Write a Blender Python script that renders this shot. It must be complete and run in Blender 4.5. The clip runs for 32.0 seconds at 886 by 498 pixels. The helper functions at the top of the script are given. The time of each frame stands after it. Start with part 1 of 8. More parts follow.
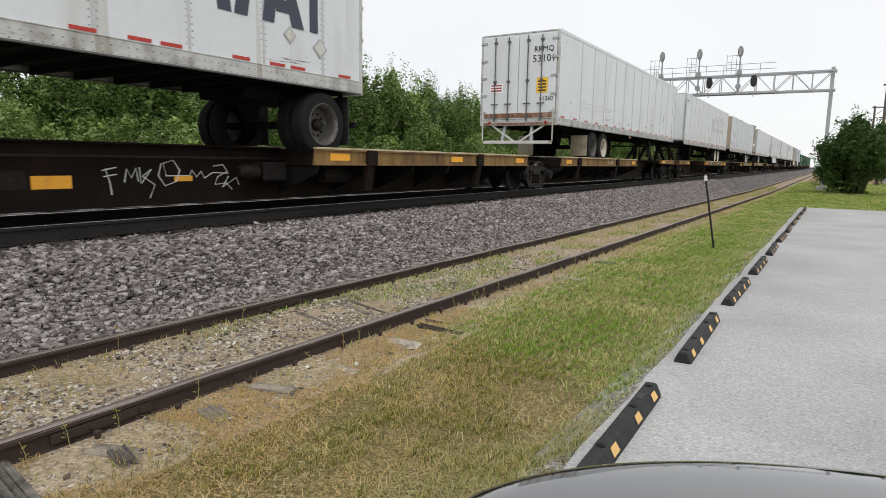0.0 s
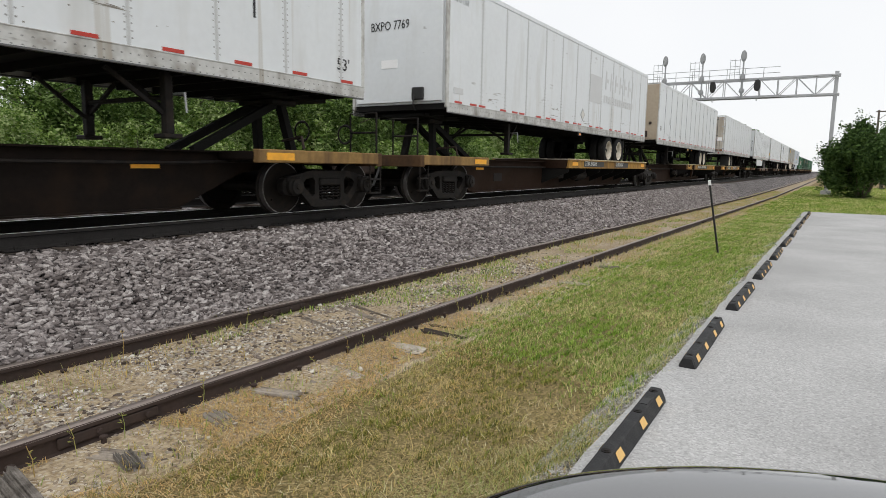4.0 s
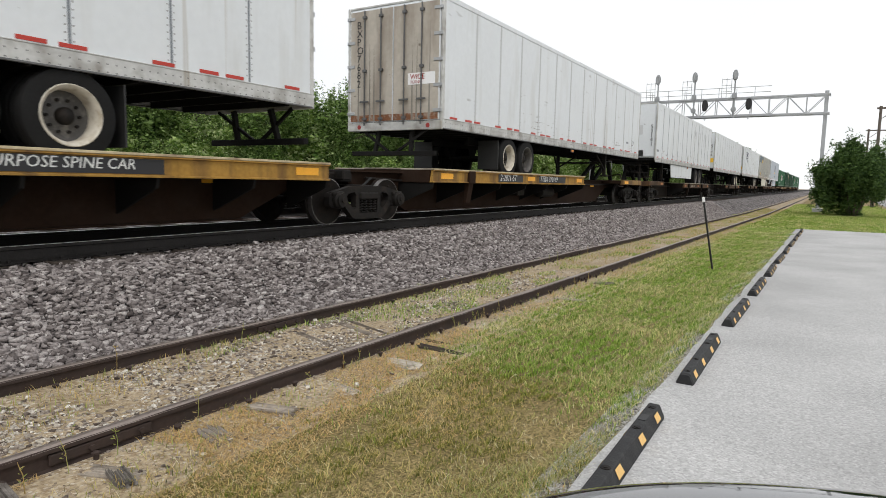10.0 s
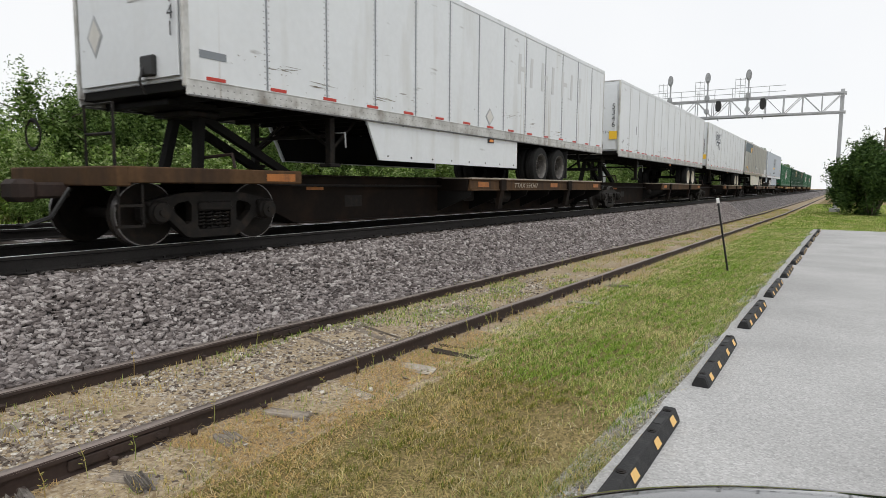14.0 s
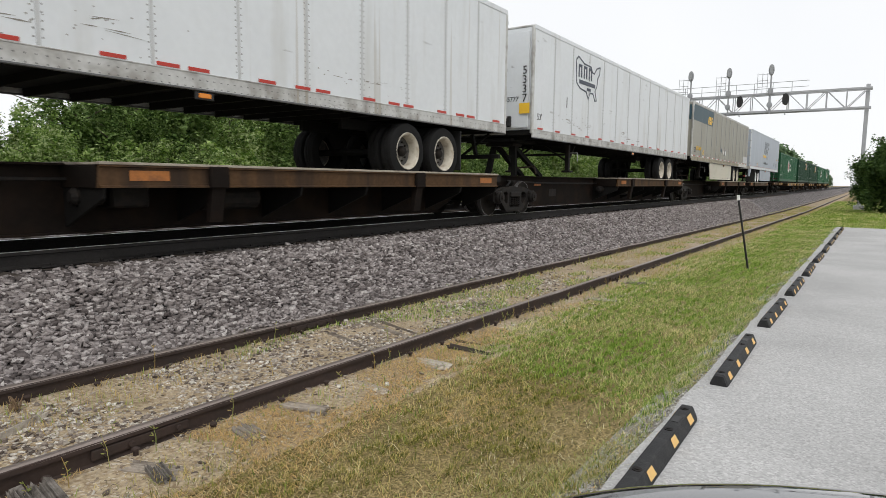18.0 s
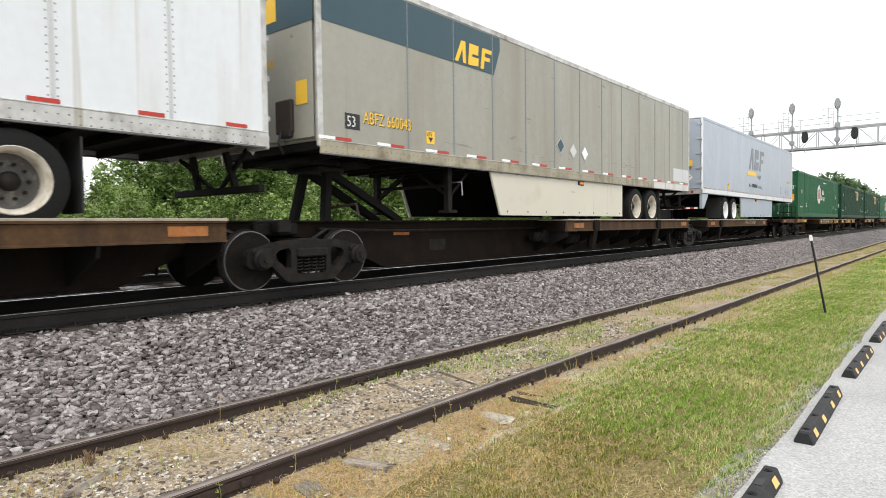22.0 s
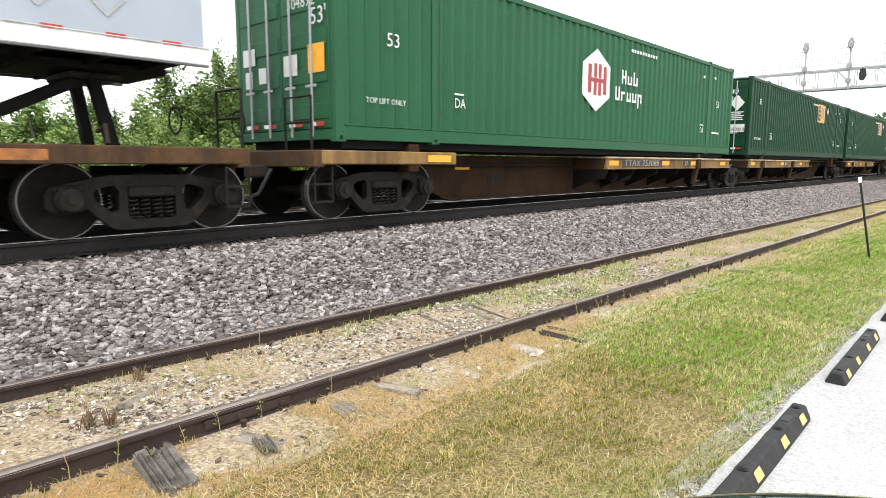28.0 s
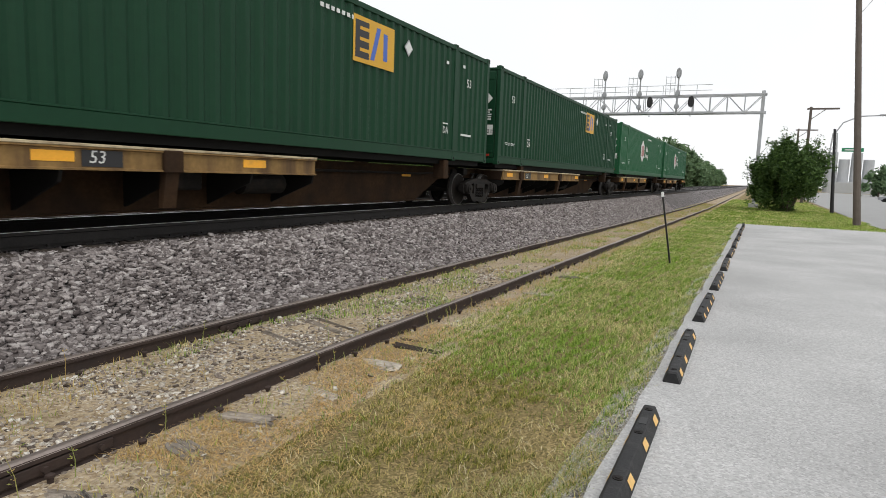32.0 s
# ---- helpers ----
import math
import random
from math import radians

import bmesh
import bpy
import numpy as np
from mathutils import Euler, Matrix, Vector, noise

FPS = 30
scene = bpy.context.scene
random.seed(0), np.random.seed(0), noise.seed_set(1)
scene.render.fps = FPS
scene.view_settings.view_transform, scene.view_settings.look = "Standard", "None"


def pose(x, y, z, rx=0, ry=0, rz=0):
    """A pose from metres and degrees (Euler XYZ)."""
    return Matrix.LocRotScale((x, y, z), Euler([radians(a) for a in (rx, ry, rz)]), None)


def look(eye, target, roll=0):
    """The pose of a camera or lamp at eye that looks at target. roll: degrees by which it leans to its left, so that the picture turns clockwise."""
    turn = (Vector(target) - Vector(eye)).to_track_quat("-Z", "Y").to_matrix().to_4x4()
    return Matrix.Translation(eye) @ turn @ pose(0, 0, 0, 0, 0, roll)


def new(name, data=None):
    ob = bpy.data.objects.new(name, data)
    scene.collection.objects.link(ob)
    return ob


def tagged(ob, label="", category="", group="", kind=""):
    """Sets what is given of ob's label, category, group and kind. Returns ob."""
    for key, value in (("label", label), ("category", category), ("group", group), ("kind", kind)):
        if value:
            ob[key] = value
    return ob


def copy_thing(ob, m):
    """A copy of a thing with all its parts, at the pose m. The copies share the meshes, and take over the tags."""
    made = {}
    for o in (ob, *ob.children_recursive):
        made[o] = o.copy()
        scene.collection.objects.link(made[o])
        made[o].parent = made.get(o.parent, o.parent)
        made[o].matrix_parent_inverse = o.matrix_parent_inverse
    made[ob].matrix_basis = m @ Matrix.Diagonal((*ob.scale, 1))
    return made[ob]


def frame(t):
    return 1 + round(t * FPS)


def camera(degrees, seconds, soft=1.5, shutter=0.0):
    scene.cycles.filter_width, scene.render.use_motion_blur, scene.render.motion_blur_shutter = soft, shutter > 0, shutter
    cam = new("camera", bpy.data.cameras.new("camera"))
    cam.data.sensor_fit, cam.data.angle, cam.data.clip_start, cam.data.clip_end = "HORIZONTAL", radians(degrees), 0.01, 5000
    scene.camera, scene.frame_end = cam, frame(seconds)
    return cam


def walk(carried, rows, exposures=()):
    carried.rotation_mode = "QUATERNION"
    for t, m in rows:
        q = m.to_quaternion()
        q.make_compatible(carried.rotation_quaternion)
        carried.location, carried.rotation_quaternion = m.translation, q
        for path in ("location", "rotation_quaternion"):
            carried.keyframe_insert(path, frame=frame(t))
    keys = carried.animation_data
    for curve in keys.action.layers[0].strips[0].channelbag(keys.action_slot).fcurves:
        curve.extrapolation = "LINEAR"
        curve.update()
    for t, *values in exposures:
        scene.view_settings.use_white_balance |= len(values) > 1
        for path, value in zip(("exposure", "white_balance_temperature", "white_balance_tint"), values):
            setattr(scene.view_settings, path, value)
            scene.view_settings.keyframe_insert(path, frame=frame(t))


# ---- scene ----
cam = camera(71.1, 32.0, soft=0.5, shutter=0.12)
# seconds, x, y, z and the three turns of the hand-held camera
PATH = [
    (0, 3.748, 2.174, 1.702, 81.85, -0.97, 31.92),
    (0.5, 3.748, 2.173, 1.703, 81.86, -0.75, 31.88),
    (1, 3.747, 2.171, 1.703, 81.86, -0.59, 31.85),
    (1.5, 3.747, 2.169, 1.704, 81.86, -0.78, 31.88),
    (2, 3.745, 2.172, 1.704, 81.85, -0.72, 31.90),
    (2.5, 3.745, 2.171, 1.705, 82.06, -0.99, 32.02),
    (3, 3.741, 2.167, 1.707, 82.09, -1.23, 32.07),
    (3.5, 3.746, 2.163, 1.706, 82.19, -0.99, 32.15),
    (5.5, 3.746, 2.160, 1.708, 82.51, -0.88, 32.26),
    (6, 3.748, 2.160, 1.703, 82.62, -0.74, 32.25),
    (6.5, 3.736, 2.148, 1.701, 82.17, -0.49, 33.21),
    (7, 3.726, 2.134, 1.705, 82.06, -1.11, 33.68),
    (7.5, 3.723, 2.136, 1.697, 82.12, -0.93, 33.65),
    (8, 3.728, 2.134, 1.699, 82.13, -0.67, 33.59),
    (8.5, 3.729, 2.133, 1.702, 82.08, -1.02, 33.41),
    (9, 3.728, 2.125, 1.690, 81.82, -1.78, 33.44),
    (9.5, 3.726, 2.138, 1.687, 81.59, -1.61, 32.61),
    (10, 3.719, 2.153, 1.696, 83.75, -1.18, 31.70),
    (10.5, 3.718, 2.156, 1.696, 83.67, -1.52, 31.69),
    (11, 3.722, 2.147, 1.699, 83.60, -1.13, 31.80),
    (11.5, 3.719, 2.144, 1.697, 84.11, -1.17, 33.11),
    (12, 3.722, 2.144, 1.691, 84.18, -0.98, 33.06),
    (12.5, 3.729, 2.141, 1.692, 84.15, -0.63, 32.95),
    (13, 3.728, 2.142, 1.697, 84.09, -0.69, 32.84),
    (13.5, 3.731, 2.145, 1.699, 84.07, -0.72, 32.77),
    (14, 3.729, 2.147, 1.698, 84.13, -0.46, 32.83),
    (14.5, 3.734, 2.144, 1.699, 84.16, -0.35, 33.01),
    (16.5, 3.729, 2.147, 1.696, 83.99, -0.35, 34.11),
    (17, 3.732, 2.142, 1.696, 83.96, -0.32, 34.18),
    (17.5, 3.731, 2.143, 1.695, 83.82, -0.28, 34.31),
    (18, 3.734, 2.141, 1.698, 83.76, -0.59, 34.40),
    (18.5, 3.730, 2.141, 1.697, 83.75, -0.78, 34.45),
    (19, 3.733, 2.144, 1.697, 83.76, -0.62, 34.53),
    (19.5, 3.735, 2.146, 1.695, 83.73, -0.41, 34.59),
    (20, 3.729, 2.144, 1.698, 83.74, -0.82, 34.70),
    (20.5, 3.724, 2.141, 1.699, 84.02, -1.17, 34.95),
    (21, 3.719, 2.147, 1.713, 84.39, -0.88, 36.81),
    (21.5, 3.670, 2.158, 1.744, 85.29, -0.36, 38.41),
    (22, 3.685, 2.154, 1.752, 87.87, 0.71, 39.47),
    (22.5, 3.687, 2.146, 1.745, 88.18, 0.56, 39.61),
    (23, 3.687, 2.136, 1.751, 87.98, -0.04, 39.78),
    (23.5, 3.675, 2.124, 1.747, 87.26, -0.85, 41.01),
    (24, 3.654, 2.109, 1.750, 86.27, 0.21, 45.39),
    (24.5, 3.655, 2.090, 1.764, 86.67, 0.50, 48.88),
    (25, 3.661, 2.105, 1.765, 86.87, 0.29, 49.06),
    (25.5, 3.666, 2.118, 1.751, 86.60, 0.23, 48.55),
    (26, 3.696, 2.131, 1.713, 82.84, -0.15, 44.75),
    (26.5, 3.685, 2.132, 1.710, 82.56, -0.69, 43.39),
    (28.5, 3.696, 2.137, 1.714, 82.03, -0.09, 42.47),
    (29, 3.693, 2.137, 1.717, 81.97, -0.22, 42.44),
    (29.5, 3.697, 2.138, 1.722, 82.11, -0.28, 42.42),
    (30, 3.712, 2.153, 1.724, 82.39, -0.28, 42.35),
    (30.5, 3.645, 2.183, 1.730, 83.03, -3.05, 33.27),
    (31, 3.420, 2.140, 1.730, 83.79, -1.41, 25.94),
    (31.5, 3.355, 2.160, 1.705, 84.10, -3.20, 25.30),
    (32, 3.300, 2.250, 1.685, 83.10, -2.05, 26.82),
]
walk(cam, [(t, pose(*p)) for t, *p in PATH], exposures=[(0.0, 0.01), (5.0, 0.02), (6.0, 0.01), (7.0, 0.15), (9.0, 0.24), (11.0, 0.02), (13.0, 0.01), (19.0, 0.06), (20.5, 0.2), (22.0, 0.64), (23.0, 0.6), (24.0, 0.58), (25.0, 0.93), (26.0, 0.85), (28.0, 1.06), (30.0, 1.04), (30.6, 0.88), (31.2, 0.62), (32.0, 0.1)])

# seconds and metres that the train has run towards lower y
RUN = [(0, 0.00), (1, -6.33), (2, -12.67), (3, -19.01), (4, -25.37), (5, -31.76), (6, -38.17), (7, -44.61), (8, -51.03), (9, -57.45), (10, -63.89), (11, -70.35), (12, -76.82), (13, -83.27), (14, -89.70), (15, -96.20), (16, -102.75), (17, -109.32), (18, -115.88), (19, -122.40), (20, -128.84), (21, -135.20), (22, -141.46), (23, -147.65), (24, -153.84), (25, -159.77), (26, -165.80), (27, -171.63), (28, -177.45), (29, -183.30), (30, -189.27), (31, -195.33), (32, -201.33)]

# ---- world and sun ----
world = bpy.data.worlds.new("overcast_sky")
scene.world = world
world.use_nodes = True
wn, wl = world.node_tree.nodes, world.node_tree.links
wn.clear()
sky = wn.new("ShaderNodeTexSky")
sky.sky_type, sky.sun_disc = "NISHITA", False
sky.sun_elevation, sky.sun_rotation = radians(58), radians(150)
sky_strength = wn.new("ShaderNodeVectorMath")
sky_strength.operation = "SCALE"
sky_strength.inputs["Scale"].default_value = 0.1
wl.new(sky.outputs[0], sky_strength.inputs[0])
cloud = wn.new("ShaderNodeTexNoise")
cloud.inputs["Scale"].default_value, cloud.inputs["Detail"].default_value = 1.6, 4
cloud_ramp = wn.new("ShaderNodeValToRGB")
cloud_ramp.color_ramp.elements[0].position, cloud_ramp.color_ramp.elements[0].color = 0.3, (0.89, 0.91, 0.94, 1)
cloud_ramp.color_ramp.elements[1].position, cloud_ramp.color_ramp.elements[1].color = 0.7, (1.0, 1.0, 1.0, 1)
wl.new(cloud.outputs["Fac"], cloud_ramp.inputs[0])
deck_mix = wn.new("ShaderNodeMix")
deck_mix.data_type = "RGBA"
deck_mix.inputs[0].default_value = 0.93
wl.new(sky_strength.outputs[0], deck_mix.inputs[6])
wl.new(cloud_ramp.outputs[0], deck_mix.inputs[7])
back = wn.new("ShaderNodeBackground")
back.inputs[1].default_value = 1.02
wl.new(deck_mix.outputs[2], back.inputs[0])
wout = wn.new("ShaderNodeOutputWorld")
wl.new(back.outputs[0], wout.inputs[0])
sun = new("sun", bpy.data.lights.new("sun", "SUN"))
sun.data.energy, sun.data.angle, sun.data.color = 1.1, radians(25), (1.0, 0.97, 0.92)
sun.matrix_world = look((30, -30, 60), (0, 10, 0))


# ---- materials ----
def mat(name, color, rough=0.7, metal=0.0, vary=0.25, scale=3.0, grain=40.0, bump=0.2, dirt=None, dirt_amount=0.0,
        streak=False, random_piece=0.0, island=0.0, spec=0.4, scuff=0.0):
    """A painted or natural surface: base colour, broad and fine variation, stains of a second colour, fine relief."""
    m = bpy.data.materials.new(name)
    m.use_nodes = True
    n, l = m.node_tree.nodes, m.node_tree.links
    b = n["Principled BSDF"]
    b.inputs["Roughness"].default_value, b.inputs["Metallic"].default_value = rough, metal
    b.inputs["Specular IOR Level"].default_value = spec
    co = n.new("ShaderNodeTexCoord")
    broad = n.new("ShaderNodeTexNoise")
    broad.inputs["Scale"].default_value, broad.inputs["Detail"].default_value = scale, 5
    fine = n.new("ShaderNodeTexNoise")
    fine.inputs["Scale"].default_value, fine.inputs["Detail"].default_value = grain, 4
    for t in (broad, fine):
        l.new(co.outputs["Object"], t.inputs["Vector"])
    add = n.new("ShaderNodeMath")
    add.operation = "ADD"
    l.new(broad.outputs["Fac"], add.inputs[0])
    l.new(fine.outputs["Fac"], add.inputs[1])
    last = add.outputs[0]
    if random_piece or island:
        src = n.new("ShaderNodeObjectInfo") if random_piece else n.new("ShaderNodeNewGeometry")
        rnd = src.outputs["Random"] if random_piece else src.outputs["Random Per Island"]
        mul = n.new("ShaderNodeMath")
        mul.operation = "MULTIPLY_ADD"
        mul.inputs[1].default_value = (random_piece or island) * 2
        l.new(rnd, mul.inputs[0])
        l.new(last, mul.inputs[2])
        sub = n.new("ShaderNodeMath")
        sub.operation = "SUBTRACT"
        sub.inputs[1].default_value = random_piece or island
        l.new(mul.outputs[0], sub.inputs[0])
        last = sub.outputs[0]
    shade = n.new("ShaderNodeMapRange")
    shade.inputs["From Min"].default_value, shade.inputs["From Max"].default_value = 0.55, 1.45
    shade.inputs["To Min"].default_value, shade.inputs["To Max"].default_value = 1 - vary, 1 + vary
    shade.clamp = False
    l.new(last, shade.inputs["Value"])
    scale_c = n.new("ShaderNodeVectorMath")
    scale_c.operation = "SCALE"
    scale_c.inputs[0].default_value = color[:3]
    l.new(shade.outputs[0], scale_c.inputs["Scale"])
    col = scale_c.outputs[0]
    if dirt:
        d = n.new("ShaderNodeTexNoise")
        d.inputs["Scale"].default_value, d.inputs["Detail"].default_value = 1.7 * scale, 6
        mp = n.new("ShaderNodeMapping")
        mp.inputs["Scale"].default_value = (1, 1.6, 0.25) if streak else (1, 1, 1)
        l.new(co.outputs["Object"], mp.inputs["Vector"])
        l.new(mp.outputs[0], d.inputs["Vector"])
        r = n.new("ShaderNodeValToRGB")
        r.color_ramp.elements[0].position, r.color_ramp.elements[1].position = 0.62 - 0.3 * dirt_amount, 0.85 - 0.2 * dirt_amount
        l.new(d.outputs["Fac"], r.inputs[0])
        cap = n.new("ShaderNodeMath")
        cap.operation = "MULTIPLY"
        cap.inputs[1].default_value = min(1.0, 0.35 + dirt_amount)
        l.new(r.outputs[0], cap.inputs[0])
        mix = n.new("ShaderNodeMix")
        mix.data_type = "RGBA"
        mix.inputs[7].default_value = (*dirt[:3], 1)
        l.new(cap.outputs[0], mix.inputs[0])
        l.new(col, mix.inputs[6])
        col = mix.outputs[2]
    if scuff:
        # long thin scrapes and specks of grime
        for stretch, size, cut, tone in (((1, 0.35, 1.8), 3.2, 0.685, 0.16), ((1, 1, 1), 26.0, 0.735, 0.22), ((1, 6.0, 0.12), 1.1, 0.66, 0.42)):
            mp = n.new("ShaderNodeMapping")
            mp.inputs["Scale"].default_value = stretch
            l.new(co.outputs["Object"], mp.inputs["Vector"])
            d = n.new("ShaderNodeTexNoise")
            d.inputs["Scale"].default_value, d.inputs["Detail"].default_value = size, 7
            l.new(mp.outputs[0], d.inputs["Vector"])
            r = n.new("ShaderNodeMapRange")
            r.inputs["From Min"].default_value, r.inputs["From Max"].default_value = cut, cut + 0.05
            r.inputs["To Max"].default_value = min(0.85, scuff)
            l.new(d.outputs["Fac"], r.inputs["Value"])
            mix = n.new("ShaderNodeMix")
            mix.data_type = "RGBA"
            mix.inputs[7].default_value = (tone * color[0] * 1.5, tone * color[1] * 1.35, tone * color[2] * 1.15, 1)
            l.new(r.outputs[0], mix.inputs[0])
            l.new(col, mix.inputs[6])
            col = mix.outputs[2]
    l.new(col, b.inputs["Base Color"])
    if bump:
        bp = n.new("ShaderNodeBump")
        bp.inputs["Strength"].default_value, bp.inputs["Distance"].default_value = bump, 0.01
        l.new(fine.outputs["Fac"], bp.inputs["Height"])
        l.new(bp.outputs[0], b.inputs["Normal"])
    return m


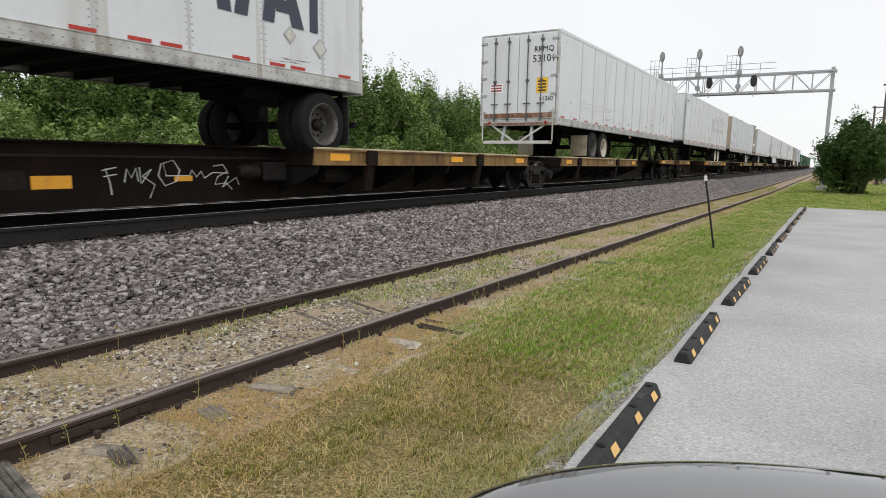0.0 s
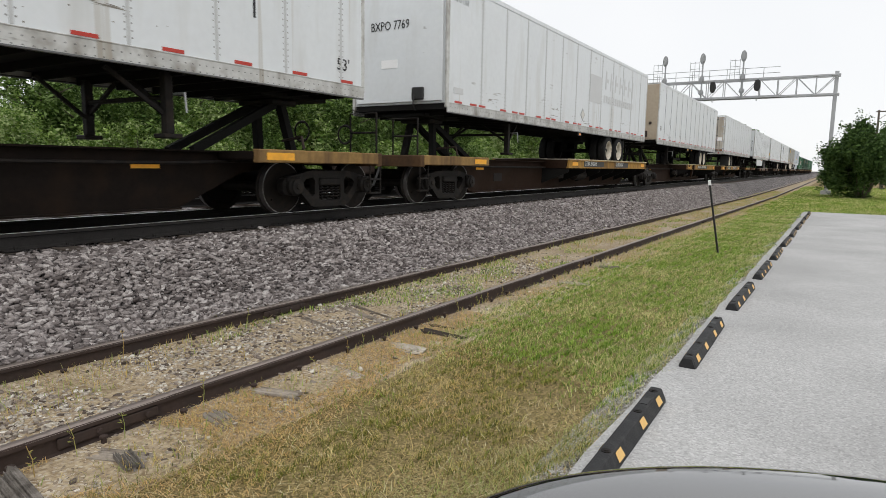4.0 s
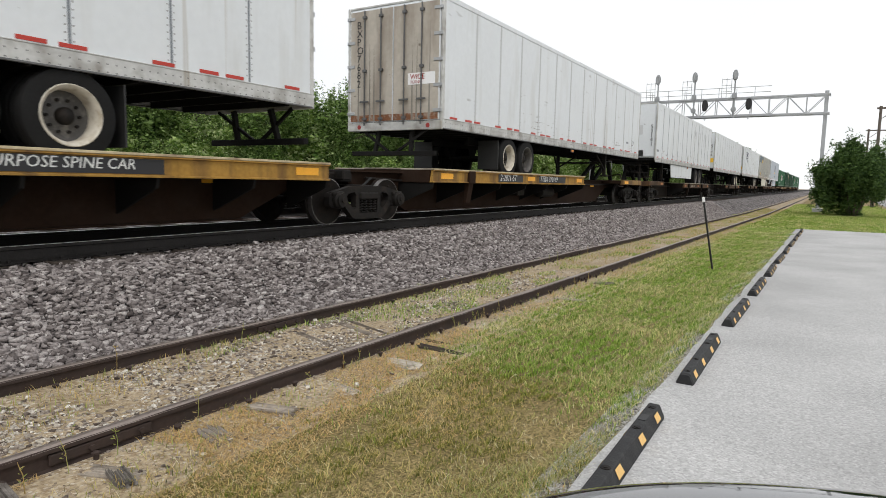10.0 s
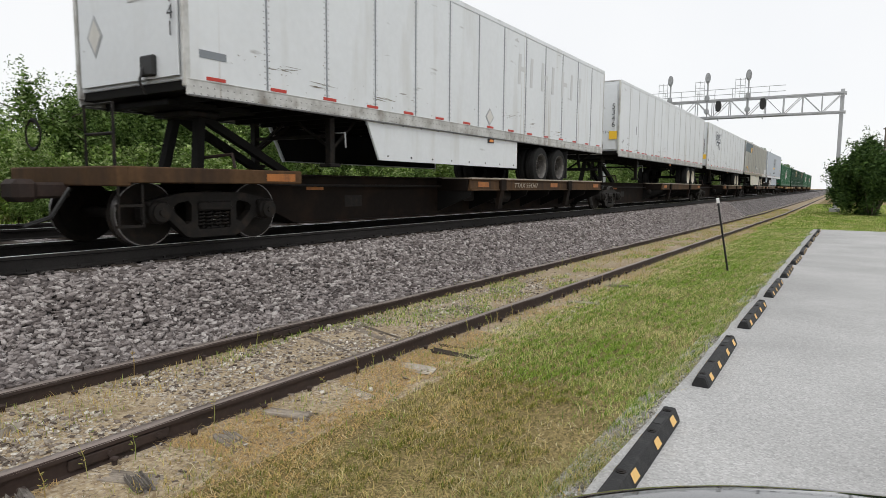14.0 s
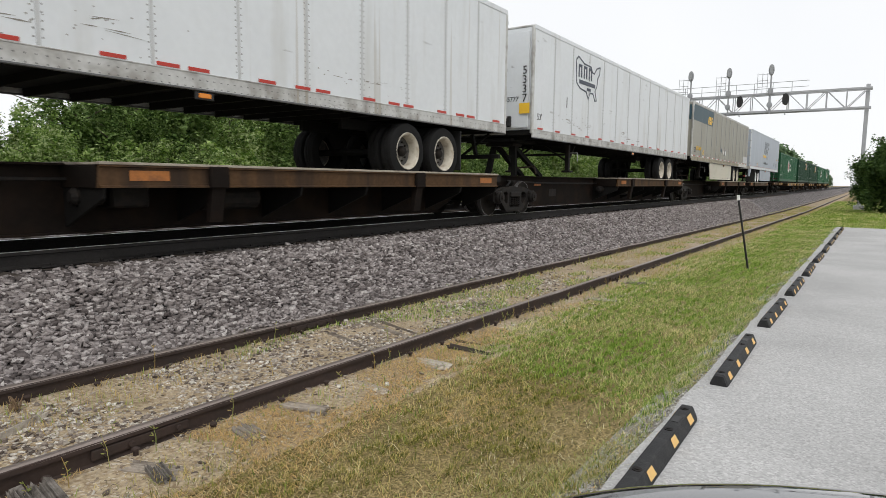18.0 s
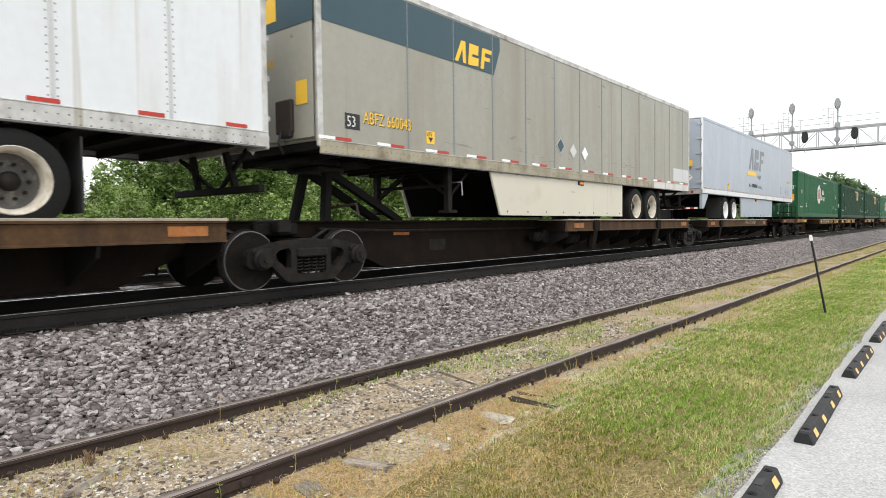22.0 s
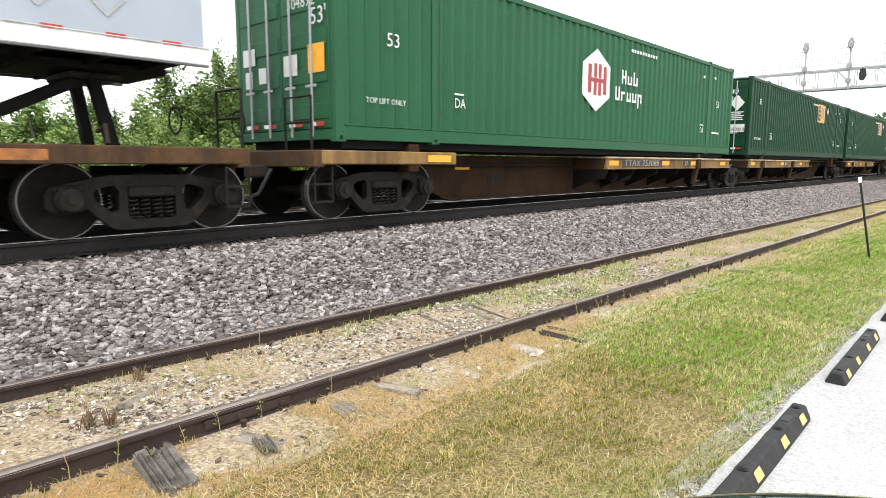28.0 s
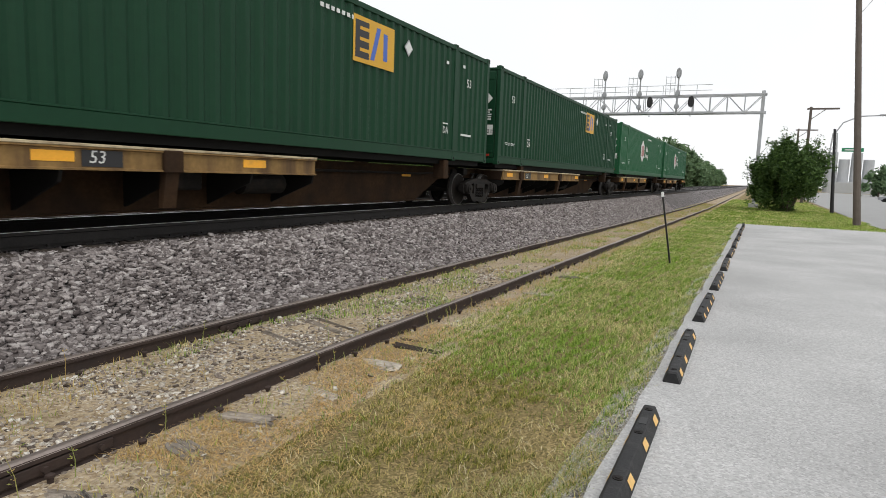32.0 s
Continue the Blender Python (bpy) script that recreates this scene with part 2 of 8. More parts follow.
M = dict(
    white=mat("white_trailer_paint", (0.685, 0.712, 0.73), 0.45, scuff=0.5, vary=0.05, scale=0.8, grain=9, bump=0.03, dirt=(0.49, 0.485, 0.455), dirt_amount=0.27, streak=True),
    dirty_white=mat("weathered_white_paint", (0.60, 0.59, 0.555), 0.55, scuff=0.8, vary=0.07, scale=0.8, grain=9, bump=0.04, dirt=(0.38, 0.35, 0.29), dirt_amount=0.4, streak=True),
    grey_trailer=mat("dulled_grey_paint", (0.325, 0.318, 0.27), 0.5, scuff=0.5, vary=0.09, scale=0.6, grain=8, bump=0.04, dirt=(0.26, 0.24, 0.19), dirt_amount=0.5, streak=True),
    silver=mat("pale_silver_paint", (0.36, 0.405, 0.465), 0.4, vary=0.07, scale=0.7, grain=2.4, bump=0.9, dirt=(0.43, 0.475, 0.53), dirt_amount=0.35, streak=True),
    cream=mat("cream_skirt", (0.60, 0.57, 0.475), 0.5, scuff=0.5, vary=0.05, scale=1, bump=0.03, dirt=(0.42, 0.38, 0.28), dirt_amount=0.15),
    alu=mat("aluminium_rail", (0.52, 0.52, 0.50), 0.45, 0.3, scuff=0.8, vary=0.18, scale=2, grain=14, bump=0.05, dirt=(0.18, 0.155, 0.125), dirt_amount=0.5),
    tan_rail=mat("tan_weathered_rail", (0.36, 0.325, 0.235), 0.55, 0.1, scuff=0.8, vary=0.15, scale=2, grain=14, bump=0.05, dirt=(0.15, 0.12, 0.08), dirt_amount=0.5),
    rivet=mat("grimed_rivet", (0.27, 0.27, 0.26), 0.5, 0.3, vary=0.2, bump=0.0),
    rod=mat("dark_lock_rod", (0.13, 0.13, 0.13), 0.5, 0.5, vary=0.2, bump=0.02),
    post=mat("side_post_metal", (0.52, 0.53, 0.53), 0.5, 0.3, vary=0.1, bump=0.02),
    green=mat("green_container_paint", (0.0115, 0.090, 0.035), 0.52, spec=0.3, scuff=0.25, vary=0.14, scale=0.8, grain=10, bump=0.05, dirt=(0.018, 0.095, 0.042), dirt_amount=0.3, streak=True),
    rust_warm=mat("orange_brown_rust", (0.024, 0.013, 0.008), 0.85, vary=0.3, scale=1.2, grain=18, bump=0.15, dirt=(0.03, 0.02, 0.015), dirt_amount=0.5, spec=0.12),
    green_dark=mat("dark_green_container_paint", (0.0047, 0.039, 0.0163), 0.55, spec=0.22, scuff=0.25, vary=0.14, scale=0.8, grain=10, bump=0.05, dirt=(0.008, 0.045, 0.021), dirt_amount=0.3, streak=True),
    rust_light=mat("rusted_yellow_sill", (0.045, 0.025, 0.013), 0.85, vary=0.45, scale=1.2, grain=18, bump=0.15, dirt=(0.022, 0.014, 0.010), dirt_amount=0.7, spec=0.12),
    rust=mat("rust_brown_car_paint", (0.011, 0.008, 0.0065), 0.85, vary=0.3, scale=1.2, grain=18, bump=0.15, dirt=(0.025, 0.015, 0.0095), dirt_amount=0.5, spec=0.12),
    ochre=mat("faded_yellow_car_paint", (0.36, 0.205, 0.048), 0.65, vary=0.3, scale=1.3, grain=16, bump=0.12, dirt=(0.10, 0.058, 0.032), dirt_amount=0.65, scuff=0.7, streak=True, spec=0.12),
    ochre_mid=mat("grimy_yellow_car_paint", (0.25, 0.155, 0.06), 0.68, vary=0.28, scale=1.3, grain=16, bump=0.12, dirt=(0.09, 0.055, 0.033), dirt_amount=0.65, streak=True, spec=0.12),
    ochre_dark=mat("rusted_yellow_car_paint", (0.085, 0.048, 0.024), 0.7, vary=0.35, scale=1.3, grain=16, bump=0.12, dirt=(0.035, 0.024, 0.018), dirt_amount=0.7, streak=True, spec=0.12),
    rail_top=mat("rusted_rail_head", (0.27, 0.225, 0.20), 0.42, 0.5, vary=0.25, scale=3, bump=0.1),
    orange=mat("orange_reflector", (0.85, 0.40, 0.03), 0.5, vary=0.1, bump=0.05, dirt=(0.4, 0.2, 0.05), dirt_amount=0.2),
    rusty_stain=mat("rust_stain", (0.20, 0.085, 0.04), 0.85, vary=0.4, scale=6, bump=0.1, dirt=(0.45, 0.40, 0.34), dirt_amount=0.5),
    lip=mat("pale_worn_deck_edge", (0.50, 0.42, 0.27), 0.75, vary=0.3, scale=2, bump=0.2, dirt=(0.16, 0.10, 0.06), dirt_amount=0.5),
    orange_dull=mat("rusted_orange_reflector", (0.36, 0.13, 0.03), 0.6, vary=0.25, scale=5, bump=0.05, dirt=(0.10, 0.05, 0.03), dirt_amount=0.5),
    deck=mat("deck_top", (0.36, 0.32, 0.26), 0.8, vary=0.25, scale=2, bump=0.2, dirt=(0.15, 0.11, 0.08), dirt_amount=0.4),
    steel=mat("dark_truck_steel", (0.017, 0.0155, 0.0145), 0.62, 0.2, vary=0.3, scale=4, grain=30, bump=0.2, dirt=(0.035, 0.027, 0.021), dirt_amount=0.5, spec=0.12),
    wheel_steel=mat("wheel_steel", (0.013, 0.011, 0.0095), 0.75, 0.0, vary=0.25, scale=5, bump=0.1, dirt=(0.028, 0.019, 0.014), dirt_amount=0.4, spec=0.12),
    bright=mat("worn_bright_steel", (0.85, 0.85, 0.86), 0.33, 1.0, vary=0.1, scale=4, bump=0.02),
    tread=mat("worn_wheel_tread", (0.20, 0.19, 0.185), 0.38, 0.8, vary=0.25, scale=4, bump=0.05),
    rail=mat("main_rail_steel", (0.028, 0.026, 0.025), 0.65, 0.3, vary=0.3, scale=3, bump=0.15, spec=0.12),
    rusty=mat("rusted_rail", (0.050, 0.033, 0.027), 0.8, 0.15, vary=0.3, scale=3, grain=30, bump=0.25, dirt=(0.035, 0.027, 0.024), dirt_amount=0.5),
    rubber=mat("black_tyre_rubber", (0.015, 0.015, 0.015), 0.85, vary=0.2, scale=6, bump=0.1, spec=0.12),
    rim=mat("white_steel_rim", (0.56, 0.52, 0.44), 0.5, vary=0.1, scale=6, bump=0.03, dirt=(0.30, 0.24, 0.16), dirt_amount=0.5),
    rim_white=mat("bright_white_rim", (0.72, 0.72, 0.72), 0.35, vary=0.06, scale=6, bump=0.02),
    rim_dark=mat("grimy_rim_shaded_dish", (0.085, 0.08, 0.075), 0.6, 0.2, vary=0.2, scale=6, bump=0.03, dirt=(0.30, 0.28, 0.25), dirt_amount=0.3),
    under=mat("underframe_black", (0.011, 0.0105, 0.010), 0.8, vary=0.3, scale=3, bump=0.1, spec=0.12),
    red=mat("red_reflective_tape", (0.46, 0.04, 0.025), 0.4, vary=0.1, bump=0.0),
    tape=mat("white_reflective_tape", (0.85, 0.85, 0.85), 0.4, vary=0.06, bump=0.0),
    amber=mat("amber_lamp_lens", (0.75, 0.25, 0.03), 0.25, vary=0.05, bump=0.0),
    black=mat("black_lettering", (0.02, 0.02, 0.022), 0.5, vary=0.05, bump=0.0),
    navy=mat("navy_lettering", (0.045, 0.055, 0.08), 0.5, vary=0.05, bump=0.0),
    ghost=mat("faded_lettering", (0.56, 0.57, 0.575), 0.5, vary=0.05, bump=0.0),
    white_ink=mat("white_lettering", (0.66, 0.67, 0.65), 0.5, scuff=0.3, vary=0.06, bump=0.0),
    grey_ink=mat("grey_lettering", (0.20, 0.22, 0.24), 0.5, vary=0.06, bump=0.0),
    yellow=mat("yellow_marking", (0.85, 0.52, 0.04), 0.45, vary=0.06, bump=0.0),
    yellow_ink=mat("ochre_lettering", (0.62, 0.34, 0.02), 0.5, vary=0.06, bump=0.0),
    tan_grime=mat("grimed_tan_paint", (0.40, 0.335, 0.255), 0.6, vary=0.12, scale=1.0, grain=10, bump=0.04, dirt=(0.24, 0.17, 0.11), dirt_amount=0.45, streak=True),
    slate=mat("slate_blue_band", (0.035, 0.075, 0.095), 0.5, vary=0.08, bump=0.0),
    logo_red=mat("red_emblem", (0.33, 0.035, 0.03), 0.45, vary=0.05, bump=0.0),
    blue=mat("blue_emblem", (0.05, 0.12, 0.45), 0.45, vary=0.05, bump=0.0),
    wood=mat("weathered_tie_wood", (0.30, 0.26, 0.215), 0.9, vary=0.4, scale=4, grain=35, bump=0.8, dirt=(0.10, 0.08, 0.065), dirt_amount=0.5, random_piece=0.3),
    dark_wood=mat("creosoted_tie", (0.06, 0.047, 0.038), 0.9, vary=0.4, scale=4, grain=35, bump=0.6),
    road=mat("grey_road", (0.30, 0.30, 0.295), 0.9, vary=0.12, scale=0.7, grain=60, bump=0.3),
    stop=mat("black_rubber_stop", (0.022, 0.022, 0.023), 0.75, vary=0.3, scale=6, grain=80, bump=0.3, dirt=(0.06, 0.058, 0.055), dirt_amount=0.3),
    patch=mat("yellow_tape", (0.83, 0.53, 0.19), 0.6, vary=0.1, scale=8, bump=0.05),
    galv=mat("galvanised_steel", (0.42, 0.43, 0.44), 0.55, 0.5, vary=0.12, bump=0.05),
    signal=mat("signal_grey", (0.34, 0.35, 0.36), 0.6, 0.2, vary=0.1, bump=0.03),
    bark=mat("bark", (0.10, 0.082, 0.062), 0.95, vary=0.35, scale=5, bump=0.8),
    car_paint=mat("black_car_paint", (0.012, 0.013, 0.016), 0.08, 0.0, vary=0.05, scale=4, bump=0.0, spec=0.6),
    plastic=mat("black_plastic", (0.02, 0.02, 0.02), 0.55, vary=0.1, bump=0.02),
    glass=mat("dark_glass", (0.03, 0.035, 0.04), 0.05, vary=0.05, bump=0.0, spec=0.7),
    lens=mat("clear_lens", (0.5, 0.52, 0.54), 0.1, vary=0.05, bump=0.0),
    pole_wood=mat("pole_wood", (0.12, 0.10, 0.085), 0.9, vary=0.25, scale=3, bump=0.4),
    far_wall=mat("far_grey_wall", (0.40, 0.41, 0.42), 0.8, vary=0.1, scale=0.5, bump=0.05),
    sign_green=mat("green_sign", (0.02, 0.22, 0.10), 0.5, vary=0.05, bump=0.0),
    far_car=mat("far_car_paint", (0.30, 0.31, 0.33), 0.3, vary=0.1, random_piece=0.9, bump=0.0),
)

paint_coat = M["car_paint"].node_tree.nodes["Principled BSDF"]
paint_coat.inputs["Coat Weight"].default_value, paint_coat.inputs["Coat Roughness"].default_value, paint_coat.inputs["Coat IOR"].default_value = 1.0, 0.02, 1.9


def leaf_material(name, dark, light, straw=None, spread=0.5):
    """Blades and leaves: two tones picked for each leaf, patches of a third, a little light let through."""
    m = bpy.data.materials.new(name)
    m.use_nodes = True
    n, l = m.node_tree.nodes, m.node_tree.links
    b = n["Principled BSDF"]
    b.inputs["Roughness"].default_value = 0.6
    b.inputs["Specular IOR Level"].default_value = 0.25
    geo = n.new("ShaderNodeNewGeometry")
    ramp = n.new("ShaderNodeValToRGB")
    ramp.color_ramp.elements[0].color, ramp.color_ramp.elements[1].color = (*dark, 1), (*light, 1)
    l.new(geo.outputs["Random Per Island"], ramp.inputs[0])
    col = ramp.outputs[0]
    if straw:
        co = n.new("ShaderNodeTexCoord")
        spot = n.new("ShaderNodeTexNoise")
        spot.inputs["Scale"].default_value, spot.inputs["Detail"].default_value = 0.9, 5
        l.new(co.outputs["Object"], spot.inputs["Vector"])
        add = n.new("ShaderNodeMath")
        add.operation = "MULTIPLY_ADD"
        add.inputs[1].default_value = 0.55
        l.new(geo.outputs["Random Per Island"], add.inputs[0])
        l.new(spot.outputs["Fac"], add.inputs[2])
        edge = n.new("ShaderNodeMapRange")
        edge.inputs["From Min"].default_value, edge.inputs["From Max"].default_value = spread + 0.18, spread + 0.38
        l.new(add.outputs[0], edge.inputs["Value"])
        mix = n.new("ShaderNodeMix")
        mix.data_type = "RGBA"
        mix.inputs[7].default_value = (*straw, 1)
        l.new(edge.outputs[0], mix.inputs[0])
        l.new(col, mix.inputs[6])
        col = mix.outputs[2]
    l.new(col, b.inputs["Base Color"])
    tr = n.new("ShaderNodeBsdfTranslucent")
    l.new(col, tr.inputs["Color"])
    ms = n.new("ShaderNodeMixShader")
    ms.inputs[0].default_value = 0.3
    l.new(b.outputs[0], ms.inputs[1])
    l.new(tr.outputs[0], ms.inputs[2])
    l.new(ms.outputs[0], n["Material Output"].inputs["Surface"])
    return m


def stone_material(name, stops, grain=60.0, bump=0.4):
    """Loose stones: each one takes its own tone, with grain and fine relief on it."""
    m = bpy.data.materials.new(name)
    m.use_nodes = True
    n, l = m.node_tree.nodes, m.node_tree.links
    b = n["Principled BSDF"]
    b.inputs["Roughness"].default_value, b.inputs["Specular IOR Level"].default_value = 0.9, 0.25
    geo = n.new("ShaderNodeNewGeometry")
    ramp = n.new("ShaderNodeValToRGB")
    e = ramp.color_ramp.elements
    while len(e) < len(stops):
        e.new(0.5)
    for k, (p, c) in enumerate(stops):
        e[k].position, e[k].color = p, (*c, 1)
    l.new(geo.outputs["Random Per Island"], ramp.inputs[0])
    co = n.new("ShaderNodeTexCoord")
    fine = n.new("ShaderNodeTexNoise")
    fine.inputs["Scale"].default_value, fine.inputs["Detail"].default_value = grain, 4
    l.new(co.outputs["Object"], fine.inputs["Vector"])
    sc = n.new("ShaderNodeMapRange")
    sc.inputs["From Min"].default_value, sc.inputs["From Max"].default_value = 0.3, 0.7
    sc.inputs["To Min"].default_value, sc.inputs["To Max"].default_value = 0.7, 1.3
    l.new(fine.outputs["Fac"], sc.inputs["Value"])
    mul = n.new("ShaderNodeVectorMath")
    mul.operation = "SCALE"
    l.new(ramp.outputs[0], mul.inputs[0])
    l.new(sc.outputs[0], mul.inputs["Scale"])
    l.new(mul.outputs[0], b.inputs["Base Color"])
    bp = n.new("ShaderNodeBump")
    bp.inputs["Strength"].default_value, bp.inputs["Distance"].default_value = bump, 0.01
    l.new(fine.outputs["Fac"], bp.inputs["Height"])
    l.new(bp.outputs[0], b.inputs["Normal"])
    return m


def cell_material(name, stops, cell, ground, cover, patch=1.0, bump=0.6, cells=1.0):
    """Ground strewn with small stones: cells of several tones, soil between them in uneven patches."""
    m = bpy.data.materials.new(name)
    m.use_nodes = True
    n, l = m.node_tree.nodes, m.node_tree.links
    b = n["Principled BSDF"]
    b.inputs["Roughness"].default_value, b.inputs["Specular IOR Level"].default_value = 0.93, 0.2
    co = n.new("ShaderNodeTexCoord")
    vor = n.new("ShaderNodeTexVoronoi")
    vor.inputs["Scale"].default_value = 1 / cell
    l.new(co.outputs["Object"], vor.inputs["Vector"])
    sep = n.new("ShaderNodeSeparateColor")
    l.new(vor.outputs["Color"], sep.inputs[0])
    ramp = n.new("ShaderNodeValToRGB")
    e = ramp.color_ramp.elements
    while len(e) < len(stops):
        e.new(0.5)
    for k, (p, c) in enumerate(stops):
        e[k].position, e[k].color = p, (*c, 1)
    l.new(sep.outputs[0], ramp.inputs[0])
    broad = n.new("ShaderNodeTexNoise")
    broad.inputs["Scale"].default_value, broad.inputs["Detail"].default_value = patch, 6
    l.new(co.outputs["Object"], broad.inputs["Vector"])
    fine = n.new("ShaderNodeTexNoise")
    fine.inputs["Scale"].default_value, fine.inputs["Detail"].default_value = 0.5 / cell, 4
    l.new(co.outputs["Object"], fine.inputs["Vector"])
    soil = n.new("ShaderNodeMix")
    soil.data_type = "RGBA"
    soil.inputs[6].default_value, soil.inputs[7].default_value = (*ground[0], 1), (*ground[1], 1)
    fr = n.new("ShaderNodeMapRange")
    fr.inputs["From Min"].default_value, fr.inputs["From Max"].default_value = 0.35, 0.65
    l.new(fine.outputs["Fac"], fr.inputs["Value"])
    l.new(fr.outputs[0], soil.inputs[0])
    add = n.new("ShaderNodeMath")
    add.operation = "MULTIPLY_ADD"
    add.inputs[1].default_value = 0.5
    l.new(sep.outputs[1], add.inputs[0])
    l.new(broad.outputs["Fac"], add.inputs[2])
    edge = n.new("ShaderNodeMapRange")
    edge.inputs["From Min"].default_value, edge.inputs["From Max"].default_value = 1.0 - cover, 1.04 - cover
    edge.inputs["To Max"].default_value = cells
    l.new(add.outputs[0], edge.inputs["Value"])
    mix = n.new("ShaderNodeMix")
    mix.data_type = "RGBA"
    l.new(edge.outputs[0], mix.inputs[0])
    l.new(soil.outputs[2], mix.inputs[6])
    l.new(ramp.outputs[0], mix.inputs[7])
    stain = n.new("ShaderNodeMapRange")
    stain.inputs["From Min"].default_value, stain.inputs["From Max"].default_value = 0.3, 0.7
    stain.inputs["To Min"].default_value, stain.inputs["To Max"].default_value = 0.86, 1.14
    l.new(broad.outputs["Fac"], stain.inputs["Value"])
    mul = n.new("ShaderNodeVectorMath")
    mul.operation = "SCALE"
    l.new(mix.outputs[2], mul.inputs[0])
    l.new(stain.outputs[0], mul.inputs["Scale"])
    l.new(mul.outputs[0], b.inputs["Base Color"])
    bp = n.new("ShaderNodeBump")
    bp.inputs["Strength"].default_value, bp.inputs["Distance"].default_value = bump, cell * 0.4
    bp.invert = True
    l.new(vor.outputs["Distance"], bp.inputs["Height"])
    l.new(bp.outputs[0], b.inputs["Normal"])
    return m


M["stone"] = stone_material("ballast_stone", [(0.0, (0.08, 0.067, 0.064)), (0.35, (0.19, 0.166, 0.159)), (0.8, (0.335, 0.301, 0.29)), (1.0, (0.49, 0.455, 0.437))], 45.0, 0.25)
M["pebble"] = stone_material("siding_gravel", [(0.0, (0.08, 0.06, 0.048)), (0.3, (0.26, 0.215, 0.18)), (0.75, (0.47, 0.42, 0.35)), (1.0, (0.74, 0.70, 0.63))], 60.0, 0.25)
M["bed"] = cell_material("ballast_bed", [(0.0, (0.03, 0.026, 0.025)), (0.5, (0.12, 0.106, 0.104)), (1.0, (0.36, 0.335, 0.33))], 0.05, ((0.022, 0.019, 0.018), (0.07, 0.062, 0.06)), 0.5, 1.2, 1.0)
M["soil"] = cell_material("sandy_soil", [(0.0, (0.15, 0.11, 0.08)), (0.5, (0.36, 0.295, 0.215)), (1.0, (0.54, 0.48, 0.39))], 0.017, ((0.24, 0.175, 0.105), (0.46, 0.375, 0.25)), 0.16, 1.6, 0.5)
# brown soil, its dark end deepened to paint in shadow between blades
M["turf"] = cell_material("turf_soil", [(0.0, (0.085, 0.065, 0.026)), (0.5, (0.21, 0.165, 0.07)), (1.0, (0.38, 0.29, 0.14))], 0.012, ((0.075, 0.06, 0.023), (0.29, 0.22, 0.095)), 0.35, 0.9, 0.6)
M["verge"] = cell_material("gravelly_edge", [(0.0, (0.14, 0.13, 0.115)), (0.5, (0.33, 0.32, 0.30)), (1.0, (0.56, 0.55, 0.53))], 0.010, ((0.17, 0.145, 0.10), (0.33, 0.30, 0.24)), 0.35, 1.8, 0.5)
M["edge_stone"] = stone_material("grey_edge_gravel", [(0.0, (0.12, 0.115, 0.105)), (0.5, (0.33, 0.32, 0.30)), (1.0, (0.58, 0.57, 0.54))], 60.0, 0.25)
M["asphalt"] = cell_material("pale_worn_pavement", [(0.0, (0.33, 0.327, 0.322)), (0.35, (0.405, 0.402, 0.397)), (0.75, (0.445, 0.442, 0.437)), (1.0, (0.53, 0.526, 0.52))], 0.014, ((0.36, 0.357, 0.35), (0.455, 0.451, 0.445)), 0.5, 0.5, 0.25)
M["pale_wood"] = mat("bleached_tie_wood", (0.47, 0.42, 0.35), 0.9, vary=0.35, scale=7, grain=45, bump=0.8, dirt=(0.14, 0.11, 0.085), dirt_amount=0.45)
M["rotten_wood"] = mat("rotten_grey_wood", (0.19, 0.17, 0.15), 0.92, vary=0.5, scale=9, grain=60, bump=0.9, dirt=(0.045, 0.036, 0.03), dirt_amount=0.6)
M["withered"] = mat("withered_brown_weeds", (0.20, 0.135, 0.08), 0.9, vary=0.4, scale=20, bump=0.3)
M["door_dirty"] = mat("stained_door_paint", (0.46, 0.42, 0.36), 0.6, vary=0.15, scale=1.2, grain=12, bump=0.04, dirt=(0.17, 0.125, 0.09), dirt_amount=0.55, streak=True, scuff=0.8)
M["door_grime"] = mat("grimed_door_paint", (0.25, 0.235, 0.205), 0.6, vary=0.12, scale=1.0, grain=10, bump=0.04, dirt=(0.12, 0.095, 0.07), dirt_amount=0.45, streak=True)
M["grass"] = leaf_material("green_grass_blades", (0.068, 0.155, 0.010), (0.40, 0.59, 0.085), (0.76, 0.68, 0.34), 0.63)
M["dry_grass"] = leaf_material("dry_grass_blades", (0.065, 0.085, 0.009), (0.37, 0.385, 0.055), (0.70, 0.55, 0.24), 0.60)
M["litter"] = leaf_material("dead_straw", (0.36, 0.235, 0.095), (0.82, 0.65, 0.36), (0.68, 0.45, 0.18), 0.58)
M["edge_straw"] = leaf_material("pale_dead_grass", (0.34, 0.30, 0.13), (0.74, 0.67, 0.40), (0.30, 0.38, 0.09), 0.62)
M["pale_blade"] = leaf_material("bleached_grass_blades", (0.55, 0.46, 0.24), (0.85, 0.78, 0.55))
M["straw"] = leaf_material("straw_weeds", (0.50, 0.36, 0.13), (0.70, 0.56, 0.26), (0.30, 0.36, 0.10), 0.5)
M["leaf"] = leaf_material("tree_leaves", (0.022, 0.055, 0.010), (0.20, 0.32, 0.065), (0.26, 0.36, 0.13), 0.62)
M["leaf_light"] = leaf_material("light_tree_leaves", (0.055, 0.125, 0.020), (0.36, 0.50, 0.11), (0.42, 0.50, 0.24), 0.62)
# distance haze is put into the leaf colour: paler and greyer
M["leaf_far"] = leaf_material("haze_tinted_leaves", (0.10, 0.165, 0.085), (0.20, 0.30, 0.15))
M["bush"] = leaf_material("bush_leaves", (0.022, 0.052, 0.012), (0.105, 0.18, 0.045))


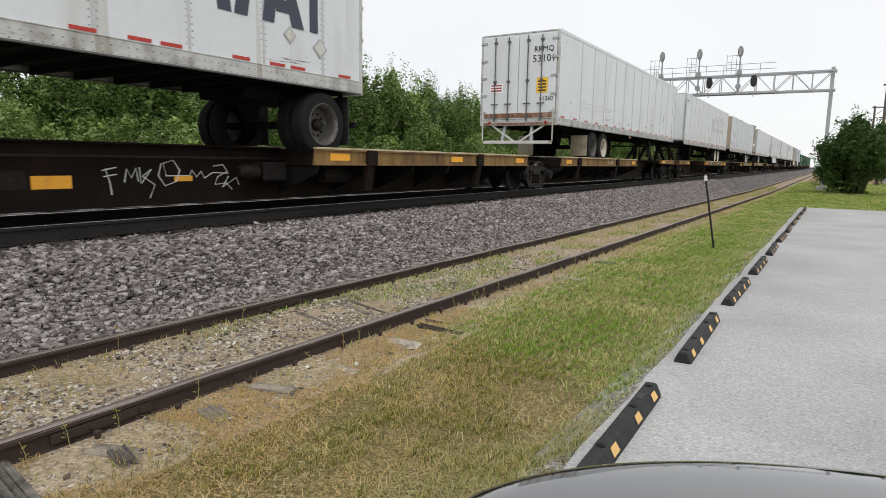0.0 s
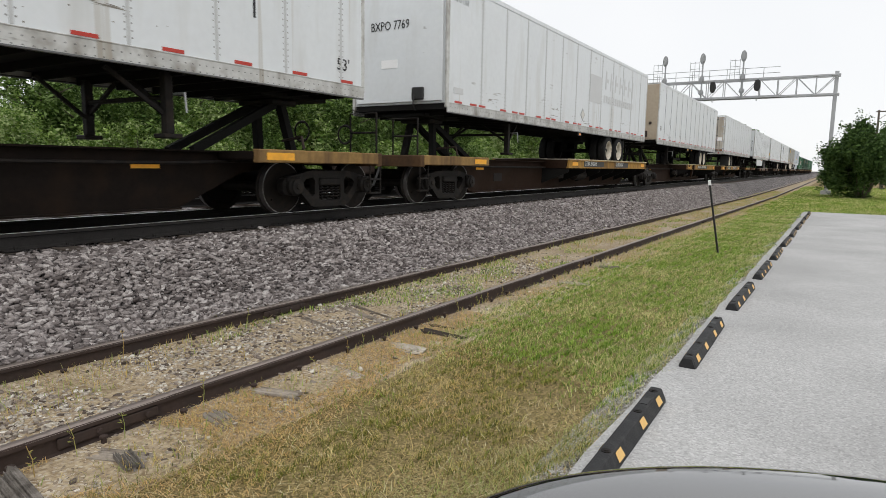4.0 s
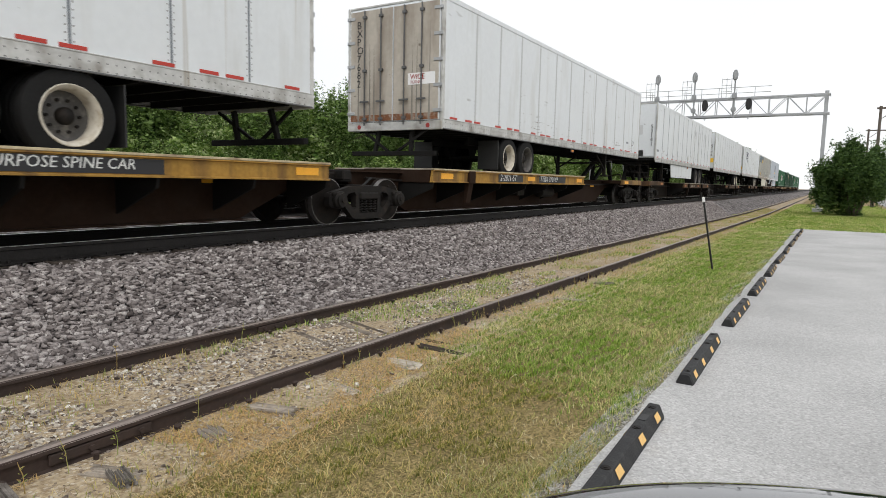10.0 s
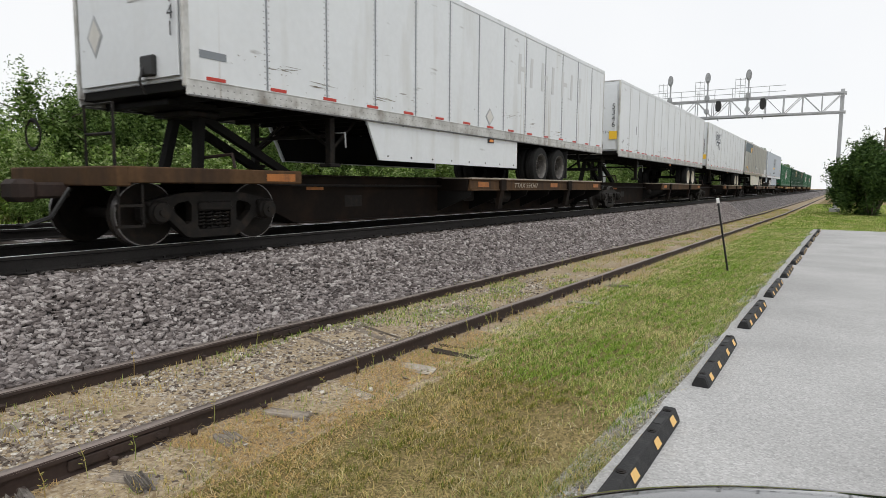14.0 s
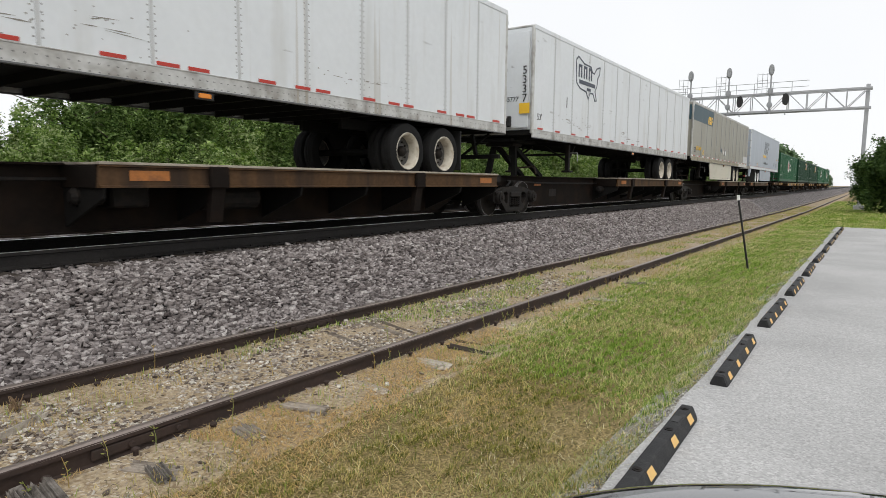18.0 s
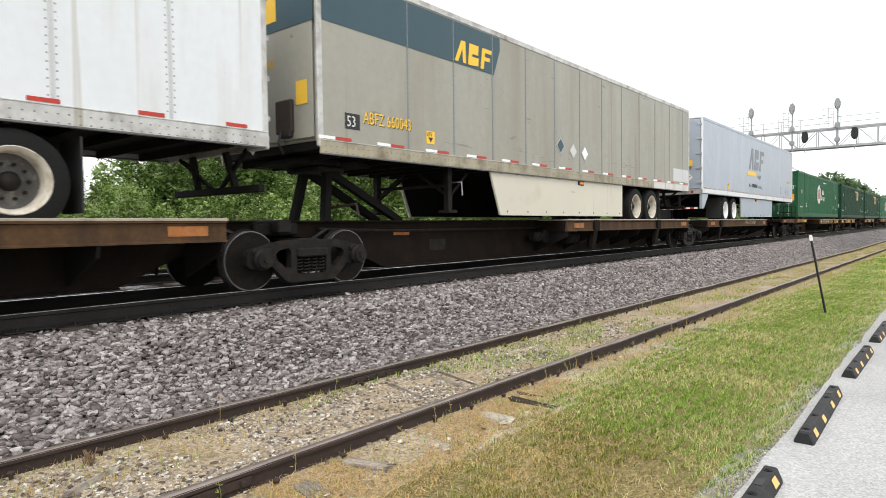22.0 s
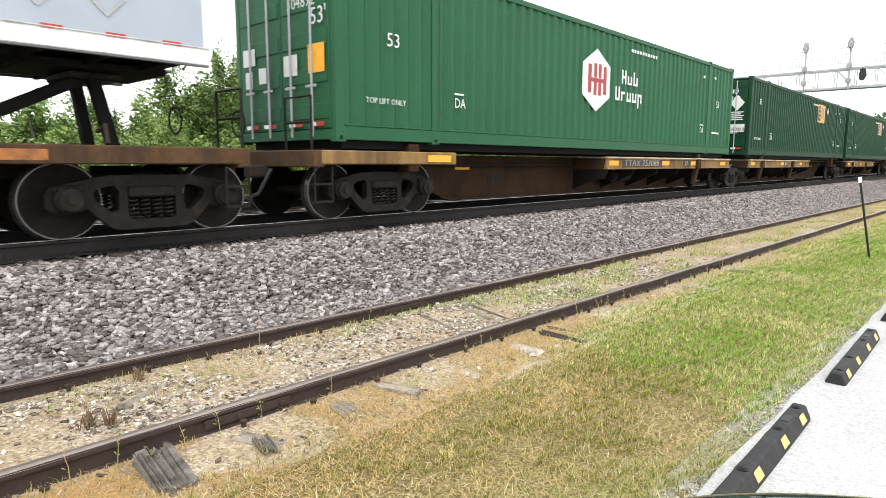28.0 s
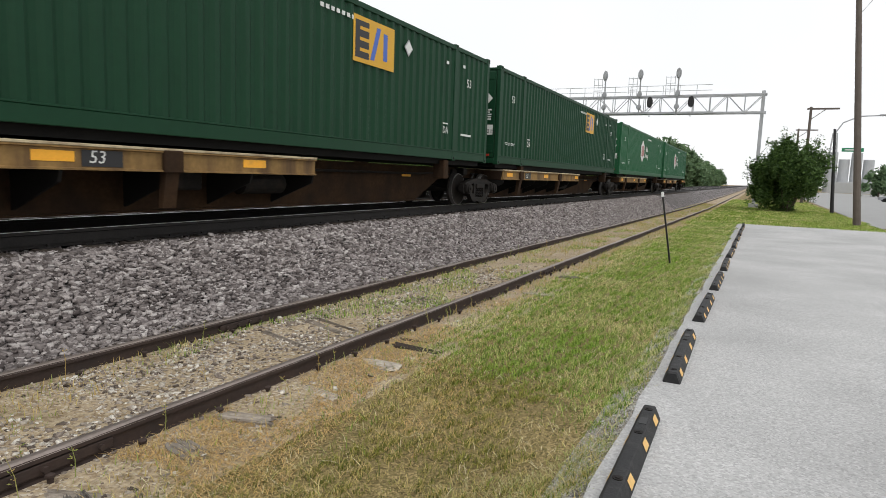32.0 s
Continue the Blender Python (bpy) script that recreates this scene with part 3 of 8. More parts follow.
# ---- mesh helpers ----
class Geo:
    """Points and faces of one part, gathered from simple solids."""

    def __init__(self):
        self.v, self.f = [], []

    def solid(self, pts, faces):
        n = len(self.v)
        self.v += [tuple(p) for p in pts]
        self.f += [tuple(n + i for i in f) for f in faces]
        return self

    def box(self, x0, x1, y0, y1, z0, z1, c=0.0):
        x0, x1, y0, y1, z0, z1 = min(x0, x1), max(x0, x1), min(y0, y1), max(y0, y1), min(z0, z1), max(z0, z1)
        c = min(c, (x1 - x0) * 0.45, (y1 - y0) * 0.45, (z1 - z0) * 0.45)
        if c <= 0:
            p = [(x, y, z) for z in (z0, z1) for y in (y0, y1) for x in (x0, x1)]
            return self.solid(p, [(0, 2, 3, 1), (4, 5, 7, 6), (0, 1, 5, 4), (2, 6, 7, 3), (0, 4, 6, 2), (1, 3, 7, 5)])
        p, at = [], {}
        for i, x in enumerate((x0, x1)):
            for j, y in enumerate((y0, y1)):
                for k, z in enumerate((z0, z1)):
                    sx, sy, sz = c * (1 - 2 * i), c * (1 - 2 * j), c * (1 - 2 * k)
                    for a, q in enumerate(((x, y + sy, z + sz), (x + sx, y, z + sz), (x + sx, y + sy, z))):
                        at[i, j, k, a] = len(p)
                        p.append(q)
        f = []
        for s in (0, 1):
            f.append((at[s, 0, 0, 0], at[s, 1, 0, 0], at[s, 1, 1, 0], at[s, 0, 1, 0]))
            f.append((at[0, s, 0, 1], at[1, s, 0, 1], at[1, s, 1, 1], at[0, s, 1, 1]))
            f.append((at[0, 0, s, 2], at[1, 0, s, 2], at[1, 1, s, 2], at[0, 1, s, 2]))
            for r in (0, 1):
                f.append((at[0, s, r, 1], at[1, s, r, 1], at[1, s, r, 2], at[0, s, r, 2]))
                f.append((at[s, 0, r, 0], at[s, 1, r, 0], at[s, 1, r, 2], at[s, 0, r, 2]))
                f.append((at[s, r, 0, 0], at[s, r, 1, 0], at[s, r, 1, 1], at[s, r, 0, 1]))
        for i in (0, 1):
            for j in (0, 1):
                for k in (0, 1):
                    f.append((at[i, j, k, 0], at[i, j, k, 1], at[i, j, k, 2]))
        return self.solid(p, f)

    def prism(self, axis, poly, a, b):
        """A flat outline in the two other axes (in the order x, y, z), pulled from a to b along the axis."""
        k = "xyz".index(axis)
        n = len(poly)
        pts = [tuple(np.insert(np.array(q, float), k, e)) for e in (a, b) for q in poly]
        return self.solid(pts, [tuple(range(n))[::-1], tuple(range(n, 2 * n))] + [(i, (i + 1) % n, n + (i + 1) % n, n + i) for i in range(n)])

    def lathe(self, axis, centre, profile, seg=20, hollow=False):
        """Rings of (radius, place along the axis) round the axis through the centre, closed at both ends."""
        k = "xyz".index(axis)
        pts, n = [], len(profile)
        for r, e in profile:
            for s in range(seg):
                a = 2 * math.pi * s / seg
                q = np.insert(np.array([r * math.cos(a), r * math.sin(a)]), k, e) + np.array(centre)
                pts.append(tuple(q))
        f = [(i * seg + s, i * seg + (s + 1) % seg, (i + 1) * seg + (s + 1) % seg, (i + 1) * seg + s) for i in range(n - 1) for s in range(seg)]
        if hollow:
            return self.solid(pts, f + [((n - 1) * seg + s, (n - 1) * seg + (s + 1) % seg, (s + 1) % seg, s) for s in range(seg)])
        return self.solid(pts, f + [tuple(range(seg))[::-1], tuple(range((n - 1) * seg, n * seg))])

    def cyl(self, axis, centre, r, a, b, seg=14):
        return self.lathe(axis, centre, [(r, a), (r, b)], seg)

    def tube(self, path, r, seg=6):
        """A round bar along a path of points."""
        path = [Vector(p) for p in path]
        pts = []
        for i, p in enumerate(path):
            d = (path[min(i + 1, len(path) - 1)] - path[max(i - 1, 0)]).normalized()
            side = d.cross(Vector((0.31, 0.17, 0.93))).normalized()
            up = d.cross(side)
            rr = r[i] if isinstance(r, (list, tuple)) else r
            pts += [tuple(p + rr * (math.cos(2 * math.pi * s / seg) * side + math.sin(2 * math.pi * s / seg) * up)) for s in range(seg)]
        m = len(path)
        f = [(i * seg + s, i * seg + (s + 1) % seg, (i + 1) * seg + (s + 1) % seg, (i + 1) * seg + s) for i in range(m - 1) for s in range(seg)]
        return self.solid(pts, f + [tuple(range(seg))[::-1], tuple(range((m - 1) * seg, m * seg))])

    def bar(self, a, b, w, h):
        """A square bar between two points, w across and h deep."""
        a, b = Vector(a), Vector(b)
        d = (b - a).normalized()
        ref = Vector((1, 0, 0)) if abs(d.x) < 0.8 else Vector((0, 0, 1))
        s = d.cross(ref).normalized() * h / 2
        u = s.cross(d).normalized() * w / 2
        p = [e + i * s + j * u for e in (a, b) for i, j in ((-1, -1), (1, -1), (1, 1), (-1, 1))]
        return self.solid(p, [(3, 2, 1, 0), (4, 5, 6, 7), (0, 1, 5, 4), (1, 2, 6, 5), (2, 3, 7, 6), (3, 0, 4, 7)])

    def mesh(self, name, material, smooth=False):
        me = bpy.data.meshes.new(name)
        me.from_pydata(self.v, [], self.f)
        bm = bmesh.new()
        bm.from_mesh(me)
        bmesh.ops.recalc_face_normals(bm, faces=bm.faces)
        bm.to_mesh(me)
        bm.free()
        if smooth:
            me.polygons.foreach_set("use_smooth", [True] * len(me.polygons))
            me.set_sharp_from_angle(angle=radians(38))
        me.materials.append(material)
        return me


def thing(name, label, category, group="", kind="", at=None):
    ob = tagged(new(name), label, category, group, kind)
    ob.empty_display_size = 0.2
    if at is not None:
        ob.matrix_basis = at
    return ob


def part(name, geo, material, parent, label="", smooth=False, at=None):
    """Links geo (or a ready mesh) as one mesh object under a thing or part."""
    me = geo.mesh(name, material, smooth) if isinstance(geo, Geo) else geo
    ob = new(name, me)
    ob.parent = parent
    if at is not None:
        ob.matrix_basis = at
    return tagged(ob, label)


def lone(name, geo, material, label, category, group="", kind="", smooth=False, at=None):
    ob = part(name, geo, material, None, label, smooth, at)
    return tagged(ob, label, category, group, kind)


def big_mesh(name, verts, faces, material):
    """A mesh from arrays, faces all with the same number of corners."""
    me = bpy.data.meshes.new(name)
    verts, faces = np.asarray(verts, np.float32), np.asarray(faces, np.int32)
    k = faces.shape[1]
    me.vertices.add(len(verts))
    me.vertices.foreach_set("co", verts.ravel())
    me.loops.add(faces.size)
    me.loops.foreach_set("vertex_index", faces.ravel())
    me.polygons.add(len(faces))
    me.polygons.foreach_set("loop_start", np.arange(len(faces), dtype=np.int32) * k)
    me.update(calc_edges=True)
    me.validate()
    me.materials.append(material)
    return me


def words(text, size, material, parent, x, y, z, face="x", name="lettering", align="LEFT", shear=0.0, squeeze=1.0, upright=False):
    """Lettering on a side that faces +x (or an end that faces -y), its lower left corner at x, y, z."""
    cu = bpy.data.curves.new(name, "FONT")
    cu.body = "\n".join(text) if upright else text
    cu.size, cu.extrude, cu.align_x, cu.shear, cu.resolution_u = size / 0.73, 0.0015, align, shear, 2
    if upright:
        cu.space_line = 0.8
    ob = new(name, cu)
    bpy.context.view_layer.update()
    me = bpy.data.meshes.new_from_object(ob.evaluated_get(bpy.context.evaluated_depsgraph_get()))
    bpy.data.objects.remove(ob)
    if face == "x":
        turn = Matrix(((0, 0, 1, x), (squeeze, 0, 0, y), (0, 1, 0, z), (0, 0, 0, 1)))
    else:
        turn = Matrix(((squeeze, 0, 0, x), (0, 0, -1, y), (0, 1, 0, z), (0, 0, 0, 1)))
    me.transform(turn)
    me.materials.clear()
    me.materials.append(material)
    return part(name, me, material, parent)


# ---- ground ----
RAIL_TOP = 0.875          # main track
TRACK_X, TRACK2_X = -4.70, -9.1
SIDING_X = -0.7525


def fall(y):
    """The yard falls gently along the track."""
    return -0.007 * (min(max(y, -25.0), 55.0) - 2.15)


PROFILE = [(-400, -0.4), (-60, -0.2), (-16, 0.05), (-13.2, 0.1), (-11.4, 0.62), (-3.32, 0.64), (-3.0, 0.55), (-2.25, 0.13), (-1.95, 0.03),
           (-1.2, 0.0), (0.3, 0.0), (1.2, 0.0), (2.62, -0.005), (8, -0.01), (20, 0.0), (60, 0.0), (400, 0.0)]


def ground_z(x, y):
    xs, zs = zip(*PROFILE)
    z = float(np.interp(x, xs, zs))
    w = float(np.interp(x, (-3.3, -1.95), (0.0, 1.0)))
    return z + w * fall(y)


def build_ground():
    xs = sorted(set([p[0] for p in PROFILE] + [-11.0, -8, -5, -3.6, -2.75, -2.5, -1.5, -0.75, -0.2, 0.8, 1.6, 2.0, 2.4]))
    ys = [-400, -60, -25] + list(np.arange(-14, 60, 2.0)) + [60, 75, 100, 150, 250, 450, 900, 1600]
    v, f, mats = [], [], []
    for y in ys:
        for x in xs:
            v.append((x, y, ground_z(x, y) + (0 if abs(x) > 20 else 0.012 * noise.noise((x * 1.3, y * 0.9, 0)))))
    n = len(xs)
    for j in range(len(ys) - 1):
        for i in range(n - 1):
            f.append((j * n + i, j * n + i + 1, (j + 1) * n + i + 1, (j + 1) * n + i))
            mid = (xs[i] + xs[i + 1]) / 2
            mats.append(1 if -12.5 < mid < -1.95 else 2 if -1.95 < mid < 0.6 else 3 if 2.4 < mid < 2.7 and ys[j] < 36 else 0)
    me = bpy.data.meshes.new("ground")
    me.from_pydata(v, [], f)
    for m in (M["turf"], M["bed"], M["soil"], M["verge"]):
        me.materials.append(m)
    me.polygons.foreach_set("material_index", mats)
    me.update()
    tagged(new("ground", me), "grassy railway yard ground with stone ballast and sandy soil", "ground", kind="structure")


build_ground()


def build_pavement():
    """The pale car park: a thin slab with an uneven edge along the grass."""
    g = Geo()
    ys = list(np.arange(-16, 36.2, 0.4))
    edge = [2.61 + 0.05 * noise.noise((0, y * 0.8, 3)) + 0.03 * noise.noise((0, y * 3, 7)) for y in ys]
    n = len(ys)
    pts = []
    for y, x in zip(ys, edge):
        far = 34.0 if y < 35 else 30.0
        pts += [(x, y + 0.12 * max(0, y - 35), fall(y) + 0.018), (far, y + 3, fall(y) + 0.018), (x - 0.03, y, fall(y) - 0.06), (far, y + 3, fall(y) - 0.06)]
    faces = []
    for i in range(n - 1):
        a, b = 4 * i, 4 * i + 4
        faces += [(a, a + 1, b + 1, b), (a, b, b + 2, a + 2)]
    faces.append((4 * n - 4, 4 * n - 3, 4 * n - 1, 4 * n - 2))
    g.solid(pts, faces)
    lone("pavement", g, M["asphalt"], "pale grey worn car park surface", "car park", kind="structure")
    r = Geo()
    r.solid([(8.9, 39.6, fall(40) + 0.012), (60, 39.6, fall(40) + 0.012), (60, 54, fall(54) + 0.012), (9.3, 54, fall(54) + 0.012)], [(0, 1, 2, 3)])
    r.solid([(9.3, 54, fall(54) + 0.012), (60, 54, fall(54) + 0.012), (90, 300, fall(60) + 0.012), (13, 300, fall(60) + 0.012)], [(0, 1, 2, 3)])
    lone("road", r, M["road"], "grey road beyond the car park", "road", kind="structure")


build_pavement()


# ---- tracks ----
def split_wood(g, length, w, h, seed, low, cut=0.3, side=0.0):
    """A weathered timber: grooved along the grain, with ragged ends."""
    rng = random.Random(seed)
    n = 22
    prof = [(w / 2, low), (-w / 2, low)] + [(-w / 2 + w * i / n, low + h * (1 - cut * rng.choice((0.05, 0.15, 0.3, 0.5, 1.0)) * rng.uniform(0.6, 1.3))) for i in range(n + 1)]
    pts = []
    for e in (-1, 1):
        for q, z in prof:
            pts.append((e * (length / 2 - rng.uniform(0, 0.09)), q + side, z * (0.75 if e > 0 else 1.0)))
    m = len(prof)
    return g.solid(pts, [tuple(range(m)), tuple(range(m, 2 * m))] + [(i, (i + 1) % m, m + (i + 1) % m, m + i) for i in range(m)])


def rail_mesh(name, x, top, y0, y1, h, material, tilt, steps):
    """One rail: foot, web and head, following the fall of the yard where tilt is set."""
    prof = [(-0.07, 0), (0.07, 0), (0.07, 0.012), (0.012, 0.035), (0.01, h - 0.045), (0.036, h - 0.035), (0.036, h - 0.006), (0.028, h),
            (-0.028, h), (-0.036, h - 0.006), (-0.036, h - 0.035), (-0.01, h - 0.045), (-0.012, 0.035), (-0.07, 0.012)]
    v, f, n = [], [], len(prof)
    ys = np.linspace(0, 1, steps) ** 2 * (y1 - y0) + y0 if tilt else [y0, y1]
    for y in ys:
        wob = 0.012 * noise.noise((x, y * 0.35, 2)) if tilt else 0
        for px, pz in prof:
            v.append((x + px + wob, y, top - h + pz + (fall(y) + 0.6 * wob if tilt else 0)))
    for j in range(len(ys) - 1):
        for i in range(n):
            f.append((j * n + i, j * n + (i + 1) % n, (j + 1) * n + (i + 1) % n, (j + 1) * n + i))
    me = bpy.data.meshes.new(name)
    me.from_pydata(v, [], f)
    me.materials.append(material)
    return me


def head_strip(x, y0, y1, steps):
    """The worn top of a siding rail, a few millimetres proud of the head."""
    v, f = [], []
    for y in np.linspace(0, 1, steps) ** 2 * (y1 - y0) + y0:
        wob = 0.012 * noise.noise((x, y * 0.35, 2))
        z = 0.1425 + fall(y) + 0.6 * wob
        v += [(x + wob + d, y, z - e) for d, e in ((0.037, 0.014), (0.029, 0.0), (-0.029, 0.0), (-0.037, 0.014))]
    for j in range(steps - 1):
        f += [(4 * j + i, 4 * j + i + 1, 4 * j + i + 5, 4 * j + i + 4) for i in range(3)]
    return big_mesh("rail_head", v, f, M["rail_top"])


def build_tracks():
    main = thing("main_track", "main line track of dark steel rails on ties and ballast", "railway track", kind="structure")
    second = thing("second_track", "second main line track behind the train", "railway track", kind="structure")
    siding = thing("siding_track", "rusty little-used siding track half buried in soil", "railway track", kind="structure")
    for tr, cx in ((main, TRACK_X), (second, TRACK2_X)):
        for s in (-1, 1):
            x = cx + s * 0.7525
            r = part("rail", rail_mesh("rail", x, RAIL_TOP, -60, 900, 0.185, M["rail"], False, 2), M["rail"], tr)
            part("running_surface", Geo().box(x - 0.024, x + 0.024, -60, 900, RAIL_TOP + 0.001, RAIL_TOP + 0.004), M["bright"], r, "bright worn rail head")
        tie = Geo().box(-1.3, 1.3, -0.115, 0.115, -0.17, 0, 0.012).mesh("tie", M["dark_wood"])
        for k in range(150 if tr is main else 60):
            y = -4 + 0.55 * k if tr is main else -4 + 1.1 * k
            part("tie", tie, None, tr, at=pose(cx + random.uniform(-0.03, 0.03), y, 0.684 + random.uniform(-0.008, 0.006), 0, 0, random.uniform(-1, 1)))
    plate = Geo().box(-0.16, 0.16, -0.09, 0.09, 0, 0.022, 0.006).box(-0.13, -0.1, -0.05, -0.02, 0.02, 0.05).box(0.1, 0.13, 0.02, 0.05, 0.02, 0.05).mesh("tie_plate", M["rail"])
    for k in range(70):
        part("tie_plate", plate, None, main, at=pose(TRACK_X + 0.7525, -4 + 0.55 * k, 0.684))
    for x in (0.0, -1.505):
        r = part("rail", rail_mesh("rail", x, 0.14, -30, 260, 0.165, M["rusty"], True, 160), M["rusty"], siding)
        part("rail_head", head_strip(x, -30, 200, 120), None, r, "worn paler rail head")
        for y in ((4.2, 13.2, 25.0) if x == 0 else (7.1, 16.9, 28.0)):
            bar = Geo().box(x + 0.012, x + 0.036, y - 0.32, y + 0.32, 0.03 + fall(y), 0.095 + fall(y), 0.006)
            bar.box(x - 0.036, x - 0.012, y - 0.32, y + 0.32, 0.03 + fall(y), 0.095 + fall(y), 0.006)
            bar = part("joint_bar", bar, M["rusty"], r)
            for b in range(4):
                yy = y - 0.24 + 0.16 * b
                part("bolt", Geo().cyl("x", (0, yy, 0.062 + fall(y)), 0.02, x + 0.03, x + 0.062, 6), M["rusty"], bar)
    # ties sunk in the soil
    tie_kinds = []
    for k in range(4):
        g = Geo()
        split_wood(g, 2.3, 0.2, 0.12, k, -0.12)
        tie_kinds.append(g.mesh("tie", M["wood"] if k % 2 else M["dark_wood"]))
    rng = random.Random(12)
    for k in range(90):
        y = -2.6 + 0.56 * k
        part("tie", tie_kinds[k % 4], None, siding, at=pose(SIDING_X + rng.uniform(-0.06, 0.06), y, (-0.012 if rng.random() < 0.25 else -0.045) + fall(y), 0, 0, rng.uniform(-4, 4)))
    # spikes beside the near rails
    spike = Geo().box(-0.012, 0.012, -0.012, 0.012, -0.03, 0.05).lathe("z", (0, 0, 0), [(0.026, 0.045), (0.026, 0.058), (0.012, 0.066)], 8).mesh("spike", M["rusty"])
    for k in range(26):
        y = -2.6 + 0.56 * (k + 7)
        for x in (0.085, -1.42):
            part("spike", spike, None, siding, at=pose(x + rng.uniform(-0.012, 0.02), y + rng.uniform(-0.05, 0.05), fall(y) + rng.uniform(-0.03, 0.005), rng.uniform(-8, 8), rng.uniform(-8, 8), 0))
    # bared dark ties and splinters between the rails
    for k, (y, turn, w) in enumerate(((6.98, -17, 0.06), (7.62, -20, 0.07), (7.8, -17, 0.035))):
        part("tie", split_wood(Geo(), 1.0 - 0.1 * k, w, 0.11, 40 + k, -0.085), M["wood"], siding, "dark bared tie", at=pose(-0.76, y, fall(y) - 0.005, 0, 0, turn))
    # weathered ends that stick out beside the near rail
    for k, (x, y, ln, w, turn, kind) in enumerate(((0.36, 4.07, 0.40, 0.13, 22, "wood"), (0.40, 4.74, 0.34, 0.15, -8, "wood"), (0.34, 5.28, 0.46, 0.12, 14, "wood"), (0.42, 5.92, 0.44, 0.17, -12, "pale_wood"),
                                                  (0.43, 6.80, 0.46, 0.19, -6, "pale_wood"), (0.47, 7.43, 0.55, 0.09, 6, "dark_wood"), (0.30, 7.7, 0.4, 0.07, 2, "dark_wood"), (0.50, 11.1, 0.5, 0.15, -5, "pale_wood"),
                                                  (0.46, 13.0, 0.4, 0.12, 3, "wood"), (0.28, 3.42, 0.34, 0.14, 12, "wood"))):
        part("tie_end", split_wood(Geo(), ln, w, 0.06 + 0.01 * (k % 3), 70 + k, -0.052), M[kind], siding, "splintered weathered tie end", at=pose(x, y, fall(y) + 0.004, rng.uniform(-6, 6), rng.uniform(-4, 4), turn))


build_tracks()


# ---- loose stones ----
def stones(name, count, place, size, material, label, category):
    """Many small angular stones in one mesh. place(n) gives their centres, size the range of half widths."""
    rng = np.random.default_rng(len(name) + count)
    box = np.array([(a, b, c) for a in (-1, 1) for b in (-1, 1) for c in (-1, 1)], float)
    tri = np.array([(0, 1, 3), (0, 3, 2), (4, 6, 7), (4, 7, 5), (0, 4, 5), (0, 5, 1), (2, 3, 7), (2, 7, 6), (0, 2, 6), (0, 6, 4), (1, 5, 7), (1, 7, 3)])
    c = place(rng, count)
    count = len(c)
    r = rng.uniform(size[0], size[1], (count, 1, 1)) * rng.uniform(0.55, 1.4, (count, 1, 3)) * np.array((1.0, 1.2, 0.52))
    p = box[None] * rng.uniform(0.4, 1.15, (count, 8, 3)) * r
    a, b = rng.uniform(0, 6.28, count), rng.normal(0, 0.38, count)
    ca, sa, cb, sb = np.cos(a)[:, None], np.sin(a)[:, None], np.cos(b)[:, None], np.sin(b)[:, None]
    y1, z1 = p[..., 1] * cb - p[..., 2] * sb, p[..., 1] * sb + p[..., 2] * cb
    p = np.stack([p[..., 0] * ca - y1 * sa, p[..., 0] * sa + y1 * ca, z1], -1) + c[:, None]
    f = tri[None] + 8 * np.arange(count)[:, None, None]
    lone(name, big_mesh(name, p.reshape(-1, 3), f.reshape(-1, 3), material), None, label, category, kind="stuff")


XS, ZS = np.array([p[0] for p in PROFILE]), np.array([p[1] for p in PROFILE])


def on_ground(x, y):
    w = np.interp(x, (-3.3, -1.95), (0.0, 1.0))
    return np.interp(x, XS, ZS) - w * 0.007 * (np.clip(y, -25, 55) - 2.15)


def shoulder(rng, n):
    y = 1.0 + 49 * rng.uniform(0, 1, n) ** 1.5
    x = rng.uniform(-3.55, -1.86, n) + rng.normal(0, 0.04, n)
    return np.stack([x, y, on_ground(x, y) + rng.uniform(-0.008, 0.036, n)], 1)


def cribs(rng, n):
    y = rng.uniform(1.5, 26, n)
    x = rng.uniform(-5.4, -3.4, n)
    ok = np.abs((y + 4) % 0.55 - 0.275) < 0.175
    x, y = x[ok], y[ok]
    return np.stack([x, y, on_ground(x, y) + rng.uniform(-0.01, 0.03, len(x))], 1)


def between(rng, n):
    y = 1.2 + 13 * rng.uniform(0, 1, n) ** 1.4
    x = np.where(rng.uniform(0, 1, n) < 0.76, rng.uniform(-1.4, -0.1, n), rng.uniform(-1.9, 0.7, n))
    v = np.array([noise.noise((a * 1.7, b * 1.2, 21.0)) for a, b in zip(x, y)])
    keep = rng.uniform(0, 1, n) < np.clip(1.35 - 0.07 * y, 0.08, 1) * np.clip(0.55 + 1.5 * v, 0.05, 1)
    x, y = x[keep], y[keep]
    return np.stack([x, y, on_ground(x, y) + rng.uniform(-0.008, 0.008, len(x))], 1)


def lot_edge(rng, n):
    y = 1.5 + 30 * rng.uniform(0, 1, n) ** 1.5
    x = 2.56 + rng.normal(0, 0.035, n)
    return np.stack([x, y, on_ground(x, y) + 0.004], 1)


stones("ballast_stones", 82000, shoulder, (0.017, 0.042), M["stone"], "grey crushed stone ballast on the track shoulder", "ballast")
stones("crib_ballast", 9000, cribs, (0.02, 0.04), M["stone"], "grey crushed stone between the main line ties", "ballast")
stones("siding_gravel", 30000, between, (0.003, 0.021), M["pebble"], "tan gravel between the siding rails", "gravel")
stones("edge_gravel", 4000, lot_edge, (0.003, 0.010), M["edge_stone"], "grey gravel along the car park edge", "gravel")


